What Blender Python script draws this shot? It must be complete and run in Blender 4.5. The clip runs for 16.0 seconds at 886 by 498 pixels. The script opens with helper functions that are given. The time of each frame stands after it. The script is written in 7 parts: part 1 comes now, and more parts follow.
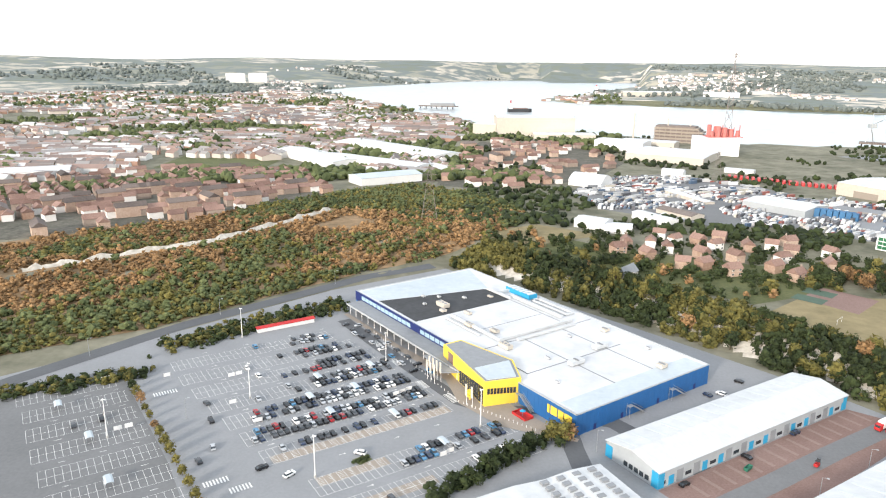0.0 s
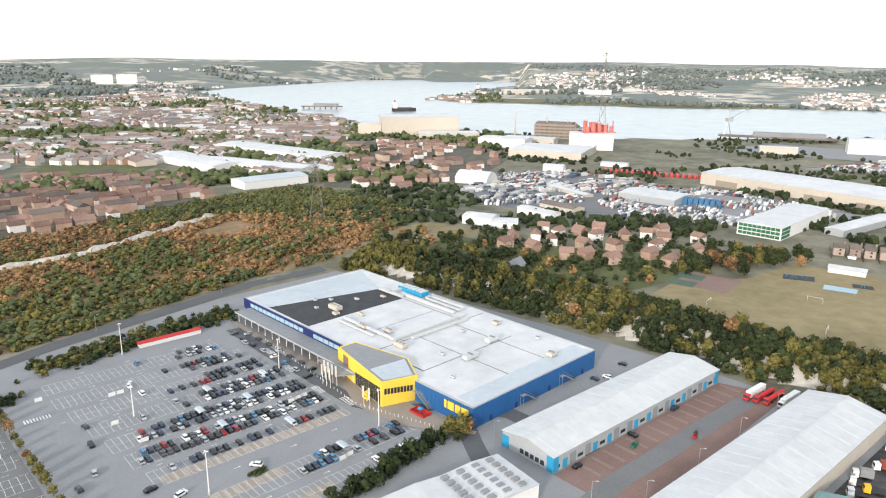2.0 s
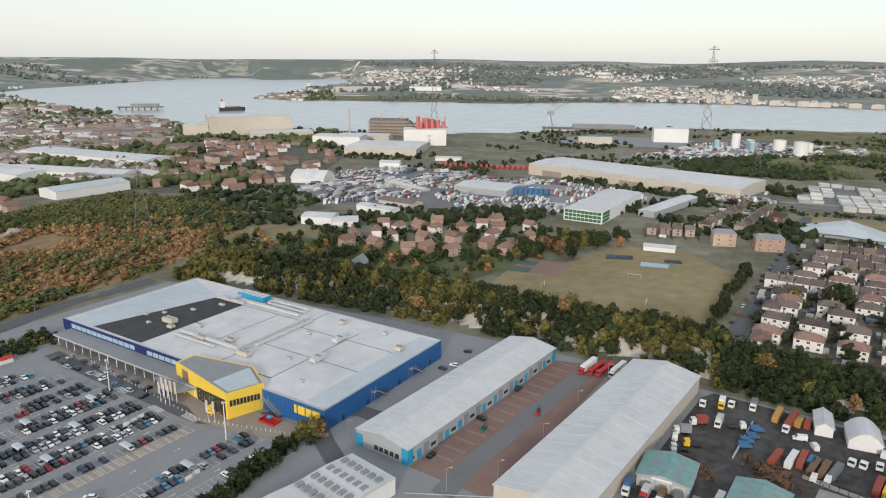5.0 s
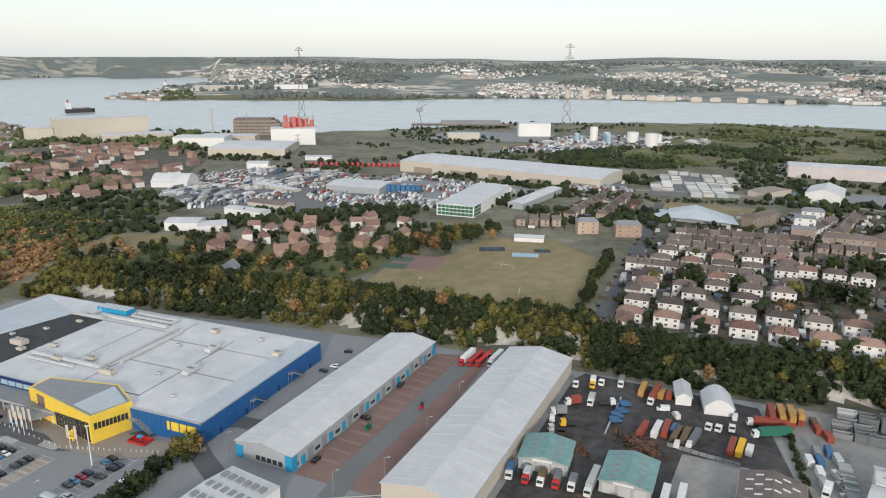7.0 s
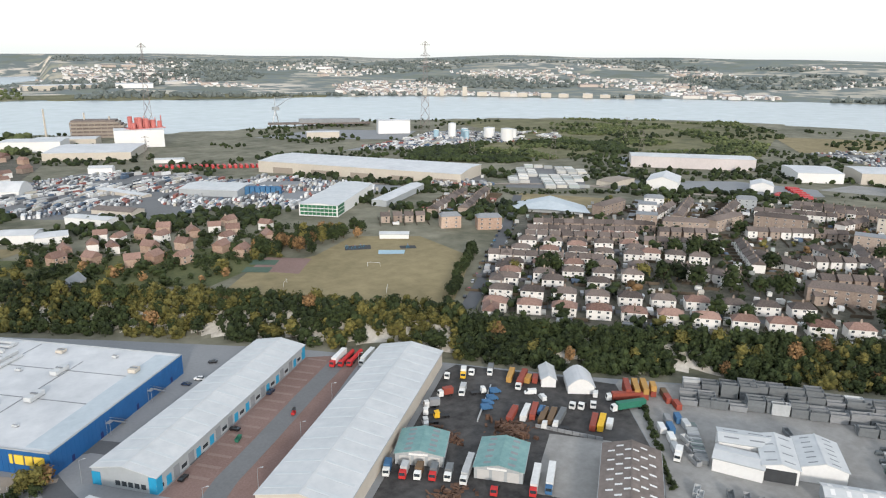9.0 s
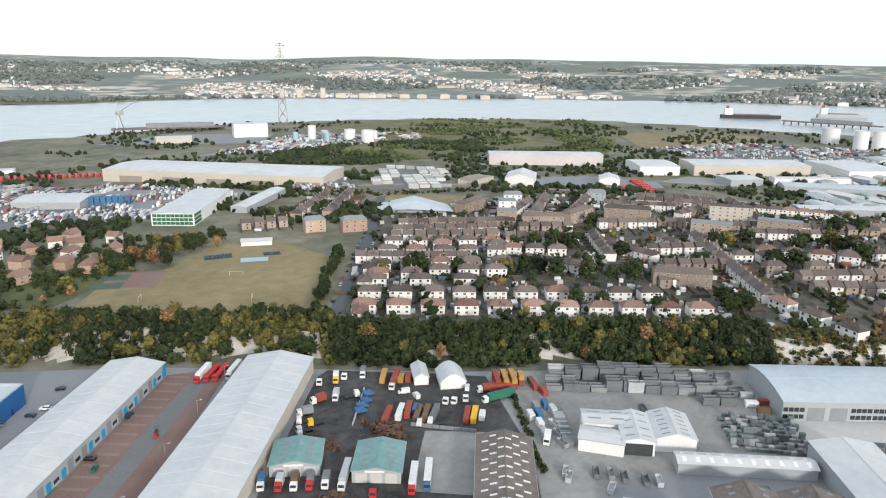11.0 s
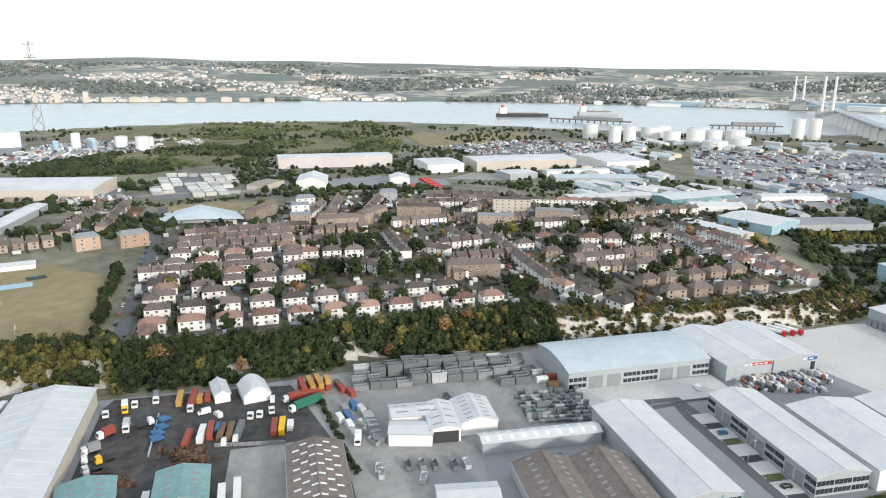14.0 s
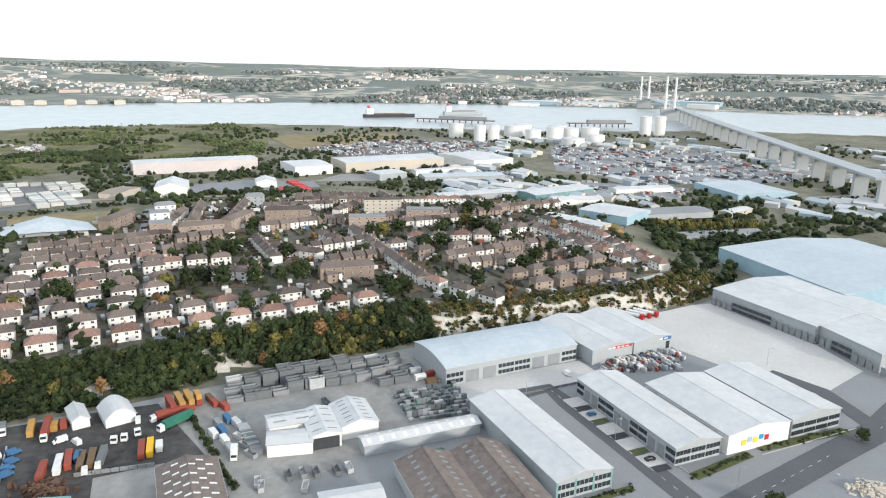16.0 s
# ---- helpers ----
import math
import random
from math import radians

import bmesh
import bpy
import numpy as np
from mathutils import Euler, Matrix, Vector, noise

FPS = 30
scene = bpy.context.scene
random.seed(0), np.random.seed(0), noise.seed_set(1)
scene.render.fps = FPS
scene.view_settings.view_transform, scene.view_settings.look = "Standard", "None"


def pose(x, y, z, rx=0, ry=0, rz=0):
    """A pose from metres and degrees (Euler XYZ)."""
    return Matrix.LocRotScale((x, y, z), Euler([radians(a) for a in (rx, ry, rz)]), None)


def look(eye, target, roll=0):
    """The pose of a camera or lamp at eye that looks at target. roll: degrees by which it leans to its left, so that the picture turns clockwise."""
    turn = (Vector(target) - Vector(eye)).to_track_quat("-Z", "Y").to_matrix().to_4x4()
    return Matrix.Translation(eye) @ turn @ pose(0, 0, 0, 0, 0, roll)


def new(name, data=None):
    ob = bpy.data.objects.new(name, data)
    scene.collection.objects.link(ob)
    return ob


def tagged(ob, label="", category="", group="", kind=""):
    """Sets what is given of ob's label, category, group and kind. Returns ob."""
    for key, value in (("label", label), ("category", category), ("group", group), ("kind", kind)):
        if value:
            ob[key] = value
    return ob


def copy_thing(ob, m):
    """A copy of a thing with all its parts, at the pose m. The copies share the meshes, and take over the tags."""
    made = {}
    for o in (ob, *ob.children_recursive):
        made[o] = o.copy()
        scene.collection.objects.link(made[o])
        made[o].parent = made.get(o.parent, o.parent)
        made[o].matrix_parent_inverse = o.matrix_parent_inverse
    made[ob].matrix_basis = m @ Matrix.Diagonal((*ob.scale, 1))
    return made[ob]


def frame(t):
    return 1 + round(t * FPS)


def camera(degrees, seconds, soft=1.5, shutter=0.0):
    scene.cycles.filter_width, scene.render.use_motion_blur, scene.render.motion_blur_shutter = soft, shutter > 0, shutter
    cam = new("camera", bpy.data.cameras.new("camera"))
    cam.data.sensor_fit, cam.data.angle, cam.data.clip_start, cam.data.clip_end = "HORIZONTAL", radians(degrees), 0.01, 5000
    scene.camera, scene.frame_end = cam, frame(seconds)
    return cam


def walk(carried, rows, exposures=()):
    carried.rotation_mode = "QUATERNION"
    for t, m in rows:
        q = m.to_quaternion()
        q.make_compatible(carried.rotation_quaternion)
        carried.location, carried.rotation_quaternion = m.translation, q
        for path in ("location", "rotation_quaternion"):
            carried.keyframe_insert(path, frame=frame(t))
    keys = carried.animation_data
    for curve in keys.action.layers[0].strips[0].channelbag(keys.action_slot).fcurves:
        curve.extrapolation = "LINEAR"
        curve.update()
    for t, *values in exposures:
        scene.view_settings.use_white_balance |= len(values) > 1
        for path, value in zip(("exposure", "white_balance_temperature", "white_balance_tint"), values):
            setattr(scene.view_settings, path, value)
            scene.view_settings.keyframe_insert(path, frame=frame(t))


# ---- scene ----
# The camera hovers at one spot and pans to its right.
EYE = 125.0
cam = camera(64.52, 16.0, soft=1.15)
# seconds, yaw, pitch, roll
ROWS = [
    (0.0, 0.000, -15.236, -0.614),
    (0.5, -2.324, -15.228, -0.593),
    (1.0, -4.636, -15.203, -0.547),
    (1.5, -6.955, -15.180, -0.516),
    (2.0, -9.268, -15.181, -0.480),
    (2.5, -11.560, -15.203, -0.473),
    (3.0, -13.766, -15.220, -0.436),
    (5.5, -24.953, -15.315, -0.436),
    (6.0, -27.484, -15.337, -0.426),
    (6.5, -30.332, -15.381, -0.378),
    (7.0, -33.107, -15.424, -0.381),
    (7.5, -35.908, -15.475, -0.410),
    (8.0, -38.709, -15.500, -0.417),
    (8.5, -41.558, -15.531, -0.436),
    (9.0, -44.393, -15.536, -0.496),
    (11.5, -58.434, -15.251, -0.646),
    (12.0, -61.272, -15.188, -0.681),
    (12.5, -64.142, -15.111, -0.712),
    (13.0, -66.982, -15.052, -0.803),
    (13.5, -69.838, -14.999, -0.856),
    (14.0, -72.594, -14.942, -0.889),
    (14.5, -75.255, -14.893, -0.925),
    (15.0, -77.927, -14.836, -0.988),
    (15.5, -80.582, -14.781, -1.035),
    (16.0, -83.263, -14.721, -1.054),
]
walk(cam, [(t, pose(0, 0, EYE, 90 + pitch, roll, yaw)) for t, yaw, pitch, roll in ROWS],
     [(0, 0.86, 6500, 10), (1.5, 0.65, 6500, 10), (3, 0.35, 6450, 10), (5.5, -0.17, 6440, 10), (7, -0.1, 6330, 9), (9, 0.18, 6250, 9), (12.5, 0.3, 6250, 8), (16, 0.45, 6280, 8)])

# ---- world and light ----
SUN_EL, SUN_AZ = 16.0, 215.0
world = bpy.data.worlds.new("world")
scene.world = world
world.use_nodes = True
wn = world.node_tree.nodes
sky = wn.new("ShaderNodeTexSky")
sky.sky_type = "NISHITA"
sky.sun_disc = False
sky.sun_elevation, sky.sun_rotation = radians(SUN_EL), radians(SUN_AZ)
sky.air_density, sky.dust_density, sky.ozone_density = 1.0, 1.0, 1.0
world.node_tree.links.new(sky.outputs[0], wn["Background"].inputs[0])
wn["Background"].inputs[1].default_value = 0.06
# high thin cloud and haze: a pale even veil added to the clear sky
veil = wn.new("ShaderNodeBackground")
veil.inputs[0].default_value, veil.inputs[1].default_value = (0.95, 0.975, 1.0, 1), 0.70
both = wn.new("ShaderNodeAddShader")
world.node_tree.links.new(wn["Background"].outputs[0], both.inputs[0])
world.node_tree.links.new(veil.outputs[0], both.inputs[1])
world.node_tree.links.new(both.outputs[0], wn["World Output"].inputs[0])
sun = new("sun", bpy.data.lights.new("sun", "SUN"))
sun.data.energy, sun.data.angle, sun.data.color = 2.25, radians(6), (1.0, 0.91, 0.82)
_el, _az = radians(SUN_EL), radians(SUN_AZ)
sun.matrix_world = look((0, 0, 300), (-math.sin(_az) * math.cos(_el), -math.cos(_az) * math.cos(_el), 300 - math.sin(_el)))

# ---- the lie of the land ----
# cliff foot, from behind the store round to the west units
EDGE = [(-260, 300), (-150, 330), (-70, 385), (5, 420), (43, 383), (101, 320), (156, 255), (197, 195), (224, 153), (266, 98),
        (304, 44), (340, -25), (377, -88), (410, -122), (500, -128), (760, -200)]
def edge_side(x, y):
    """Signed distance past the quarry's edge line (positive: on the upper ground) and the place along it."""
    best, side, along = 1e9, 1, 0
    for i in range(len(EDGE) - 1):
        (ax, ay), (bx, by) = EDGE[i], EDGE[i + 1]
        dx, dy = bx - ax, by - ay
        f = ((x - ax) * dx + (y - ay) * dy) / (dx * dx + dy * dy)
        f = max(0.0, min(1.0, f))
        d = math.hypot(x - ax - f * dx, y - ay - f * dy)
        if d < best:
            best, along = d, i + f
            side = 1 if dx * (y - ay) - dy * (x - ax) > 0 else -1
    return best * side, along
def smooth(a, b, v):
    f = max(0.0, min(1.0, (v - a) / (b - a)))
    return f * f * (3 - 2 * f)
def gz(x, y):
    r = math.hypot(x, y)
    if y < -420 or r < 60:
        return 0.0
    d, s = edge_side(x, y)
    soft = 10 + 13 * (1 - smooth(9.2, 10.4, s)) + 40 * (1 - smooth(2.2, 3.6, s)) + 70 * smooth(12.8, 13.3, s)
    return 8.0 * smooth(0, soft, d) * (1 - smooth(520, 820, r))
NEAR_BANK = [(-180, 5200), (-14, 5200), (-10, 2750), (-5.6, 2000), (3.9, 1290), (23, 1215), (30, 1254), (38, 1373), (51, 1480),
             (67, 1534), (81, 1453), (94, 1456), (107, 1646), (125, 1800), (180, 5200)]
FAR_BANK = [(-180, 5200), (-10, 2760), (-3, 3450), (4, 4200), (8, 4300), (8.01, 2255), (11, 2130), (18, 2086), (28, 2015), (32, 2120),
            (43, 2195), (57, 2193), (63, 2269), (85, 2352), (107, 2366), (125, 2500), (180, 5200)]
CREEK = [(8, 2330), (11, 2700), (15, 3660)]


def table(rows, v):
    for (a, p), (b, q) in zip(rows, rows[1:]):
        if a <= v <= b:
            return p + (q - p) * (v - a) / (b - a)
    return rows[-1][1]


def is_water(r, az):
    if table(NEAR_BANK, az) < r < table(FAR_BANK, az):
        return True
    return 8 < az < 15 and table(CREEK, az) < r < 3900 + 40 * (az - 8)


def land(x, y):
    """Height of the ground: quarry floor, upper ground, river bed and far hills."""
    r = math.hypot(x, y)
    az = math.degrees(math.atan2(x, y))
    if r > 1150 and is_water(r, az):
        return -4.0
    h = gz(x, y)
    if r > 2300:
        f = smooth(min(4500, max(2300, table(FAR_BANK, az) + 120 if az < 8 else (4100 if az < 16 else 2300))), 4950, r)
        h += (108 + 12 * noise.noise((az * 0.05, 0.3, 7.7)) + 16 * noise.noise((az * 0.11, r * 0.0012, 0))) * f
    return h


# ---- materials ----
def mat(name, col, rough=0.8, var=0.12, scale=0.5, col2=None, metal=0.0, bump=0.2, big=0.03, island=0.0, obj=0.0, spec=0.3, fine=None):
    """A weathered surface: two scales of noise over the base colour, wear in the gloss, and fine relief."""
    m = bpy.data.materials.new(name)
    m.use_nodes = True
    nt = m.node_tree
    n, l = nt.nodes, nt.links
    b = n["Principled BSDF"]
    b.inputs["Roughness"].default_value = rough
    b.inputs["Metallic"].default_value = metal
    b.inputs["Specular IOR Level"].default_value = spec
    geo = n.new("ShaderNodeNewGeometry")
    pos = geo.outputs["Position"]
    fac = []
    for sc, det in ((scale, 6), (big, 4)):
        t = n.new("ShaderNodeTexNoise")
        t.inputs["Scale"].default_value = sc
        t.inputs["Detail"].default_value = det
        t.inputs["Roughness"].default_value = 0.65
        l.new(pos, t.inputs["Vector"])
        fac.append(t)
    add = n.new("ShaderNodeMath")
    add.operation = "ADD"
    l.new(fac[0].outputs[0], add.inputs[0])
    l.new(fac[1].outputs[0], add.inputs[1])
    last = add.outputs[0]
    for amount, out in ((island, geo.outputs["Random Per Island"]), (obj, None)):
        if amount:
            if out is None:
                out = n.new("ShaderNodeObjectInfo").outputs["Random"]
            k = n.new("ShaderNodeMath")
            k.operation = "MULTIPLY_ADD"
            l.new(out, k.inputs[0])
            k.inputs[1].default_value = amount
            k2 = n.new("ShaderNodeMath")
            k2.operation = "SUBTRACT"
            l.new(last, k2.inputs[0])
            k2.inputs[1].default_value = amount / 2
            l.new(k2.outputs[0], k.inputs[2])
            last = k.outputs[0]
    ramp = n.new("ShaderNodeValToRGB")
    c2 = col2 or tuple(min(1, c * (1 + 2 * var)) for c in col)
    c1 = tuple(c * (1 - var) for c in col)
    e = ramp.color_ramp.elements
    e[0].position, e[0].color = 0.30, (*c1, 1)
    e[1].position, e[1].color = 0.72, (*c2, 1)
    half = n.new("ShaderNodeMath")
    half.operation = "MULTIPLY"
    half.inputs[1].default_value = 0.5
    l.new(last, half.inputs[0])
    l.new(half.outputs[0], ramp.inputs[0])
    l.new(ramp.outputs[0], b.inputs["Base Color"])
    if bump:
        bp = n.new("ShaderNodeBump")
        bp.inputs["Strength"].default_value = bump
        bp.inputs["Distance"].default_value = 0.1
        l.new(fac[0].outputs[0], bp.inputs["Height"])
        l.new(bp.outputs[0], b.inputs["Normal"])
    return m


M = dict(
    asphalt=mat("asphalt", (0.235, 0.242, 0.25), 0.9, 0.10, 0.9, big=0.05),
    road=mat("road_asphalt", (0.10, 0.104, 0.11), 0.9, 0.12, 1.0, big=0.06),
    yard=mat("dirty_yard_tarmac", (0.03, 0.029, 0.03), 0.9, 0.3, 0.25, col2=(0.13, 0.125, 0.12), big=0.06, spec=0.15),
    concrete=mat("concrete_yard", (0.26, 0.25, 0.235), 0.9, 0.2, 0.3, col2=(0.37, 0.365, 0.35), big=0.05),
    pale=mat("pale_concrete", (0.50, 0.49, 0.47), 0.9, 0.1, 0.5),
    brickpave=mat("red_block_paving", (0.19, 0.115, 0.095), 0.9, 0.2, 1.4, col2=(0.29, 0.2, 0.175)),
    buff=mat("buff_block_paving", (0.24, 0.175, 0.15), 0.9, 0.15, 1.4),
    pylon=mat("weathered_pylon_steel", (0.20, 0.17, 0.16), 0.6, 0.15, 0.5, metal=0.2),
    paving=mat("tan_paving", (0.29, 0.25, 0.21), 0.9, 0.12, 1.5),
    asphalt_old=mat("old_dark_asphalt", (0.155, 0.158, 0.16), 0.9, 0.15, 0.8, big=0.04),
    line=mat("white_road_paint", (0.62, 0.62, 0.6), 0.7, 0.15, 2.0),
    kerb=mat("kerb_concrete", (0.4, 0.39, 0.37), 0.9),
    grass=mat("dry_park_grass", (0.20, 0.165, 0.085), 0.95, 0.2, 0.12, col2=(0.33, 0.27, 0.15), big=0.02),
    verge=mat("green_verge", (0.06, 0.085, 0.03), 0.95, 0.3, 0.5, col2=(0.16, 0.16, 0.07)),
    scrub=mat("scrub_ground", (0.12, 0.09, 0.045), 0.95, 0.3, 0.15, col2=(0.42, 0.28, 0.16), big=0.015),
    chalk=mat("chalk_face", (0.50, 0.44, 0.34), 0.95, 0.45, 0.35, col2=(0.76, 0.72, 0.65), big=0.08, bump=0.8),
    land=mat("mixed_land", (0.07, 0.08, 0.045), 0.95, 0.35, 0.06, col2=(0.30, 0.28, 0.21), big=0.012),
    garden=mat("gardens", (0.05, 0.055, 0.035), 0.95, 0.4, 0.3, col2=(0.19, 0.175, 0.145), big=0.08),
    white_roof=mat("white_membrane_roof", (0.50, 0.515, 0.53), 0.6, 0.08, 0.15, col2=(0.70, 0.70, 0.70), big=0.03),
    steel_roof=mat("pale_steel_roof", (0.50, 0.52, 0.53), 0.5, 0.08, 0.25, col2=(0.66, 0.66, 0.65), big=0.05, metal=0.1),
    rooflight=mat("weathered_rooflight_sheet", (0.52, 0.55, 0.56), 0.45, 0.06, 0.6, col2=(0.60, 0.62, 0.62)),
    cool_roof=mat("blue_grey_steel_roof", (0.40, 0.46, 0.50), 0.5, 0.08, 0.3, col2=(0.53, 0.58, 0.61), big=0.04),
    grey_roof=mat("grey_roof", (0.23, 0.24, 0.25), 0.7, 0.15, 0.4),
    dark_roof=mat("dark_felt_roof", (0.045, 0.047, 0.05), 0.85, 0.3, 0.3),
    blue=mat("blue_cladding", (0.02, 0.105, 0.28), 0.45, 0.1, 0.4, spec=0.4),
    deepblue=mat("deep_blue_fascia", (0.02, 0.032, 0.13), 0.5, 0.12, 0.4),
    yellow=mat("yellow_cladding", (0.80, 0.56, 0.07), 0.5, 0.06, 0.5),
    glass=mat("dark_window_glass", (0.03, 0.038, 0.045), 0.12, 0.3, 0.6, spec=0.6, bump=0),
    white=mat("white_paint", (0.72, 0.71, 0.69), 0.6, 0.06, 0.8),
    cream=mat("cream_cladding", (0.52, 0.47, 0.40), 0.7, 0.08, 0.4),
    greywall=mat("grey_cladding", (0.36, 0.38, 0.39), 0.6, 0.08, 0.5),
    paleblue=mat("pale_blue_cladding", (0.32, 0.45, 0.52), 0.6, 0.1, 0.4),
    skyblue=mat("bright_blue_paint", (0.03, 0.28, 0.47), 0.5, 0.1, 0.8),
    court=mat("dull_green_court", (0.075, 0.115, 0.085), 0.9, 0.15, 0.5),
    crate=mat("faded_blue_crates", (0.05, 0.14, 0.26), 0.7, 0.2, 0.8),
    teal=mat("teal_sheet_roof", (0.13, 0.29, 0.29), 0.6, 0.2, 0.5, col2=(0.26, 0.40, 0.38)),
    brown_roof=mat("brown_fibre_cement_roof", (0.13, 0.11, 0.10), 0.9, 0.25, 0.5, col2=(0.27, 0.225, 0.20)),
    green=mat("green_glass_cladding", (0.03, 0.13, 0.065), 0.35, 0.2, 0.6),
    steel=mat("galvanised_steel", (0.42, 0.43, 0.44), 0.4, 0.1, 2.0, metal=0.6),
    rust=mat("rusty_scrap", (0.09, 0.045, 0.03), 0.85, 0.4, 0.8, col2=(0.2, 0.12, 0.08), island=0.5),
    red=mat("red_paint", (0.42, 0.03, 0.03), 0.45, 0.15, 1.0),
    rubber=mat("black_rubber", (0.015, 0.015, 0.016), 0.8),
    water=mat("river_water", (0.34, 0.37, 0.38), 0.25, 0.1, 0.02, spec=0.5, bump=0.06),
    leaf=mat("green_foliage", (0.008, 0.016, 0.005), 0.85, 0.4, 0.35, col2=(0.055, 0.075, 0.024), big=0.02, island=0.4, obj=0.2),
    leaf_gold=mat("yellowing_foliage", (0.06, 0.065, 0.016), 0.85, 0.4, 0.35, col2=(0.21, 0.18, 0.05), big=0.02, island=0.5, obj=0.3),
    leaf_brown=mat("orange_brown_foliage", (0.085, 0.05, 0.02), 0.85, 0.4, 0.35, col2=(0.37, 0.22, 0.10), big=0.02, island=0.5, obj=0.3),
    faded_red=mat("faded_red_paint", (0.46, 0.11, 0.10), 0.6, 0.15, 0.3, col2=(0.62, 0.24, 0.21)),
    mid_leaf=mat("marsh_foliage", (0.04, 0.06, 0.022), 0.9, 0.3, 0.05, col2=(0.14, 0.16, 0.065), big=0.008, island=0.4),
    # far foliage: distance haze is painted in as a paler, greyer green
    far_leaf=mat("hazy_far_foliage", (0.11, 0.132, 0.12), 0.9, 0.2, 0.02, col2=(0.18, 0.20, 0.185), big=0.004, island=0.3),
    marsh=mat("marsh_grass", (0.075, 0.085, 0.035), 0.95, 0.3, 0.04, col2=(0.24, 0.22, 0.12), big=0.01),
    pinkwall=mat("pale_pinkish_cladding", (0.55, 0.50, 0.49), 0.7, 0.08, 0.4),
    bark=mat("bark", (0.09, 0.07, 0.05), 0.9, 0.3, 3.0),
    render_white=mat("white_render", (0.74, 0.71, 0.67), 0.85, 0.08, 0.6, obj=0.3),
    brick=mat("brown_brick", (0.27, 0.205, 0.165), 0.9, 0.2, 0.8, col2=(0.44, 0.36, 0.30), obj=0.5),
    orange_brick=mat("orange_brick", (0.38, 0.235, 0.165), 0.9, 0.2, 0.8, col2=(0.58, 0.45, 0.36), obj=0.5),
    tile=mat("brown_roof_tiles", (0.085, 0.07, 0.064), 0.85, 0.25, 1.2, col2=(0.215, 0.175, 0.155), obj=0.5),
    red_tile=mat("red_roof_tiles", (0.15, 0.085, 0.068), 0.85, 0.25, 1.2, col2=(0.36, 0.235, 0.19), obj=0.5),
)


# ---- builders ----
class Build:
    """Gathers boxes, prisms and slabs into one mesh."""

    def __init__(self):
        self.v, self.f, self.mi, self.cur = [], [], [], 0

    def add(self, verts, faces):
        o = len(self.v)
        self.v += [tuple(p) for p in verts]
        self.f += [tuple(o + i for i in q) for q in faces]
        self.mi += [self.cur] * len(faces)
        return self

    def box(self, x0, y0, z0, x1, y1, z1):
        return self.add([(x0, y0, z0), (x1, y0, z0), (x1, y1, z0), (x0, y1, z0), (x0, y0, z1), (x1, y0, z1), (x1, y1, z1), (x0, y1, z1)],
                        [(3, 2, 1, 0), (4, 5, 6, 7), (0, 1, 5, 4), (1, 2, 6, 5), (2, 3, 7, 6), (3, 0, 4, 7)])

    def prism(self, pts, z0, z1):
        n = len(pts)
        return self.add([(x, y, z0) for x, y in pts] + [(x, y, z1) for x, y in pts],
                        [tuple(reversed(range(n))), tuple(range(n, 2 * n))] + [(i, (i + 1) % n, n + (i + 1) % n, n + i) for i in range(n)])

    def sweep(self, profile, x0, x1):
        """A closed profile of (y, z) carried along x."""
        n = len(profile)
        return self.add([(x0, y, z) for y, z in profile] + [(x1, y, z) for y, z in profile],
                        [tuple(range(n)), tuple(reversed(range(n, 2 * n)))] + [(i, n + i, n + (i + 1) % n, (i + 1) % n) for i in range(n)])

    def sweep_y(self, profile, y0, y1):
        """A closed profile of (x, z) carried along y."""
        n = len(profile)
        return self.add([(x, y0, z) for x, z in profile] + [(x, y1, z) for x, z in profile],
                        [tuple(reversed(range(n))), tuple(range(n, 2 * n))] + [((i + 1) % n, n + (i + 1) % n, n + i, i) for i in range(n)])

    def tube(self, a, b, r0, r1, n=8):
        a, b = Vector(a), Vector(b)
        q = (b - a).to_track_quat("Z", "Y")
        ring = [Vector((math.cos(2 * math.pi * i / n), math.sin(2 * math.pi * i / n), 0)) for i in range(n)]
        return self.add([a + q @ (p * r0) for p in ring] + [b + q @ (p * r1) for p in ring],
                        [tuple(reversed(range(n))), tuple(range(n, 2 * n))] + [(i, (i + 1) % n, n + (i + 1) % n, n + i) for i in range(n)])

    def mesh(self, name, *mats, smooth_faces=False):
        me = bpy.data.meshes.new(name)
        me.from_pydata(self.v, [], self.f)
        for m in mats:
            me.materials.append(m)
        if len(mats) > 1:
            me.polygons.foreach_set("material_index", self.mi)
        if smooth_faces:
            me.polygons.foreach_set("use_smooth", [True] * len(self.f))
        me.update()
        return me


def part(name, b, material, parent, label="", m=None):
    me = b if isinstance(b, bpy.types.Mesh) else b.mesh(name, material)
    ob = new(name, me)
    ob.parent = parent
    if m is not None:
        ob.matrix_basis = m
    if label:
        tagged(ob, label)
    return ob


def thing(name, label, category, m, group="", kind=""):
    ob = new(name)
    ob.empty_display_size = 0.5
    ob.matrix_basis = m
    return tagged(ob, label, category, group, kind)


def lay(p0, p1, z=0.0):
    """A pose at p0 whose x axis runs to p1; returns it and the length."""
    d = math.hypot(p1[0] - p0[0], p1[1] - p0[1])
    return pose(p0[0], p0[1], z, 0, 0, math.degrees(math.atan2(p1[1] - p0[1], p1[0] - p0[0]))), d


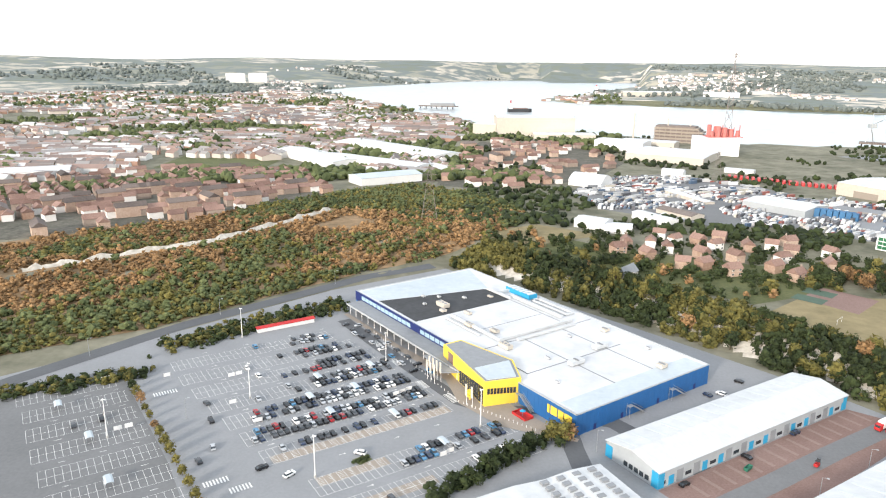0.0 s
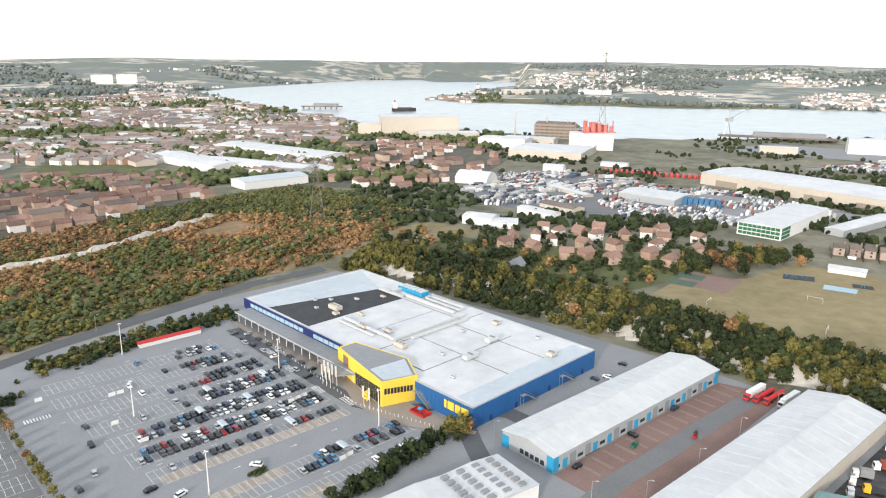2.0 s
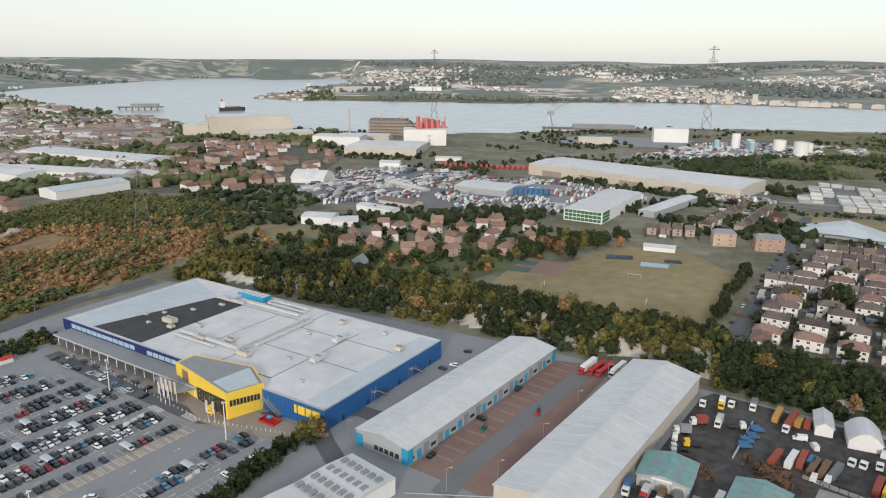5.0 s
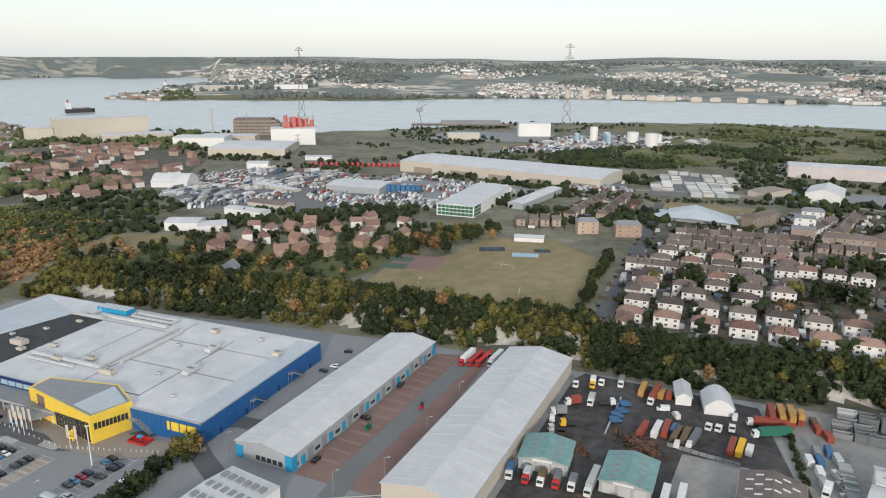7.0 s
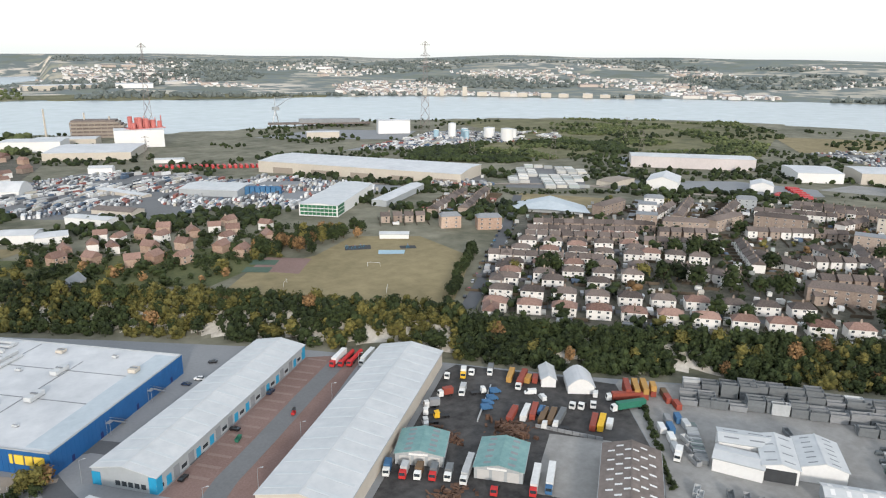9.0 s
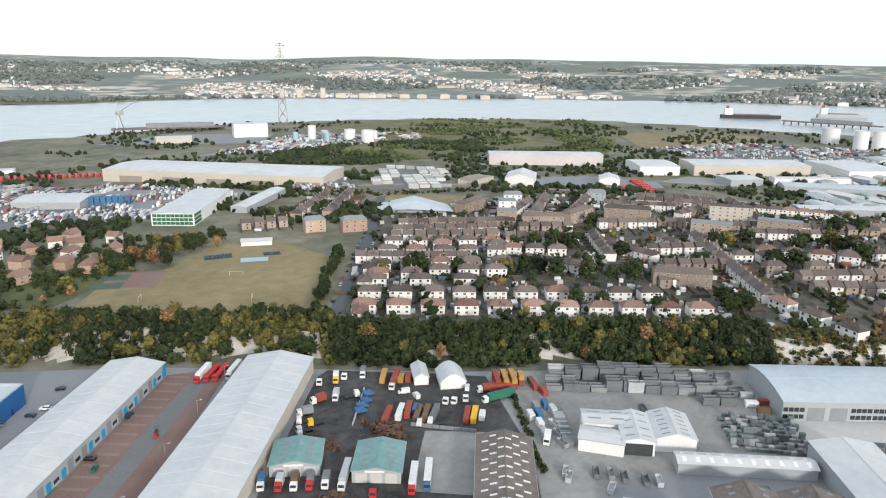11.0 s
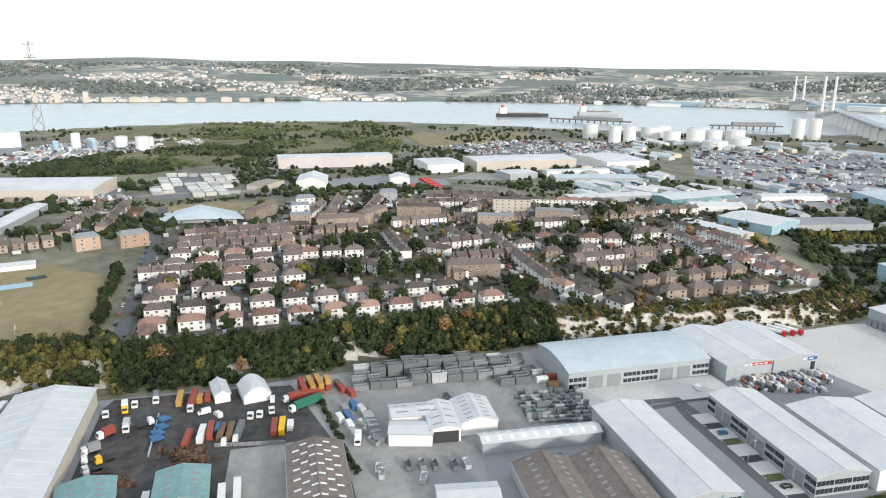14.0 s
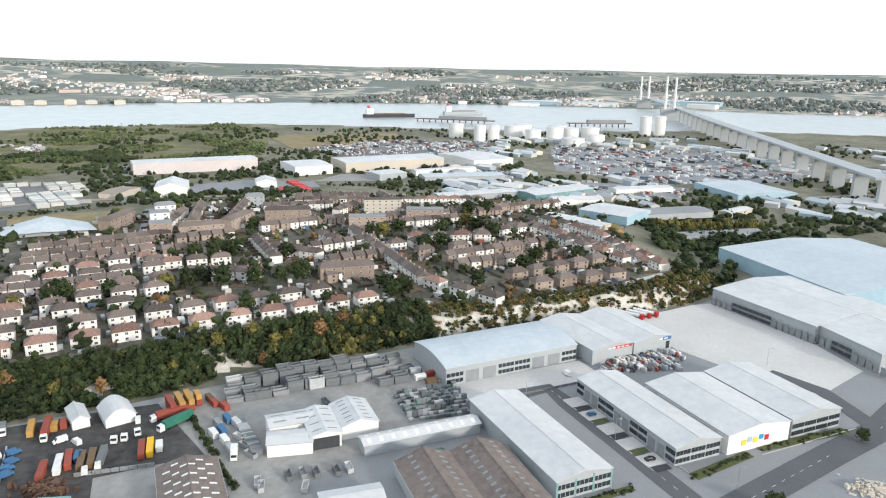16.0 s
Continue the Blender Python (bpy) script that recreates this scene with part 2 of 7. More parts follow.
def patch(name, pts, up, material, label="", step=25.0, kind="structure"):
    """A sheet of ground over a plan outline, following the land."""
    bm = bmesh.new()
    vs = [bm.verts.new((x, y, 0)) for x, y in pts]
    f = bm.faces.new(vs)
    bmesh.ops.triangulate(bm, faces=[f])
    for _ in range(6):
        long = [e for e in bm.edges if e.calc_length() > step]
        if not long:
            break
        bmesh.ops.subdivide_edges(bm, edges=long, cuts=1)
        bmesh.ops.triangulate(bm, faces=bm.faces[:])
    for v in bm.verts:
        v.co.z = land(v.co.x, v.co.y) + up
    bmesh.ops.recalc_face_normals(bm, faces=bm.faces[:])
    me = bpy.data.meshes.new(name)
    bm.to_mesh(me)
    bm.free()
    if me.polygons and me.polygons[0].normal.z < 0:
        me.flip_normals()
    me.materials.append(material)
    ob = new(name, me)
    return tagged(ob, label, "ground", kind=kind)


def strip(name, pts, width, up, material, label="", cat="road"):
    """A road: a ribbon along a bent line."""
    fine = []
    for (ax, ay), (bx, by) in zip(pts, pts[1:]):
        n = max(1, int(math.hypot(bx - ax, by - ay) / 12))
        fine += [(ax + (bx - ax) * i / n, ay + (by - ay) * i / n) for i in range(n)]
    fine.append(pts[-1])
    b = Build()
    vs = []
    for i, (x, y) in enumerate(fine):
        a, c = fine[max(0, i - 1)], fine[min(len(fine) - 1, i + 1)]
        d = math.hypot(c[0] - a[0], c[1] - a[1])
        nx, ny = -(c[1] - a[1]) / d * width / 2, (c[0] - a[0]) / d * width / 2
        for s in (1, -1):
            vs.append((x + s * nx, y + s * ny, max(land(x + s * nx, y + s * ny), land(x, y)) + up))
    b.add(vs, [(2 * i, 2 * i + 1, 2 * i + 3, 2 * i + 2) for i in range(len(fine) - 1)])
    return tagged(new(name, b.mesh(name, material)), label, cat, kind="structure")


def inside(pts, x, y):
    c = False
    for i in range(len(pts)):
        (ax, ay), (bx, by) = pts[i - 1], pts[i]
        if (ay > y) != (by > y) and x < (bx - ax) * (y - ay) / (by - ay) + ax:
            c = not c
    return c


# ---- the ground ----
def make_ground():
    angs = [(-180 + 4 * i) for i in range(34)] + [-44 + 0.75 * i for i in range(236)] + [133 + 4 * i for i in range(12)]
    rings = [0.05, 40.0, 80.0, 110.0]
    while rings[-1] < 4900:
        r = rings[-1]
        rings.append(r + (max(3.0, r * 0.011) if r < 480 else r * 0.02))
    rings.append(4985.0)
    vs, fs, n = [], [], len(angs)
    for r in rings:
        for a in angs:
            x, y = r * math.sin(radians(a)), r * math.cos(radians(a))
            h = land(x, y)
            if 150 < r < 700:
                d, s = edge_side(x, y)
                if 0 < d < 14:
                    h += 0.9 * noise.noise((x * 0.12, y * 0.12, 3)) 
            vs.append((x, y, h - 0.02))
    for i in range(len(rings) - 1):
        for j in range(n):
            k = (j + 1) % n
            fs.append((i * n + j, i * n + k, (i + 1) * n + k, (i + 1) * n + j))
    me = bpy.data.meshes.new("ground")
    me.from_pydata(vs, [], fs)
    me.materials.append(M["land"])
    me.materials.append(M["chalk"])
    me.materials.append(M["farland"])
    for p in me.polygons:
        c = p.center
        r = math.hypot(c.x, c.y)
        if 150 < r < 700 and abs(p.normal.z) < 0.955:
            d, s = edge_side(c.x, c.y)
            p.material_index = 1 if 3.3 < s < 13 else 0
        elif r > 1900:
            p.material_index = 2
    ob = new("ground", me)
    return tagged(ob, "broad mixed ground with quarry edge, fields and distant hills", "ground", kind="structure")


def farland_material():
    """Fields, hedges, woods and built-up patches across the river, with distance haze painted into their colours."""
    m = bpy.data.materials.new("far_fields")
    m.use_nodes = True
    n, l = m.node_tree.nodes, m.node_tree.links
    b = n["Principled BSDF"]
    b.inputs["Roughness"].default_value = 0.95
    geo = n.new("ShaderNodeNewGeometry")
    vor = n.new("ShaderNodeTexVoronoi")
    vor.inputs["Scale"].default_value = 0.0035
    ramp = n.new("ShaderNodeValToRGB")
    l.new(geo.outputs["Position"], vor.inputs["Vector"])
    l.new(vor.outputs["Color"], ramp.inputs[0])
    # field colours lifted to carry the pallor of haze
    e = ramp.color_ramp.elements
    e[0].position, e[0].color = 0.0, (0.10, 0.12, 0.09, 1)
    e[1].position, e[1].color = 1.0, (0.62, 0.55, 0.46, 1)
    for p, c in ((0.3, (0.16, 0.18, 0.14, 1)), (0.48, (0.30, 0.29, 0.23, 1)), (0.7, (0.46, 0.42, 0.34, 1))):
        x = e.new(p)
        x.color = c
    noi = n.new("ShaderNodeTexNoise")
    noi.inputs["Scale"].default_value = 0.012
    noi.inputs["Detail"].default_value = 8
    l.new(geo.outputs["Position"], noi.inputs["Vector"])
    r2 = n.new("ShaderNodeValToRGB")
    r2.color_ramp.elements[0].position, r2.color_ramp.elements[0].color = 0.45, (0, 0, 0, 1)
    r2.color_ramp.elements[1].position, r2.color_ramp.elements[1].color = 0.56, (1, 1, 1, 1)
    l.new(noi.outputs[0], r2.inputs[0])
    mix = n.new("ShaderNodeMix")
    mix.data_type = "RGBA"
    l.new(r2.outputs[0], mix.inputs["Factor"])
    # wood colour pulled towards blue-grey, as haze painted over it
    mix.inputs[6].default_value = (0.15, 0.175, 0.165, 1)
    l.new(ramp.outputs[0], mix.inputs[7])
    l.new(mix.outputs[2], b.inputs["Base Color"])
    return m


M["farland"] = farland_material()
make_ground()


def make_river():
    vs, fs = [], []
    angs = [-16 + 1.5 * i for i in range(102)]
    rs = [1150, 1700, 2400, 3400, 5000]
    for r in rs:
        vs += [(r * math.sin(radians(a)), r * math.cos(radians(a)), -1.0) for a in angs]
    n = len(angs)
    for i in range(len(rs) - 1):
        fs += [(i * n + j + 1, i * n + j, (i + 1) * n + j, (i + 1) * n + j + 1) for j in range(n - 1)]
    me = bpy.data.meshes.new("river")
    me.from_pydata(vs, [], fs)
    me.materials.append(M["water"])
    tagged(new("river", me), "broad calm grey river between low banks", "water", kind="structure")


make_river()
# ---- quarry floor: car park, roads, yards ----
U = Vector((-0.572, 0.820))     # along the store's front
V = Vector((0.820, 0.572))      # across the store
SC = Vector((46.7, 215.4))      # the store's near corner
def sv(u, v):
    p = SC + U * u + V * v
    return (p.x, p.y)


patch("quarry_floor", [(-200, 60), (-190, 245), (-140, 290), (-60, 370), (3, 413), (39, 377), (97, 314), (152, 250), (193, 190), (220, 148), (262, 93), (300, 39),
                       (336, -29), (373, -91), (405, -126), (440, -160), (400, -260), (250, -260), (120, -60), (60, 60)], 0.02, M["asphalt"],
      "worn grey asphalt of the quarry-floor estate", 60)
patch("lorry_yard", [(98, 133), (186, 187), (193, 188), (217, 149), (226, 132), (186, 90), (140, 60), (112, 88)], 0.06, M["yard"], "dark oily tarmac of a lorry yard")
patch("container_yard", [(187, 90), (226, 132), (230, 133), (258, 96), (290, 50), (262, 30), (226, 16), (200, 52), (184, 62), (160, 46), (140, 60)], 0.06, M["concrete"], "pale dusty concrete container yard")
patch("forecourt", [(258, 26), (292, -28), (276, -38), (240, 18)], 0.07, M["pale"], "pale concrete forecourt of the units")
patch("west_yard", [(312, -74), (345, -52), (378, -95), (383, -107), (328, -141), (300, -150), (268, -118), (290, -96)], 0.06, M["pale"], "pale concrete loading yard")
patch("unit_yard", [(66, 184.5), (152, 237), (172, 222), (82, 160)], 0.06, M["brickpave"], "red block paved service yard between the units")
strip("road", [(70, 167), (84, 178), (104, 190), (131, 207), (163, 226)], 7.5, 0.10, M["asphalt_old"], "grey service road through the paved yard")
bay = Build()
for i in range(15):
    p = Vector((76.0 + i * 5.4, 189.0 + i * 3.3))
    m, ln = lay((p.x, p.y), (p.x + 4.4, p.y - 7.2), 0.10)
    bay.add([m @ Vector(q) for q in ((0, -0.7, 0), (ln, -0.7, 0), (ln, 0.7, 0), (0, 0.7, 0))], [(0, 1, 2, 3)])
tagged(new("bay_paving", bay.mesh("bay_paving", M["buff"])), "buff paving bands between parking bays", "paving", kind="structure")
patch("shed_yard", [(146, 110), (177, 127), (188, 110), (186, 92), (156, 92)], 0.09, M["concrete"], "stained pale concrete beside the brown shed")

# ---- buildings ----
def gable(name, label, p0, p1, depth, eave, ridge, wall, roof, base=0.0, cat="warehouse", over=0.35, lights=None, lm=None, curved=False, trim=True):
    """A long pitched or barrel-roofed shed; its ridge runs from p0 to p1, its depth lies to the left."""
    m, ln = lay(p0, p1, base)
    t = thing(name, label, cat, m)
    half = depth / 2
    def top(y):
        if curved:
            return eave + (ridge - eave) * (1 - ((y - half) / half) ** 2)
        return eave + (ridge - eave) * (1 - abs(y - half) / half)
    n = 8 if curved else 2
    ys = [depth * i / n for i in range(n + 1)]
    prof = [(0, -0.5)] + [(y, top(y) - 0.05) for y in ys] + [(depth, -0.5)]
    part("wall", Build().sweep(list(reversed(prof)), 0, ln), wall, t)
    def rt(y):
        return top(max(0, min(depth, y))) - (over * (ridge - eave) / half if (y < 0 or y > depth) else 0)
    ys2 = [-over] + ys[1:-1] + [depth + over]
    if curved:
        r = [(y, rt(y) + 0.2) for y in reversed(ys2)] + [(y, rt(y)) for y in ys2]
        part("roof", Build().sweep(r, -over, ln + over), roof, t)
    else:
        for a, b in ((-over, half), (half, depth + over)):
            r = [(b, rt(b) + 0.2), (a, rt(a) + 0.2), (a, rt(a)), (b, rt(b))]
            part("roof_slope", Build().sweep(r, -over, ln + over), roof, t)
    if trim:
        part("ridge_cap", Build().box(-over, half - 0.25, ridge + 0.18, ln + over, half + 0.25, ridge + 0.27), roof, t)
    for y in ((-over - 0.12, depth + over) if trim else ()):
        part("gutter", Build().box(-over, y, eave - 0.15, ln + over, y + 0.12, eave + 0.1), M["greywall"], t)
    if lights:
        nx, w, h = lights
        me = {}
        for s in (0, 1):
            b = Build()
            ya, yb = (half * (0.5 - h / 2), half * (0.5 + h / 2)) if s == 0 else (depth - half * (0.5 + h / 2), depth - half * (0.5 - h / 2))
            b.add([(0, ya, rt(ya) + 0.26), (w, ya, rt(ya) + 0.26), (w, yb, rt(yb) + 0.26), (0, yb, rt(yb) + 0.26),
                   (0, ya, rt(ya) + 0.1), (w, ya, rt(ya) + 0.1), (w, yb, rt(yb) + 0.1), (0, yb, rt(yb) + 0.1)],
                  [(0, 1, 2, 3), (0, 4, 5, 1), (1, 5, 6, 2), (2, 6, 7, 3), (3, 7, 4, 0)])
            me[s] = b.mesh("rooflight", lm or M["cool_roof"])
            for i in range(nx):
                part("rooflight", me[s], None, t, m=Matrix.Translation(((i + 0.5) * ln / nx - w / 2, 0, 0)))
    return t, ln


def wall_items(t, rows):
    """Flat fittings on a shed's walls: (name, material, x0, z0, x1, z1, side y, proud) along the long side, given as boxes."""
    for name, m_, x0, y0, z0, x1, y1, z1 in rows:
        part(name, Build().box(x0, y0, z0, x1, y1, z1), m_, t)


w1, L1 = gable("warehouse", "long low unit terrace with pale steel roof and blue trim", (66.0, 185.2), (151.7, 237.5), 22, 5.6, 7.6, M["greywall"], M["steel_roof"], lights=(15, 1.1, 0.86), lm=M["rooflight"])
w2, L2 = gable("warehouse", "long unit terrace with pale steel roof and cream walls", (96, 134.5), (188.3, 191.3), 26.5, 6.6, 9.2, M["cream"], M["steel_roof"], lights=(16, 1.1, 0.86), lm=M["rooflight"])
brown, LB = gable("shed", "brown sheeted shed with many white rooflights", (134, 60), (185.6, 90.8), 17.5, 5.6, 8, M["greywall"], M["brown_roof"])
teal1, _ = gable("shed", "small workshop with faded teal sheet roof", (136.3, 137.5), (147.8, 146.7), 15.4, 4.0, 5.6, M["greywall"], M["teal"], lights=(5, 1.2, 0.3), lm=M["grey_roof"])
teal2, _ = gable("shed", "teal roofed workshop with cream doors beside scrap", (147.4, 114.6), (161.8, 124.0), 15, 4.0, 5.6, M["greywall"], M["teal"], lights=(5, 1.2, 0.3), lm=M["grey_roof"])
gable("shed", "white barrel-roofed store with arched front", (212.6, 133.0), (221.5, 141.5), 10, 3, 6.2, M["white"], M["white_roof"], curved=True, cat="barn")
gable("shed", "small white gabled barn with roller door", (206.5, 146.6), (215.5, 155), 5.6, 3.4, 5, M["white"], M["steel_roof"])
gable("warehouse", "grey unit with low barrel roof and glazed front", (257.3, 26.9), (292.1, -26.8), 31, 7.5, 9.6, M["greywall"], M["cool_roof"], curved=True)
gable("warehouse", "trade unit with twin gables, red and blue signs", (299.8, -52.0), (333.2, -29.9), 22.4, 7, 9, M["greywall"], M["steel_roof"])
gable("warehouse", "trade unit with blue glazed front", (311.8, -71.2), (345.2, -49.1), 22.4, 7, 9, M["greywall"], M["steel_roof"])
gable("warehouse", "long pale unit with green glazed end", (195.8, -31.2), (244.6, -1.6), 20, 6.6, 8.4, M["greywall"], M["steel_roof"])
gable("warehouse", "pale unit with glazed offices and loading bays", (220, -69.6), (268.4, -41.4), 19, 6.6, 8.4, M["greywall"], M["steel_roof"])
gable("warehouse", "pale unit with printed sign wall", (234, -96.4), (271.0, -75.2), 28, 7.2, 9.2, M["white"], M["steel_roof"])
gable("warehouse", "pale unit with glazed corner", (247.2, -118.5), (284.2, -97.3), 24, 7.2, 9.2, M["greywall"], M["steel_roof"])
gable("warehouse", "large pale distribution unit with loading docks", (364, -193), (417, -159), 62, 8.5, 11, M["greywall"], M["steel_roof"])
gable("warehouse", "large pale distribution unit with loading docks", (322, -212), (362, -196), 60, 8.5, 10.5, M["greywall"], M["steel_roof"])
gable("shed", "long low shed row with translucent rooflights", (201.4, 47.4), (222.4, 10.8), 6.8, 3.8, 4.8, M["greywall"], M["steel_roof"], lights=(10, 1.2, 0.6), lm=M["white"])
for k, (a, b) in enumerate((((176, -14.5), (209.5, 3.0)), ((167.4, 1.8), (200.9, 19.3)))):
    gable("shed", "brown double-pitched industrial shed", a, b, 18.5, 4.6, 8, M["greywall"], M["brown_roof"], lights=(12, 1.0, 0.18), lm=M["grey_roof"])
openshed, _ = gable("shed", "white steel shed with open front", (207.0, 56.5), (224.0, 65.5), 10.4, 5.2, 6.4, M["white"], M["steel_roof"], lights=(4, 0.5, 0.6), lm=M["grey_roof"])
# thin dark panel on the closed wall, in place of the shaded interior
part("doorway", Build().box(-0.06, 0.7, 0.05, -0.02, 9.7, 4.3), M["dark_roof"], openshed, "dark panel for the shade in the open doorway")
gable("shed", "low white shed behind the workshop", (205.5, 81.0), (213.0, 67.5), 9, 5.4, 6.2, M["white"], M["steel_roof"], lights=(2, 4.5, 0.14), lm=M["grey_roof"])
gable("shed", "white gabled steel shed with rooflights", (216.6, 45.9), (232.2, 54.6), 13, 5, 7, M["white"], M["steel_roof"], lights=(6, 0.5, 0.4), lm=M["grey_roof"])
gable("shed", "white lean-to workshop with low roof", (196.0, 78.5), (200.6, 64.6), 8.6, 4.6, 5.2, M["white"], M["steel_roof"])
for sl in (0, 1):
    for col in range(3):
        for i in range(11):
            y = 1.6 + col * 2.5
            z = 5.6 + 2.4 * (y + 0.7) / 8.75 + 0.2
            y = y if sl == 0 else 17.5 - y
            dy, dz = (1.3 if sl == 0 else -1.3), 1.3 * 2.4 / 8.75
            x = 1.5 + i * 5.3 + (col % 2) * 2.6
            z0 = z - 0.7 * 2.4 / 8.75
            part("rooflight", Build().add([(x, y, z0 + 0.05), (x + 0.9, y, z0 + 0.05), (x + 0.9, y + dy * 1.6, z0 + dz * 1.6 + 0.05), (x, y + dy * 1.6, z0 + dz * 1.6 + 0.05)],
                                          [(0, 1, 2, 3) if sl == 0 else (3, 2, 1, 0)]), M["white"], brown)
# ---- trees ----
ICO_V, ICO_F = None, None
def ico():
    bm = bmesh.new()
    bmesh.ops.create_icosphere(bm, subdivisions=1, radius=1)
    v = np.array([x.co[:] for x in bm.verts])
    f = np.array([[x.index for x in y.verts] for y in bm.faces])
    bm.free()
    return v, f


ICO_V, ICO_F = ico()
rng = np.random.default_rng(5)


def crown_arrays(w, h, z0, clumps, flakes, size=0.34):
    """Foliage as many jittered clumps and loose sprays on an uneven outline."""
    vs, fs, o = [], [], 0
    for i in range(clumps):
        a, u = rng.uniform(0, 2 * math.pi), rng.uniform(-0.75, 1)
        k = math.sqrt(1 - u * u) * rng.uniform(0.55, 1.0)
        c = np.array([math.cos(a) * k * w / 2 * 0.78, math.sin(a) * k * w / 2 * 0.78, z0 + h * (0.45 + 0.42 * u)])
        s = size * w / 2 * rng.uniform(0.7, 1.25)
        v = ICO_V * rng.uniform(0.7, 1.25, (len(ICO_V), 1)) * s * np.array([1, 1, 0.8]) + c
        vs.append(v)
        fs.append(ICO_F + o)
        o += len(v)
    for i in range(flakes):
        a, u = rng.uniform(0, 2 * math.pi), rng.uniform(-0.8, 1)
        k = math.sqrt(1 - u * u)
        c = np.array([math.cos(a) * k * w / 2, math.sin(a) * k * w / 2, z0 + h * (0.46 + 0.54 * u)]) * np.array([rng.uniform(0.85, 1.1)] * 2 + [1])
        v = c + rng.normal(0, 0.09 * w, (3, 3))
        vs.append(v)
        fs.append(np.array([[0, 1, 2]]) + o)
        o += 3
    return np.concatenate(vs), np.concatenate(fs)


def mesh_np(name, v, f, material):
    me = bpy.data.meshes.new(name)
    me.from_pydata(v.tolist(), [], f.tolist())
    me.materials.append(material)
    return me


def trunk_mesh(h):
    b = Build()
    b.tube((0, 0, -0.3), (0.05, 0.03, h * 0.5), 0.24, 0.15, 7)
    for a in (0.4, 2.4, 4.6):
        b.tube((0.05, 0.03, h * 0.42), (math.cos(a) * h * 0.22, math.sin(a) * h * 0.22, h * 0.72), 0.12, 0.05, 5)
    return b.mesh("trunk", M["bark"])


TREES = {}
for kind, m_, word in (("green", M["leaf"], "dark green broadleaf tree with uneven crown"), ("gold", M["leaf_gold"], "yellowing broadleaf tree on the chalk slope"),
                       ("brown", M["leaf_brown"], "rust-brown autumn tree with thin crown")):
    TREES[kind] = []
    for i in range(4):
        h = rng.uniform(6.5, 8.5)
        v, f = crown_arrays(rng.uniform(5, 6.4), h * 0.8, h * 0.2, 34, 150)
        TREES[kind].append((trunk_mesh(h), mesh_np("crown", v, f, m_), word))


def tree(x, y, kind="green", s=1.0, group="", label=""):
    tr, cr, word = TREES[kind][int(rng.integers(4))]
    t = tagged(new("tree", tr), label or word, "tree", group)
    t.matrix_basis = pose(x, y, land(x, y), 0, 0, rng.uniform(0, 360)) @ Matrix.Diagonal((s, s, s * rng.uniform(0.85, 1.15), 1))
    part("crown", cr, None, t)
    return t


LOW = [crown_arrays(2.0, 2.0, -0.15, 4, 10, 0.6) for _ in range(8)]
MID = [crown_arrays(2.0, 2.0, -0.2, 9, 44, 0.47) for _ in range(8)]


def thicket(name, label, spots, material, fine=False, cat="woodland"):
    """Trees and bushes past counting, as one mesh: spots of (x, y, width, height)."""
    src = MID if fine else LOW
    vs, fs, o = [], [], 0
    for x, y, w, h in spots:
        v, f = src[int(rng.integers(8))]
        a = rng.uniform(0, 6.28)
        c, s = math.cos(a), math.sin(a)
        q = np.stack([(v[:, 0] * c - v[:, 1] * s) * w / 2 + x, (v[:, 0] * s + v[:, 1] * c) * w / 2 + y, v[:, 2] * h / 2 + land(x, y)], 1)
        vs.append(q)
        fs.append(f + o)
        o += len(q)
    if not vs:
        return None
    ob = new(name, mesh_np(name, np.concatenate(vs), np.concatenate(fs), material))
    return tagged(ob, label, cat, kind="stuff")


def edge_point(s, d):
    """A place by its way along the quarry's edge and its distance past it."""
    i = min(int(s), len(EDGE) - 2)
    (ax, ay), (bx, by) = EDGE[i], EDGE[i + 1]
    f = s - i
    ln = math.hypot(bx - ax, by - ay)
    return ax + (bx - ax) * f - (by - ay) / ln * d, ay + (by - ay) * f + (bx - ax) / ln * d


# belt of trees on the quarry's edge
belt = {"green": [], "gold": [], "brown": []}
for i in range(170):
    s = rng.uniform(4.4, 10.0)
    x, y = edge_point(s, rng.uniform(3, 29 if s < 7 else 18))
    k = rng.choice(["green", "gold", "brown"], p=[0.66, 0.28, 0.06])
    tree(x, y, k, rng.uniform(0.65, 1.2), "trees on the quarry edge")
for i in range(2700):
    s = rng.uniform(3.0, 10.1)
    d = rng.uniform(-1.5, 34 if s < 7 else 23)
    x, y = edge_point(s, d)
    if noise.noise((x * 0.045, y * 0.045, 1.7)) < -0.24 and d < 10:
        continue
    # the first stretch gets more gold, colouring in low sunlight on the leaves
    k = "gold" if (noise.noise((x * 0.02, y * 0.02, 5)) + rng.normal(0, 0.22) > (-0.02 if s < 7.1 else 0.42)) else "green"
    w = rng.uniform(2.0, 5.6)
    belt[k].append((x, y, w, w * rng.uniform(0.9, 1.5)))
for i in range(1150):
    s = rng.uniform(9.9, 13.2)
    d = rng.uniform(6, 22) if rng.uniform() < 0.62 else rng.uniform(-1, 6)
    x, y = edge_point(s, d)
    k = rng.choice(["gold", "brown", "green"], p=[0.55, 0.15, 0.3])
    w = rng.uniform(1.4, 3.2)
    belt[k].append((x, y, w, w * 0.9))
for i in range(160):
    x, y = rng.uniform(400, 640), rng.uniform(-175, -75)
    if -0.42 * (x - 400) - 78 > y > -0.42 * (x - 400) - 118:
        w = rng.uniform(4, 9)
        belt["green"].append((x, y, w, w))
thicket("hedge_wood", "dense green trees and bushes along the chalk quarry edge", belt["green"], M["leaf"], True)
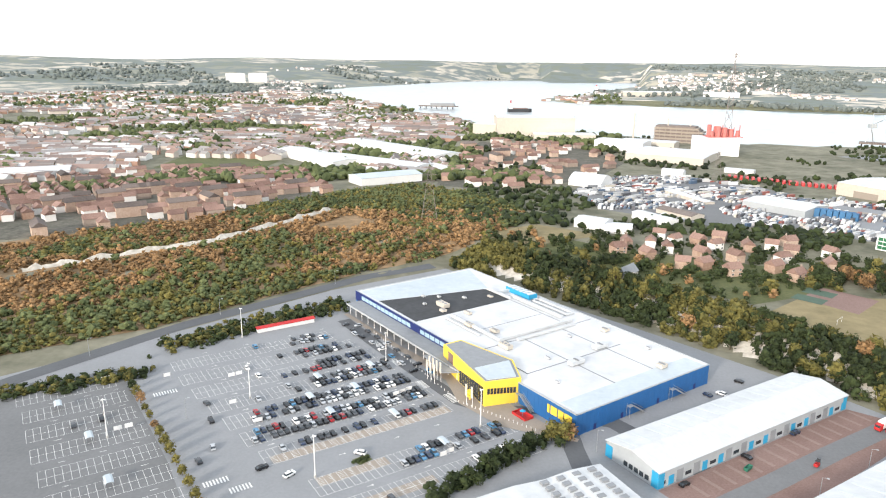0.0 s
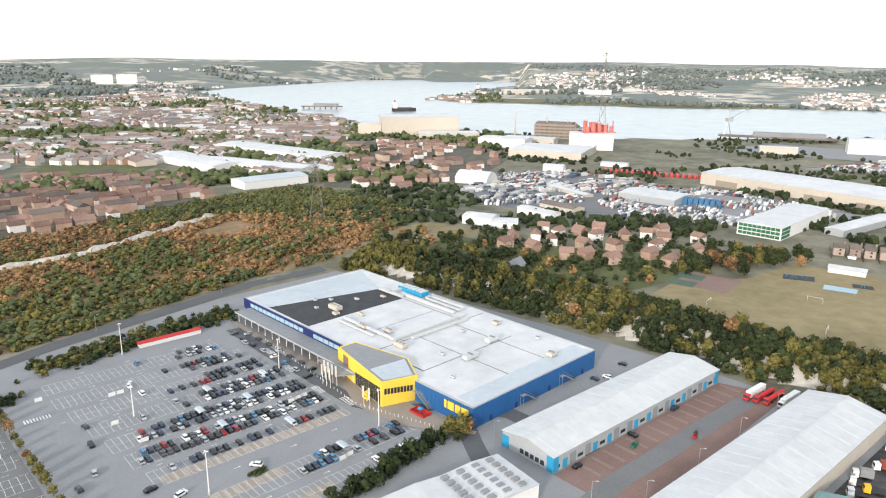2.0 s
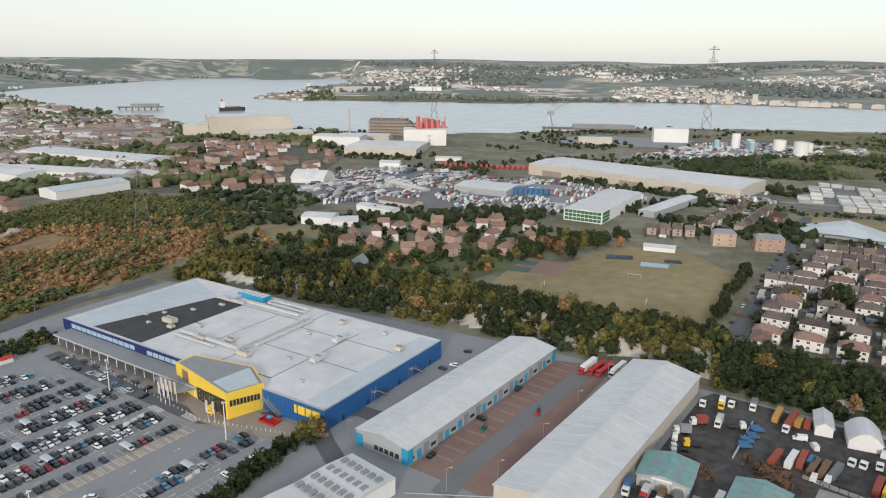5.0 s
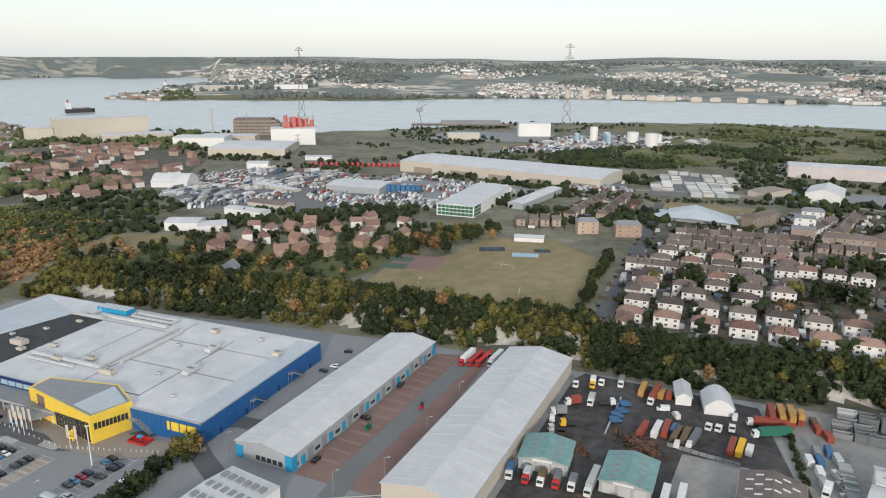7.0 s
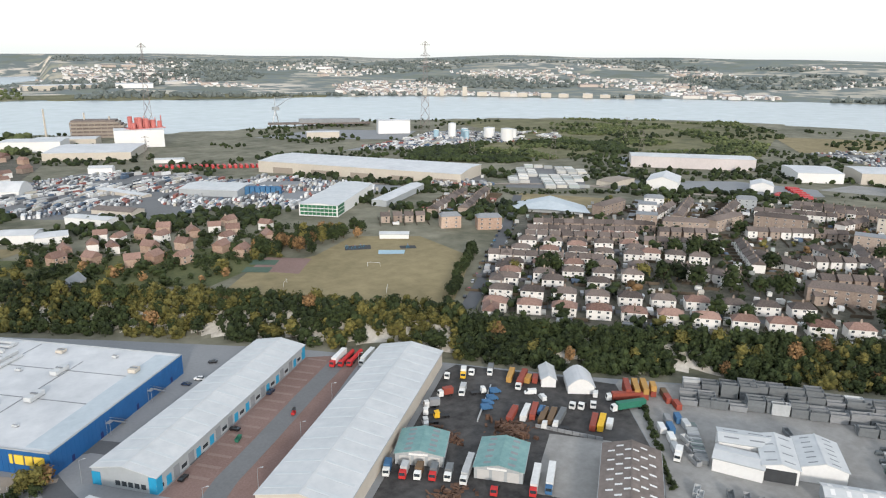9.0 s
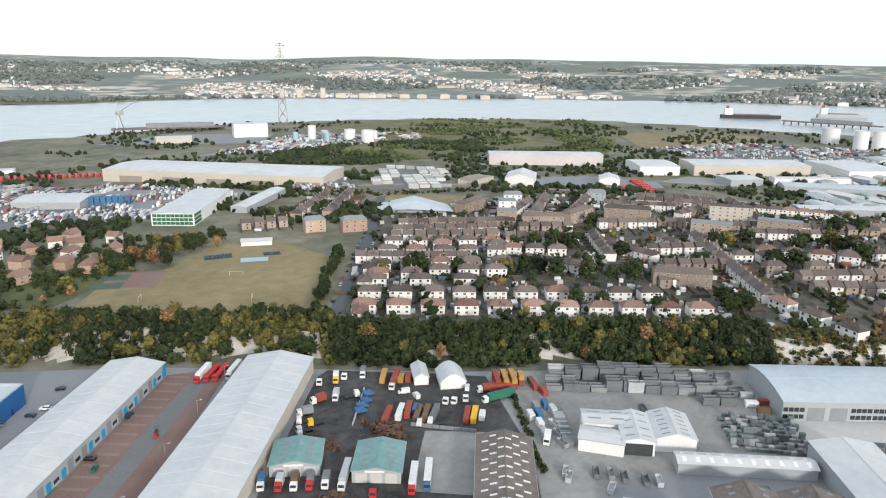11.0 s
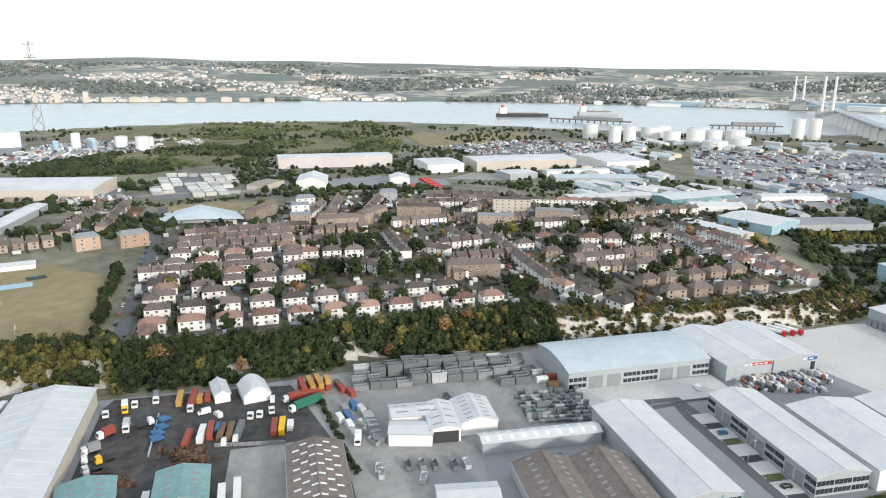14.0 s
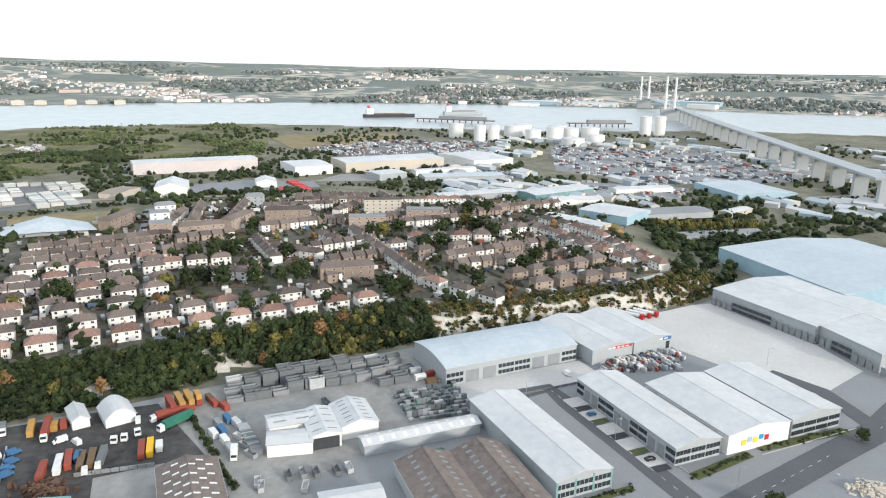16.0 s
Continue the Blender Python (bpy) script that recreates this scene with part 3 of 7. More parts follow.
thicket("hedge_wood", "yellowing and sunlit-coloured bushes along the chalk quarry edge", belt["gold"], M["leaf_gold"], True)
thicket("hedge_wood", "rusty bushes along the chalk quarry edge", belt["brown"], M["leaf_brown"], True)

# scrub west of the store
SCRUB = [(-330, 300), (-320, 420), (-282, 434), (-190, 500), (-99, 620), (-30, 690), (45, 610), (70, 520), (22, 447), (-45, 404), (-84, 366), (-136, 311), (-200, 270)]
patch("scrub_slope", SCRUB, 0.08, M["scrub"], "brown and green scrub slope", 14)
spots = {"green": [], "gold": [], "brown": []}
BANK = [(-232, 372), (-217, 385.6), (-184, 414), (-150, 439.7), (-128, 475), (-102, 516), (-88, 545)]
def near_bank(x, y):
    """Whether a place lies on or just before the chalk bank."""
    return any(math.hypot(x - p[0] - (q[0] - p[0]) * k / 5, y - p[1] - (q[1] - p[1]) * k / 5) < 6.5 for p, q in zip(BANK, BANK[1:]) for k in range(6))


n_s = 0
while n_s < 9400:
    x, y = rng.uniform(-330, 70), rng.uniform(270, 690)
    if not inside(SCRUB, x, y) or near_bank(x, y) or near_bank(x + 4, y + 6):
        continue
    n_s += 1
    v = noise.noise((x * 0.013, y * 0.013, 9)) + 0.4 * noise.noise((x * 0.05, y * 0.05, 2))
    if v > 0.33:
        continue
    e, s = edge_side(x, y)
    k = "brown" if v + rng.normal(0, 0.16) > -0.14 and e > 12 and y < 540 else ("gold" if rng.uniform() < 0.62 else "green")
    w = rng.uniform(2.2, 5.0) * (1.25 if k == "green" else 1)
    spots[k].append((x, y, w, w * rng.uniform(0.7, 1.1)))
thicket("scrub", "green bushes on the scrub slope", spots["green"], M["mid_leaf"])
thicket("scrub", "yellowing bushes on the scrub slope", spots["gold"], M["leaf_gold"])
thicket("scrub", "rust-brown bushes on the scrub slope", spots["brown"], M["leaf_brown"])
# the second chalk bank beyond the scrub
b = Build()
line = BANK
vs = []
for i in range(49):
    f = i / 8
    j = min(int(f), len(line) - 2)
    x = line[j][0] + (line[j + 1][0] - line[j][0]) * (f - j)
    y = line[j][1] + (line[j + 1][1] - line[j][1]) * (f - j)
    w = 2.2 + 2.6 * noise.noise((i * 0.55, 0, 4))
    z = land(x, y)
    vs += [(x + 0.8, y - 0.9, z), (x - w * 0.5, y + w * 0.55, z + max(0.3, w * 0.9)), (x - w - 1, y + w + 1.2, z)]
b.add(vs, [q for i in range(48) for q in ((3 * i, 3 * i + 3, 3 * i + 4, 3 * i + 1), (3 * i + 1, 3 * i + 4, 3 * i + 5, 3 * i + 2))])
tagged(new("chalk_bank", b.mesh("chalk_bank", M["chalk"])), "low white chalk bank between bushes", "bank", kind="structure")

# wood round the stone chapel, and verge trees
CHAPEL = [(28, 455), (78, 398), (156, 330), (192, 345), (215, 352), (205, 392), (118, 430), (62, 478)]
patch("rough_grass", CHAPEL, 0.06, M["verge"], "rough grass under trees")
c = {"green": [], "gold": [], "brown": []}
for i in range(330):
    x, y = rng.uniform(25, 215), rng.uniform(325, 480)
    if inside(CHAPEL, x, y) and math.hypot(x - 101, y - 385) > 9:
        w = rng.uniform(3, 6.5)
        c[rng.choice(["green", "gold", "brown"], p=[0.75, 0.15, 0.1])].append((x, y, w, w * 1.1))
for k, m_ in (("green", "leaf"), ("gold", "leaf_gold"), ("brown", "leaf_brown")):
    thicket("chapel_wood", "mixed trees round a small stone chapel", c[k], M[m_], True)
# ---- houses ----
def windows_on(t, rows, me):
    for x, y, z, r in rows:
        part("window", me, None, t, m=pose(x, y, z, 0, 0, r))


def window_mesh(w, h):
    b = Build()
    b.box(-w / 2, -0.06, 0, w / 2, 0.02, h)
    b.cur = 1
    b.box(-w / 2 + 0.08, -0.09, 0.08, -0.04, -0.05, h - 0.08)
    b.box(0.04, -0.09, 0.08, w / 2 - 0.08, -0.05, h - 0.08)
    return b.mesh("window", M["white"], M["glass"])


WIN = window_mesh(1.35, 1.15)
WINS = window_mesh(1.1, 1.1)
DOOR = Build().box(-0.45, -0.07, 0, 0.45, 0.02, 2.0).mesh("door", M["skyblue"])
DOORW = Build().box(-0.45, -0.07, 0, 0.45, 0.02, 2.0).mesh("door", M["white"])


def roof_mesh(w, d, e, r, hip, over=0.35):
    """A tiled roof, hipped by that much at each end (0: gables)."""
    b = Build()
    x0, x1, y0, y1 = -w / 2 - over, w / 2 + over, -d / 2 - over, d / 2 + over
    a0, a1 = x0 + hip, x1 - hip
    b.add([(x0, y0, e), (x1, y0, e), (x1, y1, e), (x0, y1, e), (a0, 0, r), (a1, 0, r),
           (x0, y0, e - 0.15), (x1, y0, e - 0.15), (x1, y1, e - 0.15), (x0, y1, e - 0.15)],
          [(0, 1, 5, 4), (1, 2, 5), (2, 3, 4, 5), (3, 0, 4), (6, 7, 1, 0), (7, 8, 2, 1), (8, 9, 3, 2), (9, 6, 0, 3), (9, 8, 7, 6)])
    return b


def house_template(kind, w, d, e, r, hip, wall, roof, label, cols, chim, near=True):
    b = Build()
    if hip:
        b.box(-w / 2, -d / 2, -1.2, w / 2, d / 2, e - 0.02)
    else:
        b.sweep(list(reversed([(-d / 2, -1.2), (-d / 2, e - 0.02), (0, r - 0.12), (d / 2, e - 0.02), (d / 2, -1.2)])), -w / 2, w / 2)
    t = tagged(new(kind, b.mesh("wall", wall)), label, "house")
    part("roof", roof_mesh(w, d, e, r, hip), roof, t)
    for x in chim:
        part("chimney", Build().box(x - 0.4, -0.35, r - 0.9, x + 0.4, 0.35, r + 1.0).box(x - 0.25, -0.15, r + 1.0, x + 0.25, 0.15, r + 1.3), M["brick"], t)
    if near:
        for x in cols:
            windows_on(t, [(x, -d / 2, 0.9, 0), (x, -d / 2, 3.2, 0)], WIN if w > 7 else WINS)
    else:
        b = Build()
        for x in cols:
            for z in (0.9, 3.2):
                b.box(x - 0.55, -d / 2 - 0.07, z, x + 0.55, -d / 2 - 0.02, z + 1.1)
        tagged(part("window", b, M["glass"], t), "row of small dark windows", kind="stuff")
    return t


T_SEMI = house_template("semi_detached_house", 11.2, 7.2, 4.9, 7.2, 3.2, M["render_white"], M["red_tile"], "white rendered semi-detached house with hipped reddish tile roof", (-3.9, 0, 3.9), (0,))
T_SEMI2 = house_template("semi_detached_house", 11.2, 7.2, 4.9, 7.2, 3.2, M["render_white"], M["tile"], "white rendered semi-detached house with hipped brown tile roof", (-3.9, 0, 3.9), (0,))
T_SEMI3 = house_template("semi_detached_house", 11.2, 7.2, 4.9, 7.2, 3.0, M["brick"], M["tile"], "brown brick semi-detached house with hipped tile roof", (-3.4, 3.4), (0,))
T_TERR = house_template("terraced_house", 6.2, 7.4, 5.0, 7.4, 0, M["render_white"], M["tile"], "pale rendered terraced house with dark tile roof", (0.6,), (2.9,))
T_TERR2 = house_template("terraced_house", 6.2, 7.4, 5.0, 7.4, 0, M["brick"], M["tile"], "brown brick terraced house with tile roof", (0.6,), (2.9,))
T_DET = house_template("detached_house", 8.5, 7, 4.8, 7.8, 0, M["orange_brick"], M["red_tile"], "brick detached house with steep red tile roof", (-2.4, 2.4), (3.2,))
T_DET2 = house_template("detached_house", 8.0, 6.5, 4.8, 7.6, 0, M["render_white"], M["red_tile"], "pale gabled house with red tile roof", (-2.4, 2.4), ())
T_SEMI_FAR = house_template("semi_detached_house", 11.2, 7.2, 4.9, 7.2, 3.2, M["render_white"], M["red_tile"], "white rendered semi-detached house with hipped reddish tile roof", (-3.9, 0, 3.9), (0,), near=False)
T_SEMI2_FAR = house_template("semi_detached_house", 11.2, 7.2, 4.9, 7.2, 3.2, M["render_white"], M["tile"], "white rendered semi-detached house with hipped brown tile roof", (-3.9, 0, 3.9), (0,), near=False)
T_SEMI3_FAR = house_template("semi_detached_house", 11.2, 7.2, 4.9, 7.2, 3.0, M["brick"], M["tile"], "brown brick semi-detached house with hipped tile roof", (-3.4, 3.4), (0,), near=False)
T_TERR_FAR = house_template("terraced_house", 6.2, 7.4, 5.0, 7.4, 0, M["render_white"], M["tile"], "pale rendered terraced house with dark tile roof", (0.6,), (2.9,), near=False)
T_TERR2_FAR = house_template("terraced_house", 6.2, 7.4, 5.0, 7.4, 0, M["brick"], M["tile"], "brown brick terraced house with tile roof", (0.6,), (2.9,), near=False)
AWAY = {T_SEMI: T_SEMI_FAR, T_SEMI2: T_SEMI2_FAR, T_SEMI3: T_SEMI3_FAR, T_TERR: T_TERR_FAR, T_TERR2: T_TERR2_FAR}


def put_house(tpl, x, y, ang, s=1.0, group=""):
    t = copy_thing(tpl, pose(x, y, land(x, y), 0, 0, ang))
    if group:
        t["group"] = group
    return t


def row(tpls, a, b, n, group, jitter=0.25):
    ang = math.degrees(math.atan2(b[1] - a[1], b[0] - a[0]))
    if math.sin(radians(ang)) * a[0] - math.cos(radians(ang)) * a[1] > 0:
        ang += 180
    for i in range(n):
        f = i / max(1, n - 1)
        tpl = tpls[int(rng.integers(len(tpls)))]
        tpl = AWAY[tpl] if math.hypot(*a) > 345 else tpl
        put_house(tpl, a[0] + (b[0] - a[0]) * f + rng.normal(0, jitter), a[1] + (b[1] - a[1]) * f + rng.normal(0, jitter), ang + rng.normal(0, 0.8), group=group)


HOUSE_ROWS = [
    ("S", (238.7, 206.1), (327.4, 75.4), 11), ("s", (254.5, 217.1), (336.2, 102.1), 10), ("s", (280.7, 233), (292, 218.5), 2), ("s", (306, 210), (325.4, 185.5), 3),
    ("s", (294.5, 243.3), (317.8, 217.9), 3), ("b", (329.5, 204.6), (341, 191), 2), ("s", (321.8, 258.9), (360.4, 205.4), 5), ("s", (340.5, 269.1), (378.5, 219.8), 5),
    ("t", (364.3, 285.2), (408.7, 237.3), 10), ("r", (382.6, 294.4), (433.3, 237.4), 12), ("t", (469.5, 116.4), (367.5, 52.9), 19), ("s", (359, 44.5), (339, 13), 3),
    ("b", (384.5, 1.2), (423.2, -46.3), 5), ("b", (369.4, -12.2), (394.4, -54.2), 4), ("r", (413.5, 43.2), (453.9, -7), 10), ("r", (397.6, 33.5), (417.5, 1.1), 6),
    ("r", (565.3, 30.1), (610.5, -28.7), 12), ("s", (507.8, -9.5), (452.7, -54), 6), ("s", (531.4, -19.8), (498.8, -51.6), 4), ("s", (459.3, 70.5), (471.9, 26.4), 4),
    ("t", (498.8, 89.3), (530.4, 39), 9), ("r", (423.5, 220.8), (443.9, 197.4), 5), ("s", (444, 123.1), (452, 134), 2), ("t", (353.8, 178.7), (358.9, 144.9), 6),
    ("r", (360.8, 103.5), (375.5, 86.7), 4), ("r", (482.8, 215), (505, 207), 4), ("r", (468.6, 181.4), (503.8, 136.2), 9), ("t", (412.7, 151.4), (404.4, 124), 5),
    ("r", (533.2, 83.5), (623.7, 128.8), 15), ("s", (503.1, 21.8), (501.3, -12.9), 3), ("s", (266, 229.5), (306, 257), 3), ("r", (534.1, 144.8), (560, 139.6), 5),
    ("r", (358, 375), (432, 416), 13), ("r", (378, 362), (450, 406), 13), ("r", (316, 381), (337, 366), 4), ("r", (475, 238), (540, 262), 10), ("r", (486, 214), (560, 232), 11), ("r", (596, 196), (610, 140), 9), ("r", (574, 190), (590, 140), 8), ("t", (540, 205), (560, 160), 8), ("t", (462, 250), (508, 262), 7), ("s", (372, 262), (396, 230), 4), ("s", (600, 100), (616, 40), 7), ("s", (470, -62), (420, -84), 5), ("s", (500, -48), (450, -80), 5), ("t", (432, 172), (392, 146), 7), ("b", (425, 60), (440, 40), 2), ("s", (272, 228), (300, 190), 3), ("t", (300, 262), (335, 214), 9), ("r", (352, 277), (392, 228), 9), ("s", (352, 240), (372, 212), 2), ("s", (370, 200), (384, 176), 3),
    ("r", (395, 215), (412, 190), 5), ("t", (420, 130), (446, 100), 6), ("r", (392, 110), (412, 84), 5), ("s", (428, 92), (446, 68), 3), ("r", (436, 18), (462, -14), 6), ("b", (410, 12), (436, -22), 4), ("s", (470, 40), (500, 0), 4), ("r", (540, 60), (560, 20), 7), ("r", (500, 120), (525, 90), 6), ("s", (470, -30), (430, -62), 4),
]
TPL = {"S": [T_SEMI], "s": [T_SEMI2, T_SEMI2, T_SEMI], "b": [T_SEMI3], "t": [T_TERR], "r": [T_TERR2, T_TERR2, T_TERR]}
for k, a, b, n in HOUSE_ROWS:
    row(TPL[k], a, b, n, "houses on the upper estate")
put_house(T_SEMI, 229.5, 201.5, -140)
DET = [(111, 425), (126, 413), (143, 428), (141, 393), (153, 392), (176, 435), (178, 408), (196, 433), (212, 435), (192, 387), (197, 371), (241, 418), (227, 391),
       (218, 421), (154, 448), (165, 380), (169, 447), (136, 441), (186, 455), (228, 445), (205, 405), (160, 415), (120, 440), (148, 462)]
for i, (x, y) in enumerate(DET):
    put_house((T_DET, T_DET, T_DET2)[i % 3], x, y, (25, 115, 70, 160, 205)[i % 5] + rng.uniform(-12, 12), group="houses of the brick close")

# plainer far houses: two parts each
def far_house(w, d, e, r, wall, roof, label):
    t = tagged(new("house", Build().sweep(list(reversed([(-d / 2, -1.5), (-d / 2, e), (0, r - 0.1), (d / 2, e), (d / 2, -1.5)])), -w / 2, w / 2).mesh("wall", wall)), label, "house")
    part("roof", roof_mesh(w, d, e, r, 0), roof, t)
    return t


FAR = [far_house(10, 7.5, 5.4, 8.4, M["orange_brick"], M["red_tile"], "far orange brick house with red tile roof"),
       far_house(14, 8, 5.2, 8.4, M["brick"], M["red_tile"], "far brown brick house with tile roof"),
       far_house(10, 7.5, 5.2, 8.2, M["render_white"], M["red_tile"], "far pale house with red tile roof"),
       far_house(22, 9, 8, 11, M["orange_brick"], M["tile"], "far three-storey orange brick flats")]
EST_C = [(-420, 470), (-282, 440), (-243, 466), (-187, 504), (-136, 552), (-96, 626), (-150, 760), (-240, 800), (-420, 740)]
EST_D = [(-5, 690), (60, 640), (180, 780), (230, 880), (200, 1040), (60, 1100), (10, 900)]
def estate(poly, n, ang, gap, lane, group, skip=()):
    xs, ys = [p[0] for p in poly], [p[1] for p in poly]
    ca, sa = math.cos(radians(ang)), math.sin(radians(ang))
    spots = []
    for i in range(-80, 80):
        for j in range(-80, 80):
            u, v = i * gap, (j // 2) * lane + (j % 2) * lane * 0.42
            x, y = sum(xs) / len(xs) + u * ca - v * sa + rng.normal(0, 1.3), sum(ys) / len(ys) + u * sa + v * ca + rng.normal(0, 1.3)
            if inside(poly, x, y) and noise.noise((x * 0.02, y * 0.02, 11)) > -0.32:
                spots.append((x, y))
    rng.shuffle(spots)
    for x, y in spots[:n]:
        put_house(FAR[int(rng.choice(4, p=[0.38, 0.2, 0.34, 0.08]))], x, y, ang + (90 if noise.noise((x * 0.012, y * 0.012, 2)) > 0.12 else 0) + rng.normal(0, 4), group=group)
    return spots[n:]


patch("estate_ground", EST_C, 0.05, M["garden"], "gardens, drives and streets of a brick estate", 30)
patch("estate_ground", EST_D, 0.05, M["garden"], "gardens and streets of a far estate", 30)
rest_c = estate(EST_C, 215, 35, 13, 34, "houses of the brick estate")
rest_d = estate(EST_D, 90, 20, 13, 36, "houses of the red-roofed estate")
for tpl in FAR + [T_SEMI, T_SEMI2, T_SEMI3, T_TERR, T_TERR2, T_DET, T_DET2, *AWAY.values()]:
    for o in [*tpl.children_recursive, tpl]:
        bpy.data.objects.remove(o)
UPPER = [(232, 212), (395, 325), (470, 330), (600, 240), (660, 120), (640, -30), (540, -70), (430, -90), (385, -58), (345, 5), (300, 72)]
patch("estate_ground", UPPER, 0.05, M["garden"], "gardens, fences and drives of the upper estate", 30)

# streets, park
strip("road", [(229, 216), (282, 250), (338, 290), (395, 330), (470, 385)], 7.5, 0.14, M["road"], "straight street beside the park", "road")
strip("road", [(478, 128), (420, 92), (365, 48), (352, 22)], 8, 0.14, M["asphalt"], "street of the upper estate")
for a, b in (((246, 211), (332, 88)), ((330, 266), (370, 212)), ((372, 290), (420, 238)), ((300, 250), (345, 190)), ((377, -5), (410, -50)), ((404, 38), (436, -4))):
    strip("road", [a, b], 5, 0.12, M["road"], "narrow street between rows of houses")
strip("road", [(340, 10), (372, -45), (410, -85)], 4, 0.12, M["pale"], "pale track on the cliff top")
PARK = [(150, 312), (227, 224), (296, 276), (306, 333), (273, 363), (228, 341), (186, 342)]
patch("park", PARK, 0.09, M["grass"], "parched yellow-brown park field")
patch("court_surround", [(184, 341), (201, 317), (223, 337), (205, 358)], 0.14, M["brickpave"], "red tarmac round the tennis courts")
for k in range(2):
    x, y = 192 + k * 10.5, 328 + k * 10
    m, _ = lay((x, y), (x + 7, y + 6.8))
    patch("tennis_court", [((m @ Vector(p)).x, (m @ Vector(p)).y) for p in ((0, 3, 0), (10, 3, 0), (10, 18, 0), (0, 18, 0))], 0.2, M["court"], "dull green tennis court with white lines")
garden = {"green": [], "gold": [], "brown": []}
for i in range(3000):
    x, y = rng.uniform(232, 660), rng.uniform(-90, 330)
    if inside(UPPER, x, y) and noise.noise((x * 0.03, y * 0.03, 8)) + rng.normal(0, 0.25) > 0.1:
        w = rng.uniform(1.5, 4.4) if rng.random() < 0.72 else rng.uniform(5, 9)
        garden[rng.choice(["green", "gold", "brown"], p=[0.91, 0.06, 0.03])].append((x, y, w, w))
for k, m_ in (("green", "leaf"), ("gold", "leaf_gold"), ("brown", "leaf_brown")):
    thicket("garden_bushes", "bushes and small trees in back gardens", garden[k], M[m_])
for x, y, s in ((298, 226, 1.4), (306, 222, 1.3), (318, 206, 1.2), (335, 172, 1.5), (342, 168, 1.5), (338, 155, 1.5), (345, 140, 1.4), (352, 128, 1.4), (357, 118, 1.5), (304, 128, 1.4),
                (312, 118, 1.3), (392, 196, 1.5), (398, 186, 1.6), (385, 180, 1.4), (404, 176, 1.4), (402, 142, 1.6), (350, 70, 1.6), (346, 60, 1.6), (338, 64, 1.5), (366, 22, 1.4),
                (470, 96, 1.7), (478, 86, 1.6), (455, 100, 1.5), (440, 62, 1.7), (445, 52, 1.6), (500, 40, 1.8), (490, 30, 1.8), (482, 20, 1.8), (480, 55, 1.7), (420, -10, 1.5), (398, -2, 1.4),
                (428, -36, 1.5), (436, -20, 1.4), (450, 0, 1.4), (540, 42, 1.8), (556, 28, 1.8), (470, 190, 1.5), (310, 230, 1.3), (290, 238, 1.2), (330, 182, 1.5), (318, 92, 1.3)):
    tree(x, y, "green" if rng.uniform() < 0.93 else "gold", s, "trees between the houses")
for i in range(46):
    f = i / 45
    tree(233 + 78 * f - 5 + rng.normal(0, 1), 224 + 56 * f + 5 + rng.normal(0, 1.2), "green", rng.uniform(0.6, 0.9), "trees along the park street") if rng.uniform() < 0.75 else None
for i in range(60):
    a = rng.uniform(0, 1)
    x, y = 205 + 70 * a + rng.normal(0, 7), 362 + 12 * a + rng.normal(0, 7)
    tree(x, y, rng.choice(["green", "gold", "brown"], p=[0.7, 0.1, 0.2]), rng.uniform(0.8, 1.25), "trees behind the park")

fence, huts = [], []
for i in range(1500):
    x, y = rng.uniform(232, 640), rng.uniform(-80, 320)
    if inside(UPPER, x, y):
        a = -0.98 if y > 60 else 0.62
        if i % 3:
            fence.append((x, y, land(x, y), a + (1.571 if i % 2 else 0), rng.uniform(5, 10), 0.12, 1.7))
        else:
            huts.append((x, y, land(x, y), a + rng.normal(0, 0.1), rng.uniform(1.8, 3.4), rng.uniform(1.6, 2.4), 2.2))
hedge = []
for p, q, n in (((596, 330), (650, 190), 46), ((470, 395), (560, 330), 40), ((560, 330), (592, 240), 40), ((700, 200), (730, 60), 40), ((480, 420), (440, 470), 30), ((620, 190), (670, -20), 60), ((745, 340), (810, 220), 50), ((820, 225), (880, 110), 40), ((700, -20), (735, -110), 40), ((585, 130), (600, 30), 30), ((395, 470), (480, 400), 50)):
    for k in range(n):
        f = k / n
        w = rng.uniform(2, 5.5)
        hedge.append((p[0] + (q[0] - p[0]) * f + rng.normal(0, 2.2), p[1] + (q[1] - p[1]) * f + rng.normal(0, 2.2), w, w * 0.9))
for k in range(230):
    w = rng.uniform(4, 8)
    hedge.append((rng.uniform(500, 560), rng.uniform(-205, -95), w, w))
thicket("hedge_wood", "dark hedges and bushes along railway and depots", hedge, M["leaf"])
poplars = []
for k in range(44):
    f = k / 43
    poplars.append((551 + 26 * f + rng.normal(0, 2), -104 - 88 * f + rng.normal(0, 1.5), rng.uniform(4, 6), rng.uniform(8, 12)))
thicket("tree_row", "row of yellow-green poplars", poplars, M["leaf_gold"], True)
cl = []
for i in range(300):
    x, y = rng.uniform(95, 262), rng.uniform(362, 478)
    if all(math.hypot(x - p, y - q) > 6.5 for p, q in DET) and not inside(PARK, x, y):
        w = rng.uniform(2, 6)
        cl.append((x, y, w, w))
thicket("close_trees", "trees and hedges between the brick houses", cl, M["leaf"], True)

# stone chapel in the wood
t = thing("chapel", "small grey stone chapel with steep slate roof", "chapel", pose(103, 372, 8, 0, 0, 48))
part("wall", Build().sweep(list(reversed([(-3.5, -1), (-3.5, 3.5), (0, 7.3), (3.5, 3.5), (3.5, -1)])), -7, 7), M["cream"], t)
part("roof", roof_mesh(14, 7, 3.6, 7.6, 0), M["grey_roof"], t)
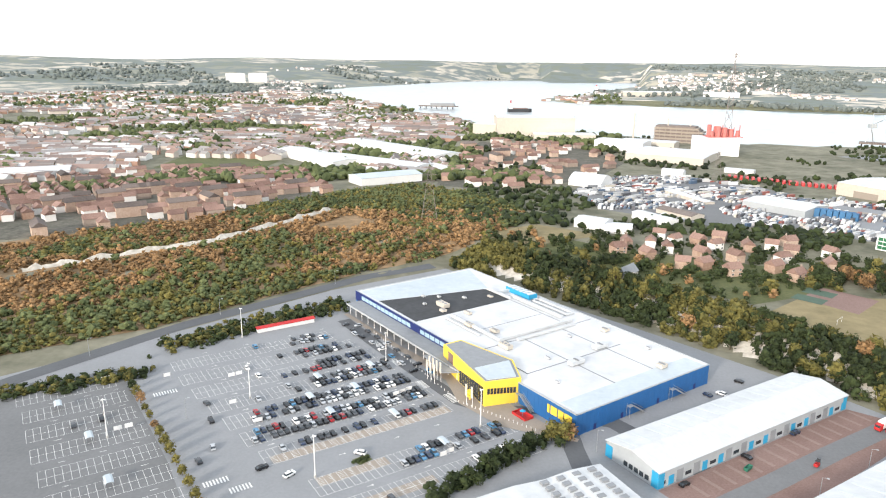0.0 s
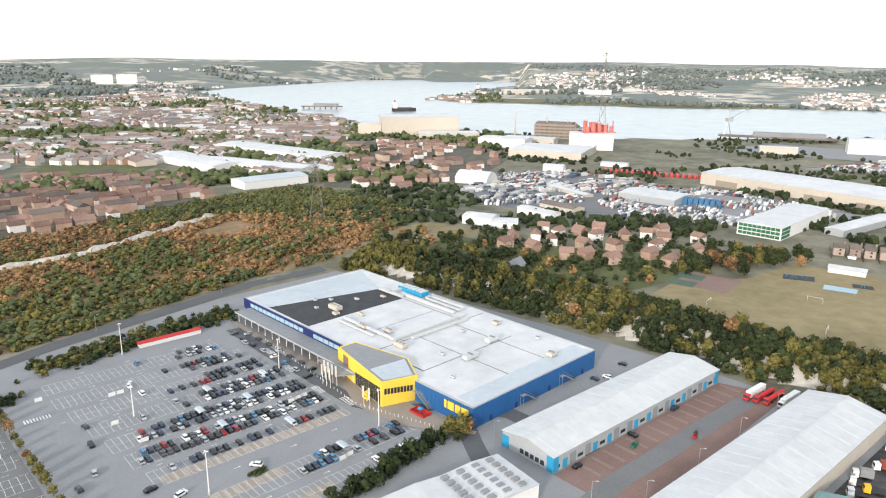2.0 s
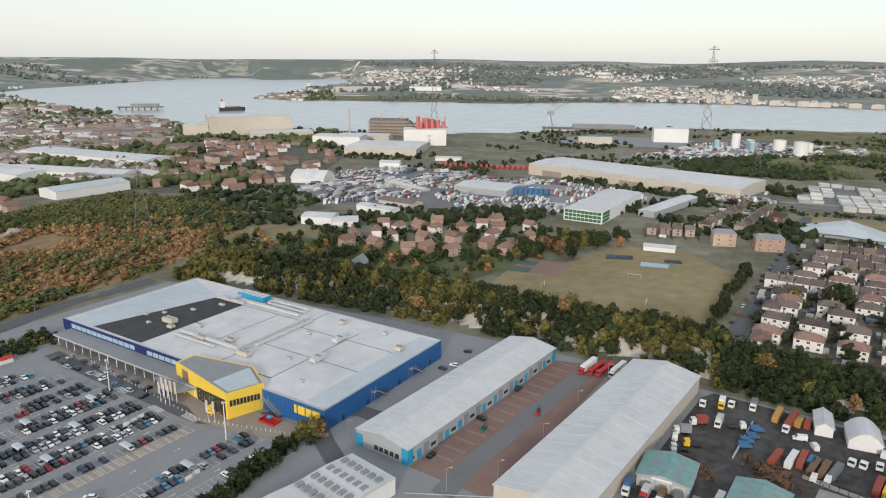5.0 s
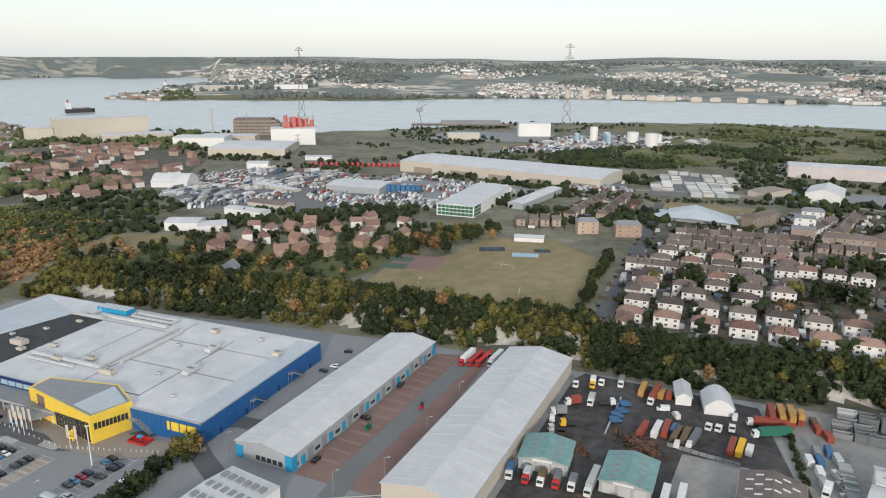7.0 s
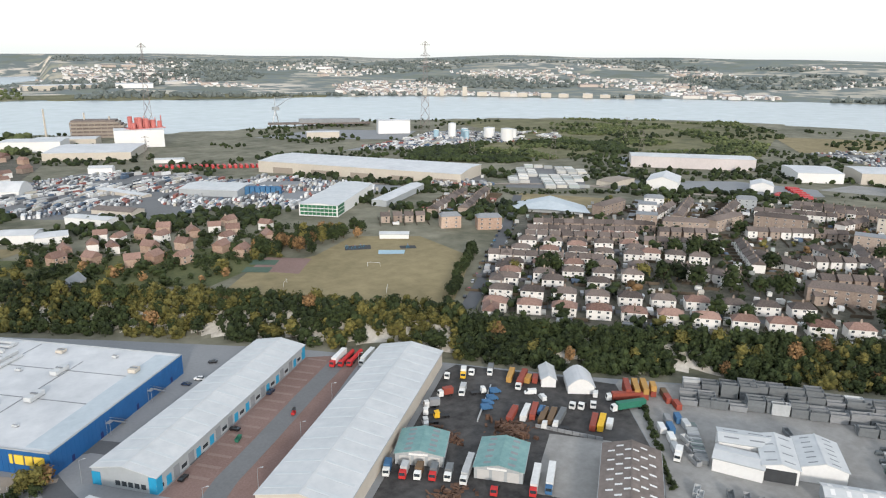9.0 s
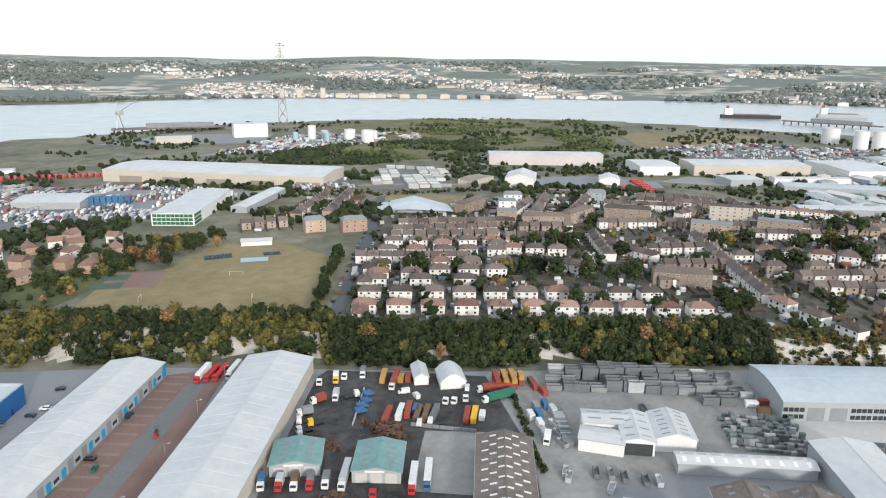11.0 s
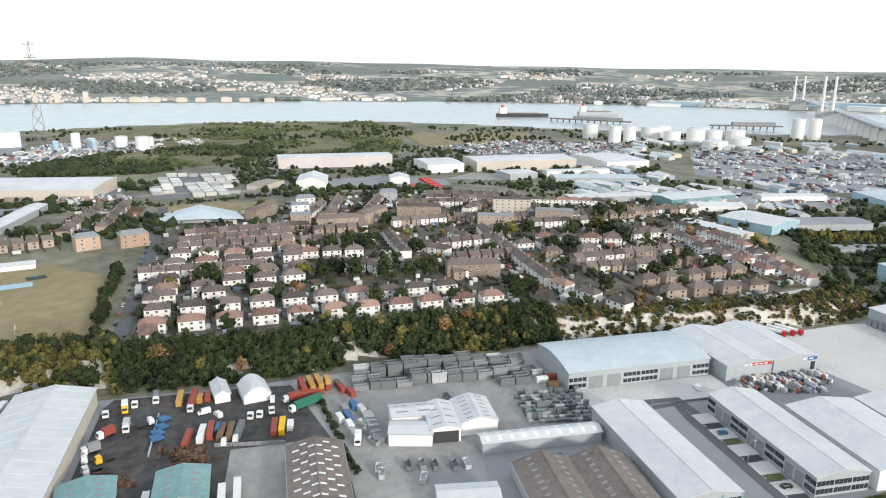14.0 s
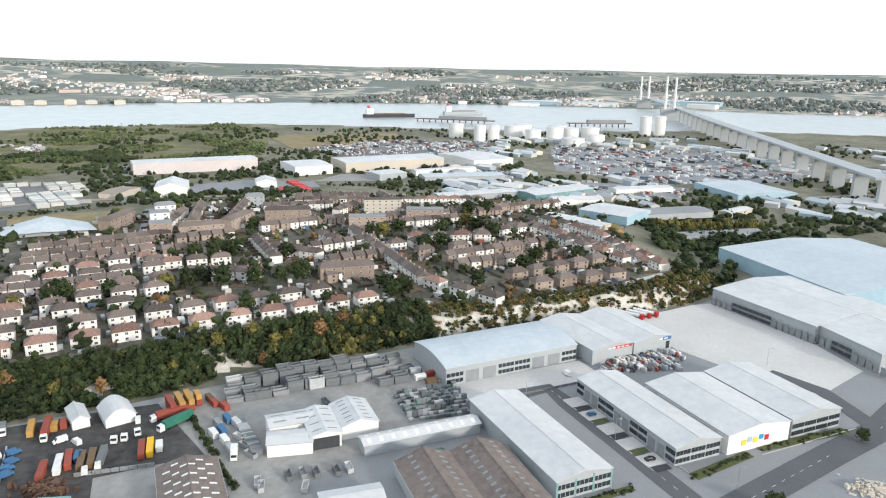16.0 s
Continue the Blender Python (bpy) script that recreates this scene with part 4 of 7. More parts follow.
part("porch", Build().sweep_y([(-2, -1), (2, -1), (2, 2.5), (0, 4.2), (-2, 2.5)], -5.5, -3.4), M["cream"], t)
for x in (-4.5, 0.5, 4.5):
    part("window", WINS, None, t, m=pose(x, -3.5, 1.4))
# ---- car park ----
A2, B2 = Vector((0.848, 0.53)), Vector((-0.53, 0.848))
def ab(a, b):
    p = A2 * a + B2 * b
    return p.x, p.y


def abpose(a, b, z=0.0, r=0.0):
    x, y = ab(a, b)
    return pose(x, y, z, 0, 0, math.degrees(math.atan2(A2.y, A2.x)) + r)


patch("car_park_surface", [ab(-14, 168), ab(33, 168), ab(29, 296), ab(-14, 296)], 0.035, M["asphalt_old"], "older dark asphalt of the overflow car park")
lines = Build()
tan_rows = Build()
def mark(a0, b0, a1, b1, z=0.055):
    q = [ab(a0, b0), ab(a1, b0), ab(a1, b1), ab(a0, b1)]
    lines.add([(*p, z) for p in q], [(0, 1, 2, 3)])


DOUBLE = [(286, 48, 118), (271, 48, 124), (256.5, 50, 126), (242, 52, 127), (227.5, 54, 127), (213.8, 56, 128), (199.5, 58, 128), (175.8, 66, 142), (161.5, 70, 140)]
LEFT = [(284, -8, 26), (268.6, -6.4, 28), (253.5, -6, 29), (238.3, -5.3, 30), (223, -4, 31), (207.7, -3, 32), (192.5, -2, 33), (177, -1, 34)]
BAY = 2.25
for rows_ in (DOUBLE, LEFT):
    for b0, a0, a1 in rows_:
        a = a0
        while a <= a1 + 0.1:
            mark(a - 0.06, b0 - 4.8, a + 0.06, b0 + 4.8)
            a += BAY
        mark(a0, b0 - 0.06, a1, b0 + 0.06)
        mark(a0, b0 + 4.75, a1, b0 + 4.85)
        mark(a0, b0 - 4.85, a1, b0 - 4.75)
for b0, a0, a1 in ((199.5 - 2.4, 60, 127), (161.5, 70, 100), (175.8 + 2.4, 68, 92)):
    q = [ab(a0, b0 - 2.3), ab(a1, b0 - 2.3), ab(a1, b0 + 2.3), ab(a0, b0 + 2.3)]
    tan_rows.add([(*p, 0.04) for p in q], [(0, 1, 2, 3)])
    a = a0 + 1.2
    while a < a1:
        for k in range(5):
            mark(a - 0.7, b0 - 2 + k * 0.9, a + 0.7, b0 - 1.85 + k * 0.9, 0.058)
        a += BAY * 1.5
# crossings and arrows
for a, b, n, la, lb in ((36.5, 262, 9, 0.5, 3.0), (38, 193, 8, 0.5, 3.0), (44, 186, 7, 0.5, 3), (128.6, 240, 8, 3, 0.5), (131, 200, 8, 3.4, 0.5), (127.5, 216, 7, 3, 0.5), (130.5, 262, 7, 3, 0.5)):
    for i in range(n):
        if la < lb:
            mark(a + i * 1.0, b, a + i * 1.0 + la, b + lb, 0.06)
        else:
            mark(a, b + i * 1.0, a + la, b + i * 1.0 + lb, 0.06)
for b in (294, 278.5, 263.7, 249.2, 234.7, 220.6, 206.6, 189, 168.5):
    for a in (62, 80, 100, 116):
        mark(a, b - 0.1, a + 2.2, b + 0.1, 0.06)
        mark(a + 1.5, b - 0.35, a + 2.0, b + 0.35, 0.06)
for b in (276, 261, 246, 230.6, 215.3, 200):
    for a in (2, 14, 24):
        mark(a, b - 0.1, a + 2.2, b + 0.1, 0.06)
tagged(new("bay_markings", lines.mesh("bay_markings", M["line"])), "worn white parking bay lines on asphalt", "road marking", kind="stuff")
tagged(new("bay_surface", tan_rows.mesh("bay_surface", M["paving"])), "tan coloured surface of the family parking bays", "parking bays", kind="structure")
strip("road", [ab(131.5, 300), ab(131.5, 262), ab(133, 225), ab(134, 200), ab(139, 190), ab(150, 182), ab(163, 176)], 6.5, 0.05, M["road"], "dark asphalt store road with kerb")
strip("road", [ab(163, 176), ab(156, 165), ab(148, 152), ab(135, 128), ab(120, 96)], 7, 0.055, M["road"], "estate road round the planted island")
strip("road", [ab(160, 174), ab(172, 158), (104, 166), (85, 150), (70, 120)], 8, 0.05, M["road"], "estate road in front of the units")
strip("road", [(104, 166), (140, 190), (172, 216)], 6, 0.075, M["road"], "asphalt lane through the paved yard")
strip("road", [(-330, 190), (-172, 250), (-136, 297.8), (-121.9, 315.7), (-84.1, 353.7), (-43.3, 395.1), (-5, 418)], 9, 0.1, M["road"], "access road curving past the scrub slope")
strip("road", [(-136, 297.8), (-131, 272), (-118, 255), (-95, 222), (-72, 182), (-60, 140)], 9, 0.05, M["asphalt"], "car park spine road")
strip("road", [(246, 12), (262, -14), (214, -42), (186, -58), (160, -70)], 8.5, 0.08, M["road"], "new dark estate road between the pale units")
strip("road", [(150, -45), (188, -64), (226, -108), (246, -132), (290, -170), (340, -240)], 11, 0.09, M["road"], "main estate road with dashed centre line")
strip("road", [(246, -132), (276, -124), (292, -108)], 8, 0.12, M["road"], "curved entrance road to the loading yard")

# cars
def car_meshes(paint, kind):
    prof = {"hatch": ((-2.0, 0.3), (-2.0, 0.85), (-1.9, 0.95), (-0.95, 1.0), (-0.1, 0.98), (2.0, 0.95), (2.05, 0.5), (2.0, 0.3)),
            "suv": ((-2.2, 0.35), (-2.2, 0.95), (-2.1, 1.05), (-1.0, 1.1), (0, 1.1), (2.2, 1.05), (2.25, 0.5), (2.2, 0.35))}[kind]
    L = {"hatch": (-1.0, -0.35, 1.1, 1.9, 0.98, 1.45), "suv": (-1.1, -0.4, 1.6, 2.1, 1.08, 1.7)}[kind]
    b = Build()
    b.sweep_y([(-x, z) for x, z in prof], -0.86, 0.86)
    x0, x1, x2, x3, z0, z1 = L
    g = Build()
    g.add([(-x0, -0.82, z0), (-x0, 0.82, z0), (-x3, 0.82, z0), (-x3, -0.82, z0), (-x1, -0.66, z1 - 0.06), (-x1, 0.66, z1 - 0.06), (-x2, 0.66, z1 - 0.06), (-x2, -0.66, z1 - 0.06)],
          [(0, 1, 5, 4), (1, 2, 6, 5), (2, 3, 7, 6), (3, 0, 4, 7), (4, 5, 6, 7)])
    b.add([(-x1 + 0.02, -0.68, z1 - 0.06), (-x1 + 0.02, 0.68, z1 - 0.06), (-x2 - 0.02, 0.68, z1 - 0.06), (-x2 - 0.02, -0.68, z1 - 0.06),
           (-x1 - 0.05, -0.6, z1), (-x1 - 0.05, 0.6, z1), (-x2 + 0.05, 0.6, z1), (-x2 + 0.05, -0.6, z1)],
          [(0, 1, 5, 4), (1, 2, 6, 5), (2, 3, 7, 6), (3, 0, 4, 7), (4, 5, 6, 7)])
    return b.mesh("car", paint), g.mesh("glasshouse", M["glass"])


def paint(name, c):
    return mat(name, c, 0.25, 0.05, 1.0, spec=0.6, bump=0)


PAINTS = [("black", (0.012, 0.012, 0.014), 0.26), ("dark blue", (0.02, 0.035, 0.075), 0.16), ("dark grey", (0.06, 0.063, 0.07), 0.2), ("silver", (0.40, 0.42, 0.44), 0.11),
          ("white", (0.78, 0.78, 0.77), 0.15), ("red", (0.30, 0.015, 0.02), 0.06), ("light blue", (0.07, 0.2, 0.34), 0.06)]
WHEEL = Build().tube((0, -0.11, 0), (0, 0.11, 0), 0.31, 0.31, 10).mesh("wheel", M["rubber"])
CARS = {}
for nm, c, p_ in PAINTS:
    pm = paint("car_paint_" + nm.replace(" ", "_"), c)
    CARS[nm] = [car_meshes(pm, "hatch"), car_meshes(pm, "suv")]


def car(m, colour=None, group="parked cars", where="parked in a marked bay"):
    nm = colour or PAINTS[int(rng.choice(7, p=[q[2] for q in PAINTS]))][0]
    k = int(rng.random() < 0.3)
    body, glass = CARS[nm][k]
    ob = new("car", body)
    ob.matrix_basis = m @ Matrix.Scale(0.91, 4)
    tagged(ob, f"{nm} {'estate car' if k else 'hatchback car'} {where}", "car", group)
    part("glasshouse", glass, None, ob)
    for x in (-1.25, 1.3):
        for y in (-0.8, 0.8):
            part("wheel", WHEEL, None, ob, m=Matrix.Translation((x, y, 0.31)))
    return ob


# how full each row of bays is: row, from, to, share
FULL = [(242, 92, 126, 0.9), (242, 66, 92, 0.25), (227.5, 88, 127, 0.92), (227.5, 60, 88, 0.7), (213.8, 72, 127, 0.93), (213.8, 58, 72, 0.75), (256.5, 96, 125, 0.85), (256.5, 70, 96, 0.25),
        (271, 96, 122, 0.78), (271, 66, 96, 0.15), (286, 98, 118, 0.6), (286, 60, 100, 0.06)]
n_cars = 0
for b0, a0, a1, share in FULL:
    for side in (-1, 1):
        n = int((a1 - a0) / BAY)
        for i in range(n):
            if rng.random() < share and n_cars < 290:
                car(abpose(a0 + (i + 0.5) * BAY, b0 + side * 2.45 + rng.normal(0, 0.15), 0.05, (90 if rng.random() < 0.5 else -90) + rng.normal(0, 1.5)))
                n_cars += 1
for b0, a0, a1, share in ((201.9, 62, 127, 0.6), (178.2, 96, 140, 0.45), (173.4, 92, 142, 0.62), (163.9, 100, 136, 0.22), (159, 80, 110, 0.12), (253, -4, 28, 0.04)):
    for i in range(int((a1 - a0) / BAY)):
        if rng.random() < share:
            car(abpose(a0 + (i + 0.5) * BAY, b0, 0.05, (90 if rng.random() < 0.5 else -90) + rng.normal(0, 1.5)))
for a, b, r in ((46, 214, 80), (50, 232, -90), (52, 246, 100), (56, 194, 10), (62, 186, 20), (40, 208, 95), (86, 186, 130), (128, 280, 90), (126.5, 247, 140)):
    car(abpose(a, b, 0.05, r), where="driving lane car park")

# lamp columns
def lamp_column(x, y, h=14.2):
    t = thing("lamp_column", "tall white car park lighting column on concrete base", "lamp post", pose(x, y, land(x, y)), "lighting columns")
    part("base", Build().tube((0, 0, -0.1), (0, 0, 0.8), 0.45, 0.4, 10), M["kerb"], t)
    part("pole", Build().tube((0, 0, 0.8), (0, 0, h), 0.2, 0.12, 8), M["white"], t)
    for a in (0, 120, 240):
        part("lamp_head", Build().box(0.1, -0.18, h - 0.1, 0.75, 0.18, h + 0.12), M["white"], t, m=pose(0, 0, 0, 0, 0, a))


for x, y in ((-112, 212), (-71.6, 241.4), (-38, 190), (14.5, 221.9), (-22.7, 273), (-90.8, 300.3)):
    lamp_column(x, y)


def board(a, b, w=2.6, tint="white"):
    t = thing("sign_board", "white rectangular banner sign on two posts", "sign", abpose(a, b), "car park banners")
    for x in (-w / 2, w / 2):
        part("post", Build().tube((x, 0, 0), (x, 0, 2.6), 0.06, 0.06, 6), M["steel"], t)
    part("panel", Build().box(-w / 2, -0.05, 1.0, w / 2, 0.05, 2.5), M[tint], t)


for a, b in ((21, 241), (24.5, 241), (22, 285), (25, 285), (66, 263), (69, 263), (60, 240), (64, 222), (115, 215), (118, 215.5), (121, 216), (108, 170), (111, 170.5), (44, 276)):
    board(a, b)


def trolley_bay(a, b):
    t = thing("trolley_shelter", "clear-roofed trolley shelter in the car park", "shelter", abpose(a, b, 0.05), "trolley shelters")
    for x in (-1.1, 1.1):
        for y in (-2.3, 2.3):
            part("post", Build().tube((x, y, 0), (x, y, 2.1), 0.05, 0.05, 6), M["steel"], t)
    part("roof", Build().sweep_y([(-1.3, 2.1), (-0.7, 2.45), (0.7, 2.45), (1.3, 2.1), (0.7, 2.5), (-0.7, 2.5)], -2.5, 2.5), M["cool_roof"], t)


for a, b in ((5, 270), (12, 240), (14, 209), (95, 243.5), (104, 228), (88, 214.5), (107, 201.5), (86, 229), (112, 176), (118, 243)):
    trolley_bay(a, b)

# young trees along the spine, planted islands
for i in range(17):
    b = 280 - i * 7.0
    a = 30.3 + i * 0.33
    x, y = ab(a, b)
    tree(x, y, rng.choice(["gold", "brown", "green"], p=[0.6, 0.2, 0.2]), rng.uniform(0.4, 0.62), "young trees along the spine road", "young yellowing street tree beside the spine road")
isl = [ab(82, 184), ab(87, 184.6), ab(88, 181), ab(83, 180)]
patch("planted_island", isl, 0.18, M["verge"], "small planted traffic island")
isp = []
for i in range(34):
    f = i / 33
    isp.append((*ab(93 + 58 * f + rng.normal(0, 1.0), 152 + 9 * f + rng.normal(0, 1.6)), rng.uniform(2, 4.2), rng.uniform(2, 4.6)))
for i in range(20):
    isp.append((*ab(85 + rng.normal(0, 1.3), 182.3 + rng.normal(0, 0.8)), 1.2, 1.1))
thicket("shrub_bank", "dark green shrubs along the car park edge", isp, M["leaf"], True)
for i in range(16):
    f = i / 15
    x, y = ab(94 + 58 * f + rng.normal(0, 1), 152 + 9 * f + rng.normal(0, 1.5))
    tree(x, y, "green" if f < 0.75 else "gold", rng.uniform(0.6, 0.95), "trees at the car park edge")
tree(*ab(150, 157), "brown", 0.85, "trees at the car park edge")
# verge between car park and access road
vg = {"green": [], "gold": []}
for i in range(420):
    f = rng.random()
    x, y = (-190 + f * 70, 232 + f * 30) if i % 3 == 0 else (-122 + f * 70, 288 + f * 58)
    x, y = x + rng.normal(0, 4 if i % 3 else 3), y + rng.normal(0, 5 if i % 3 else 3)
    w = rng.uniform(1.8, 4.4)
    vg["gold" if rng.random() < 0.45 else "green"].append((x, y, w, w * 0.9))
thicket("verge_bushes", "green bushes between car park and access road", vg["green"], M["leaf"], True)
thicket("verge_bushes", "yellow bushes between car park and access road", vg["gold"], M["leaf_gold"], True)
# ---- the furniture store ----
store = thing("furniture_store", "huge blue furniture store with white roof and yellow entrance", "store", pose(SC.x, SC.y, 0, 0, 0, math.degrees(math.atan2(U.y, U.x))))
# local x runs along the front, local y points away from the building; -y is inside
SL, SW, SH = 158.0, 74.0, 8.0
b = Build()
b.box(0, -SW, -0.3, SL, 0, SH)
part("wall", b, M["blue"], store, "deep blue profiled wall cladding")
# vertical cladding ribs on the two seen faces
rib = Build()
for i in range(int(SL / 2)):
    rib.box(i * 2 + 0.9, 0, 0.2, i * 2 + 1.0, 0.06, SH)
part("cladding_rib", rib, M["blue"], store)
rib = Build()
for i in range(int(SW / 2)):
    rib.box(-0.06, -i * 2 - 1.0, 0.2, 0, -i * 2 - 0.9, SH)
part("cladding_rib", rib, M["blue"], store)
part("fascia", Build().box(44, 0.07, 3.6, SL, 0.4, SH + 0.4), M["deepblue"], store, "dark violet-blue upper fascia")
part("roof", Build().box(0.4, -SW + 0.4, SH - 0.3, SL - 0.4, -0.4, SH + 0.08), M["white_roof"], store, "white membrane roof with grey seams")
for nm, q in (("parapet", (0, -0.4, SL, 0.05)), ("parapet", (0, -SW - 0.05, SL, -SW + 0.4)), ("parapet", (-0.05, -SW, 0.4, 0)), ("parapet", (SL - 0.4, -SW, SL + 0.05, 0))):
    part(nm, Build().box(q[0], q[1], SH, q[2], q[3], SH + 0.4), M["greywall"], store)
# roof zones and seams
part("roof_panel", Build().add([(104, -2, SH + 0.1), (138, -2, SH + 0.1), (124, -58, SH + 0.1), (104, -58, SH + 0.1)], [(0, 1, 2, 3)]), M["dark_roof"], store, "dark felt section of roof")
part("roof_panel", Build().add([(138.5, -2, SH + 0.1), (156, -2, SH + 0.1), (156, -72, SH + 0.1), (124.5, -60, SH + 0.1)], [(0, 1, 2, 3)]), M["cool_roof"], store, "blue-grey sheet section of roof")
part("roof_panel", Build().box(0.6, -72, SH + 0.08, 10, -2, SH + 0.12), M["cool_roof"], store, "grey walkway strip of roof")
def seam(x0, y0, x1, y1, w=0.42, m_="grey_roof", h=0.06):
    part("roof_seam", Build().box(min(x0, x1) - w / 2, min(y0, y1) - w / 2, SH + 0.08, max(x0, x1) + w / 2, max(y0, y1) + w / 2, SH + 0.13 + h), M[m_], store)
seam(34, -8, 34, -60), seam(62, -8, 62, -72), seam(10, -30, 62, -30), seam(10, -52, 62, -52), seam(34, -8, 62, -8, 0.35, "dark_roof"), seam(62, -22, 103, -22), seam(62, -58, 103, -58), seam(80, -22, 80, -58, 0.2)
# ducts and roof plant
duct = [(64, -20, 100, -18.6, 1.1), (64, -20, 65.6, -62, 1.1), (70, -62, 108, -60.5, 1.2), (72, -66, 96, -65, 0.9), (72, -70, 96, -69, 0.9), (71, -70, 72, -65, 0.9), (95, -70, 96, -65, 0.9),
        (104, -59, 122, -57.6, 1.2), (113, -66, 114.4, -58, 1.2), (60, -26, 61.5, -60, 0.8), (74, -16, 100, -15.2, 0.7)]
for x0, y0, x1, y1, h in duct:
    part("duct", Build().box(x0, min(y0, y1), SH + 0.35, x1, max(y0, y1), SH + 0.35 + h), M["steel_roof"], store)
    part("duct_foot", Build().box((x0 + x1) / 2 - 0.3, (y0 + y1) / 2 - 0.3, SH + 0.05, (x0 + x1) / 2 + 0.3, (y0 + y1) / 2 + 0.3, SH + 0.4), M["steel"], store)
def plant(x, y, lx, ly, h, m_="cream"):
    t = thing("roof_plant", "boxy cream air handling unit on the store roof", "air handler", store.matrix_basis @ pose(x, y, SH + 0.08), "roof plant")
    part("casing", Build().box(-lx / 2, -ly / 2, 0.35, lx / 2, ly / 2, h), M[m_], t)
    for i in range(3):
        part("fan_cowl", Build().tube((-lx / 3 + i * lx / 3, 0, h), (-lx / 3 + i * lx / 3, 0, h + 0.25), min(lx, ly) * 0.2, min(lx, ly) * 0.2, 10), M["grey_roof"], t)
    for sx in (-1, 1):
        part("skid", Build().box(-lx / 2, sx * ly * 0.4 - 0.1, 0, lx / 2, sx * ly * 0.4 + 0.1, 0.36), M["steel"], t)
for x, y, lx, ly, h in ((114, -24, 7, 3.4, 2.2), (108, -20, 3, 2.4, 1.3), (58, -17, 6, 3, 1.9), (74, -24, 4, 2.5, 1.5), (86, -19, 5, 2.6, 1.6), (30, -30, 2.8, 7, 1.9), (36, -50, 2.8, 7, 1.9), (9, -56, 3, 3.6, 1.7),
                        (48, -66, 3, 3, 1.4), (99, -28, 4, 2, 1.3), (118, -40, 2.4, 1.4, 0.9), (126, -30, 2, 1.4, 0.9), (131, -24, 2, 1.4, 0.9), (121, -18, 1.6, 1.6, 0.9), (112, -52, 3, 1.5, 1.0),
                        (40, -24, 2.4, 1.2, 0.9), (52, -48, 2.4, 1.2, 0.9), (22, -12, 2, 1, 0.7), (24, -66, 2, 1.6, 1)):
    plant(x, y, lx, ly, h, "steel_roof" if lx < 3 else "cream")
part("plant_screen", Build().box(98, -71, SH, 116, -65.5, SH + 2.4), M["skyblue"], store, "blue louvred plant enclosure")
for i in range(6):
    part("louvre", Build().box(98.6 + i * 2.9, -70.6, SH + 2.4, 100.6 + i * 2.9, -66, SH + 2.75), M["steel_roof"], store)
# yellow entrance: slanting prow
ye = [(29.8, -1), (34.2, 12.8), (72, 5.0), (72, -4), (44, -9)]
part("entrance_block", Build().prism(list(reversed(ye)), 0, 9.9), M["yellow"], store, "bright yellow clad entrance block")
part("entrance_roof", Build().prism(list(reversed([(30.7, -1), (34.9, 11.9), (71, 4.4), (71, -3.3), (44, -8.2)])), 9.75, 9.95), M["grey_roof"], store)
part("entrance_roof", Build().prism(list(reversed([(31.5, 0), (35.4, 10.8), (46, 8.6), (44, -7)])), 9.95, 10.25), M["cool_roof"], store)
YA0, YB0, YC0 = Vector((29.8, -1)), Vector((34.2, 12.8)), Vector((72, 5.0))
def on_face(p, q, f0, f1, z0, z1, name, m_, label="", proud=0.12):
    """A flat fitting on the entrance block's slanting faces."""
    a, c = p.lerp(q, f0), p.lerp(q, f1)
    n = Vector((-(q - p).y, (q - p).x)).normalized() * proud
    n = n if n.dot(p - Vector((44, 0))) > 0 else -n
    pts = [(a.x, a.y), (c.x, c.y), (c.x + n.x, c.y + n.y), (a.x + n.x, a.y + n.y)]
    area = sum(pts[i - 1][0] * pts[i][1] - pts[i][0] * pts[i - 1][1] for i in range(4))
    part(name, Build().prism(pts if area > 0 else pts[::-1], z0, z1), M[m_], store, label)
for i in range(9):
    on_face(YA0, YB0, 0.14 + i * 0.09, 0.21 + i * 0.09, 4.3 + i * 0.08, 6.6 + i * 0.08, "window_pane", "glass")
for k in range(11):
    on_face(YB0, YC0, 0.03 + k * 0.05, 0.072 + k * 0.05, 0.4, 7.4 - k * 0.2, "window_pane", "glass")
on_face(YB0, YC0, 0.74, 0.86, 4.6, 9.0, "poster", "brickpave", "tall photo poster in muted reds")
part("spiral_slide", Build().tube((42, 13.6, 0), (42, 13.6, 4.2), 0.4, 0.4, 8).tube((42, 13.6, 1.4), (42, 13.6, 2.0), 1.3, 1.3, 12).tube((42, 13.6, 3.0), (42, 13.6, 3.6), 1.3, 1.3, 12), M["yellow"], store)
# long canopy with posts, strip windows in fascia
part("canopy", Build().box(56, 0.2, 4.2, 152, 8.6, 4.8), M["grey_roof"], store, "long grey canopy along the store front")
part("canopy_edge", Build().box(56, 8.6, 4.1, 152, 8.8, 4.95), M["greywall"], store)
part("entrance_canopy", Build().prism([(56, 8.4), (74, 4.8), (78, 11.0), (60, 14.5)][::-1], 4.0, 4.4), M["grey_roof"], store)
for i in range(16):
    part("canopy_post", Build().tube((58 + i * 6.1, 8.0, 0), (58 + i * 6.1, 8.0, 4.2), 0.16, 0.16, 6), M["white"], store)
for i in range(22):
    x = 66 + i * 3.9
    if not 97 < x < 104:
        part("strip_window", Build().box(x, 0.38, 5.4, x + 3.4, 0.47, 7.3), M["paleblue"], store)
for i in range(9):
    part("shopfront_pane", Build().box(62 + i * 9, 0.05, 0.3, 69.5 + i * 9, 0.12, 3.4), M["glass"], store)
part("loading_door", Build().box(140, 0.05, 0.2, 146, 0.14, 3.6), M["skyblue"], store)
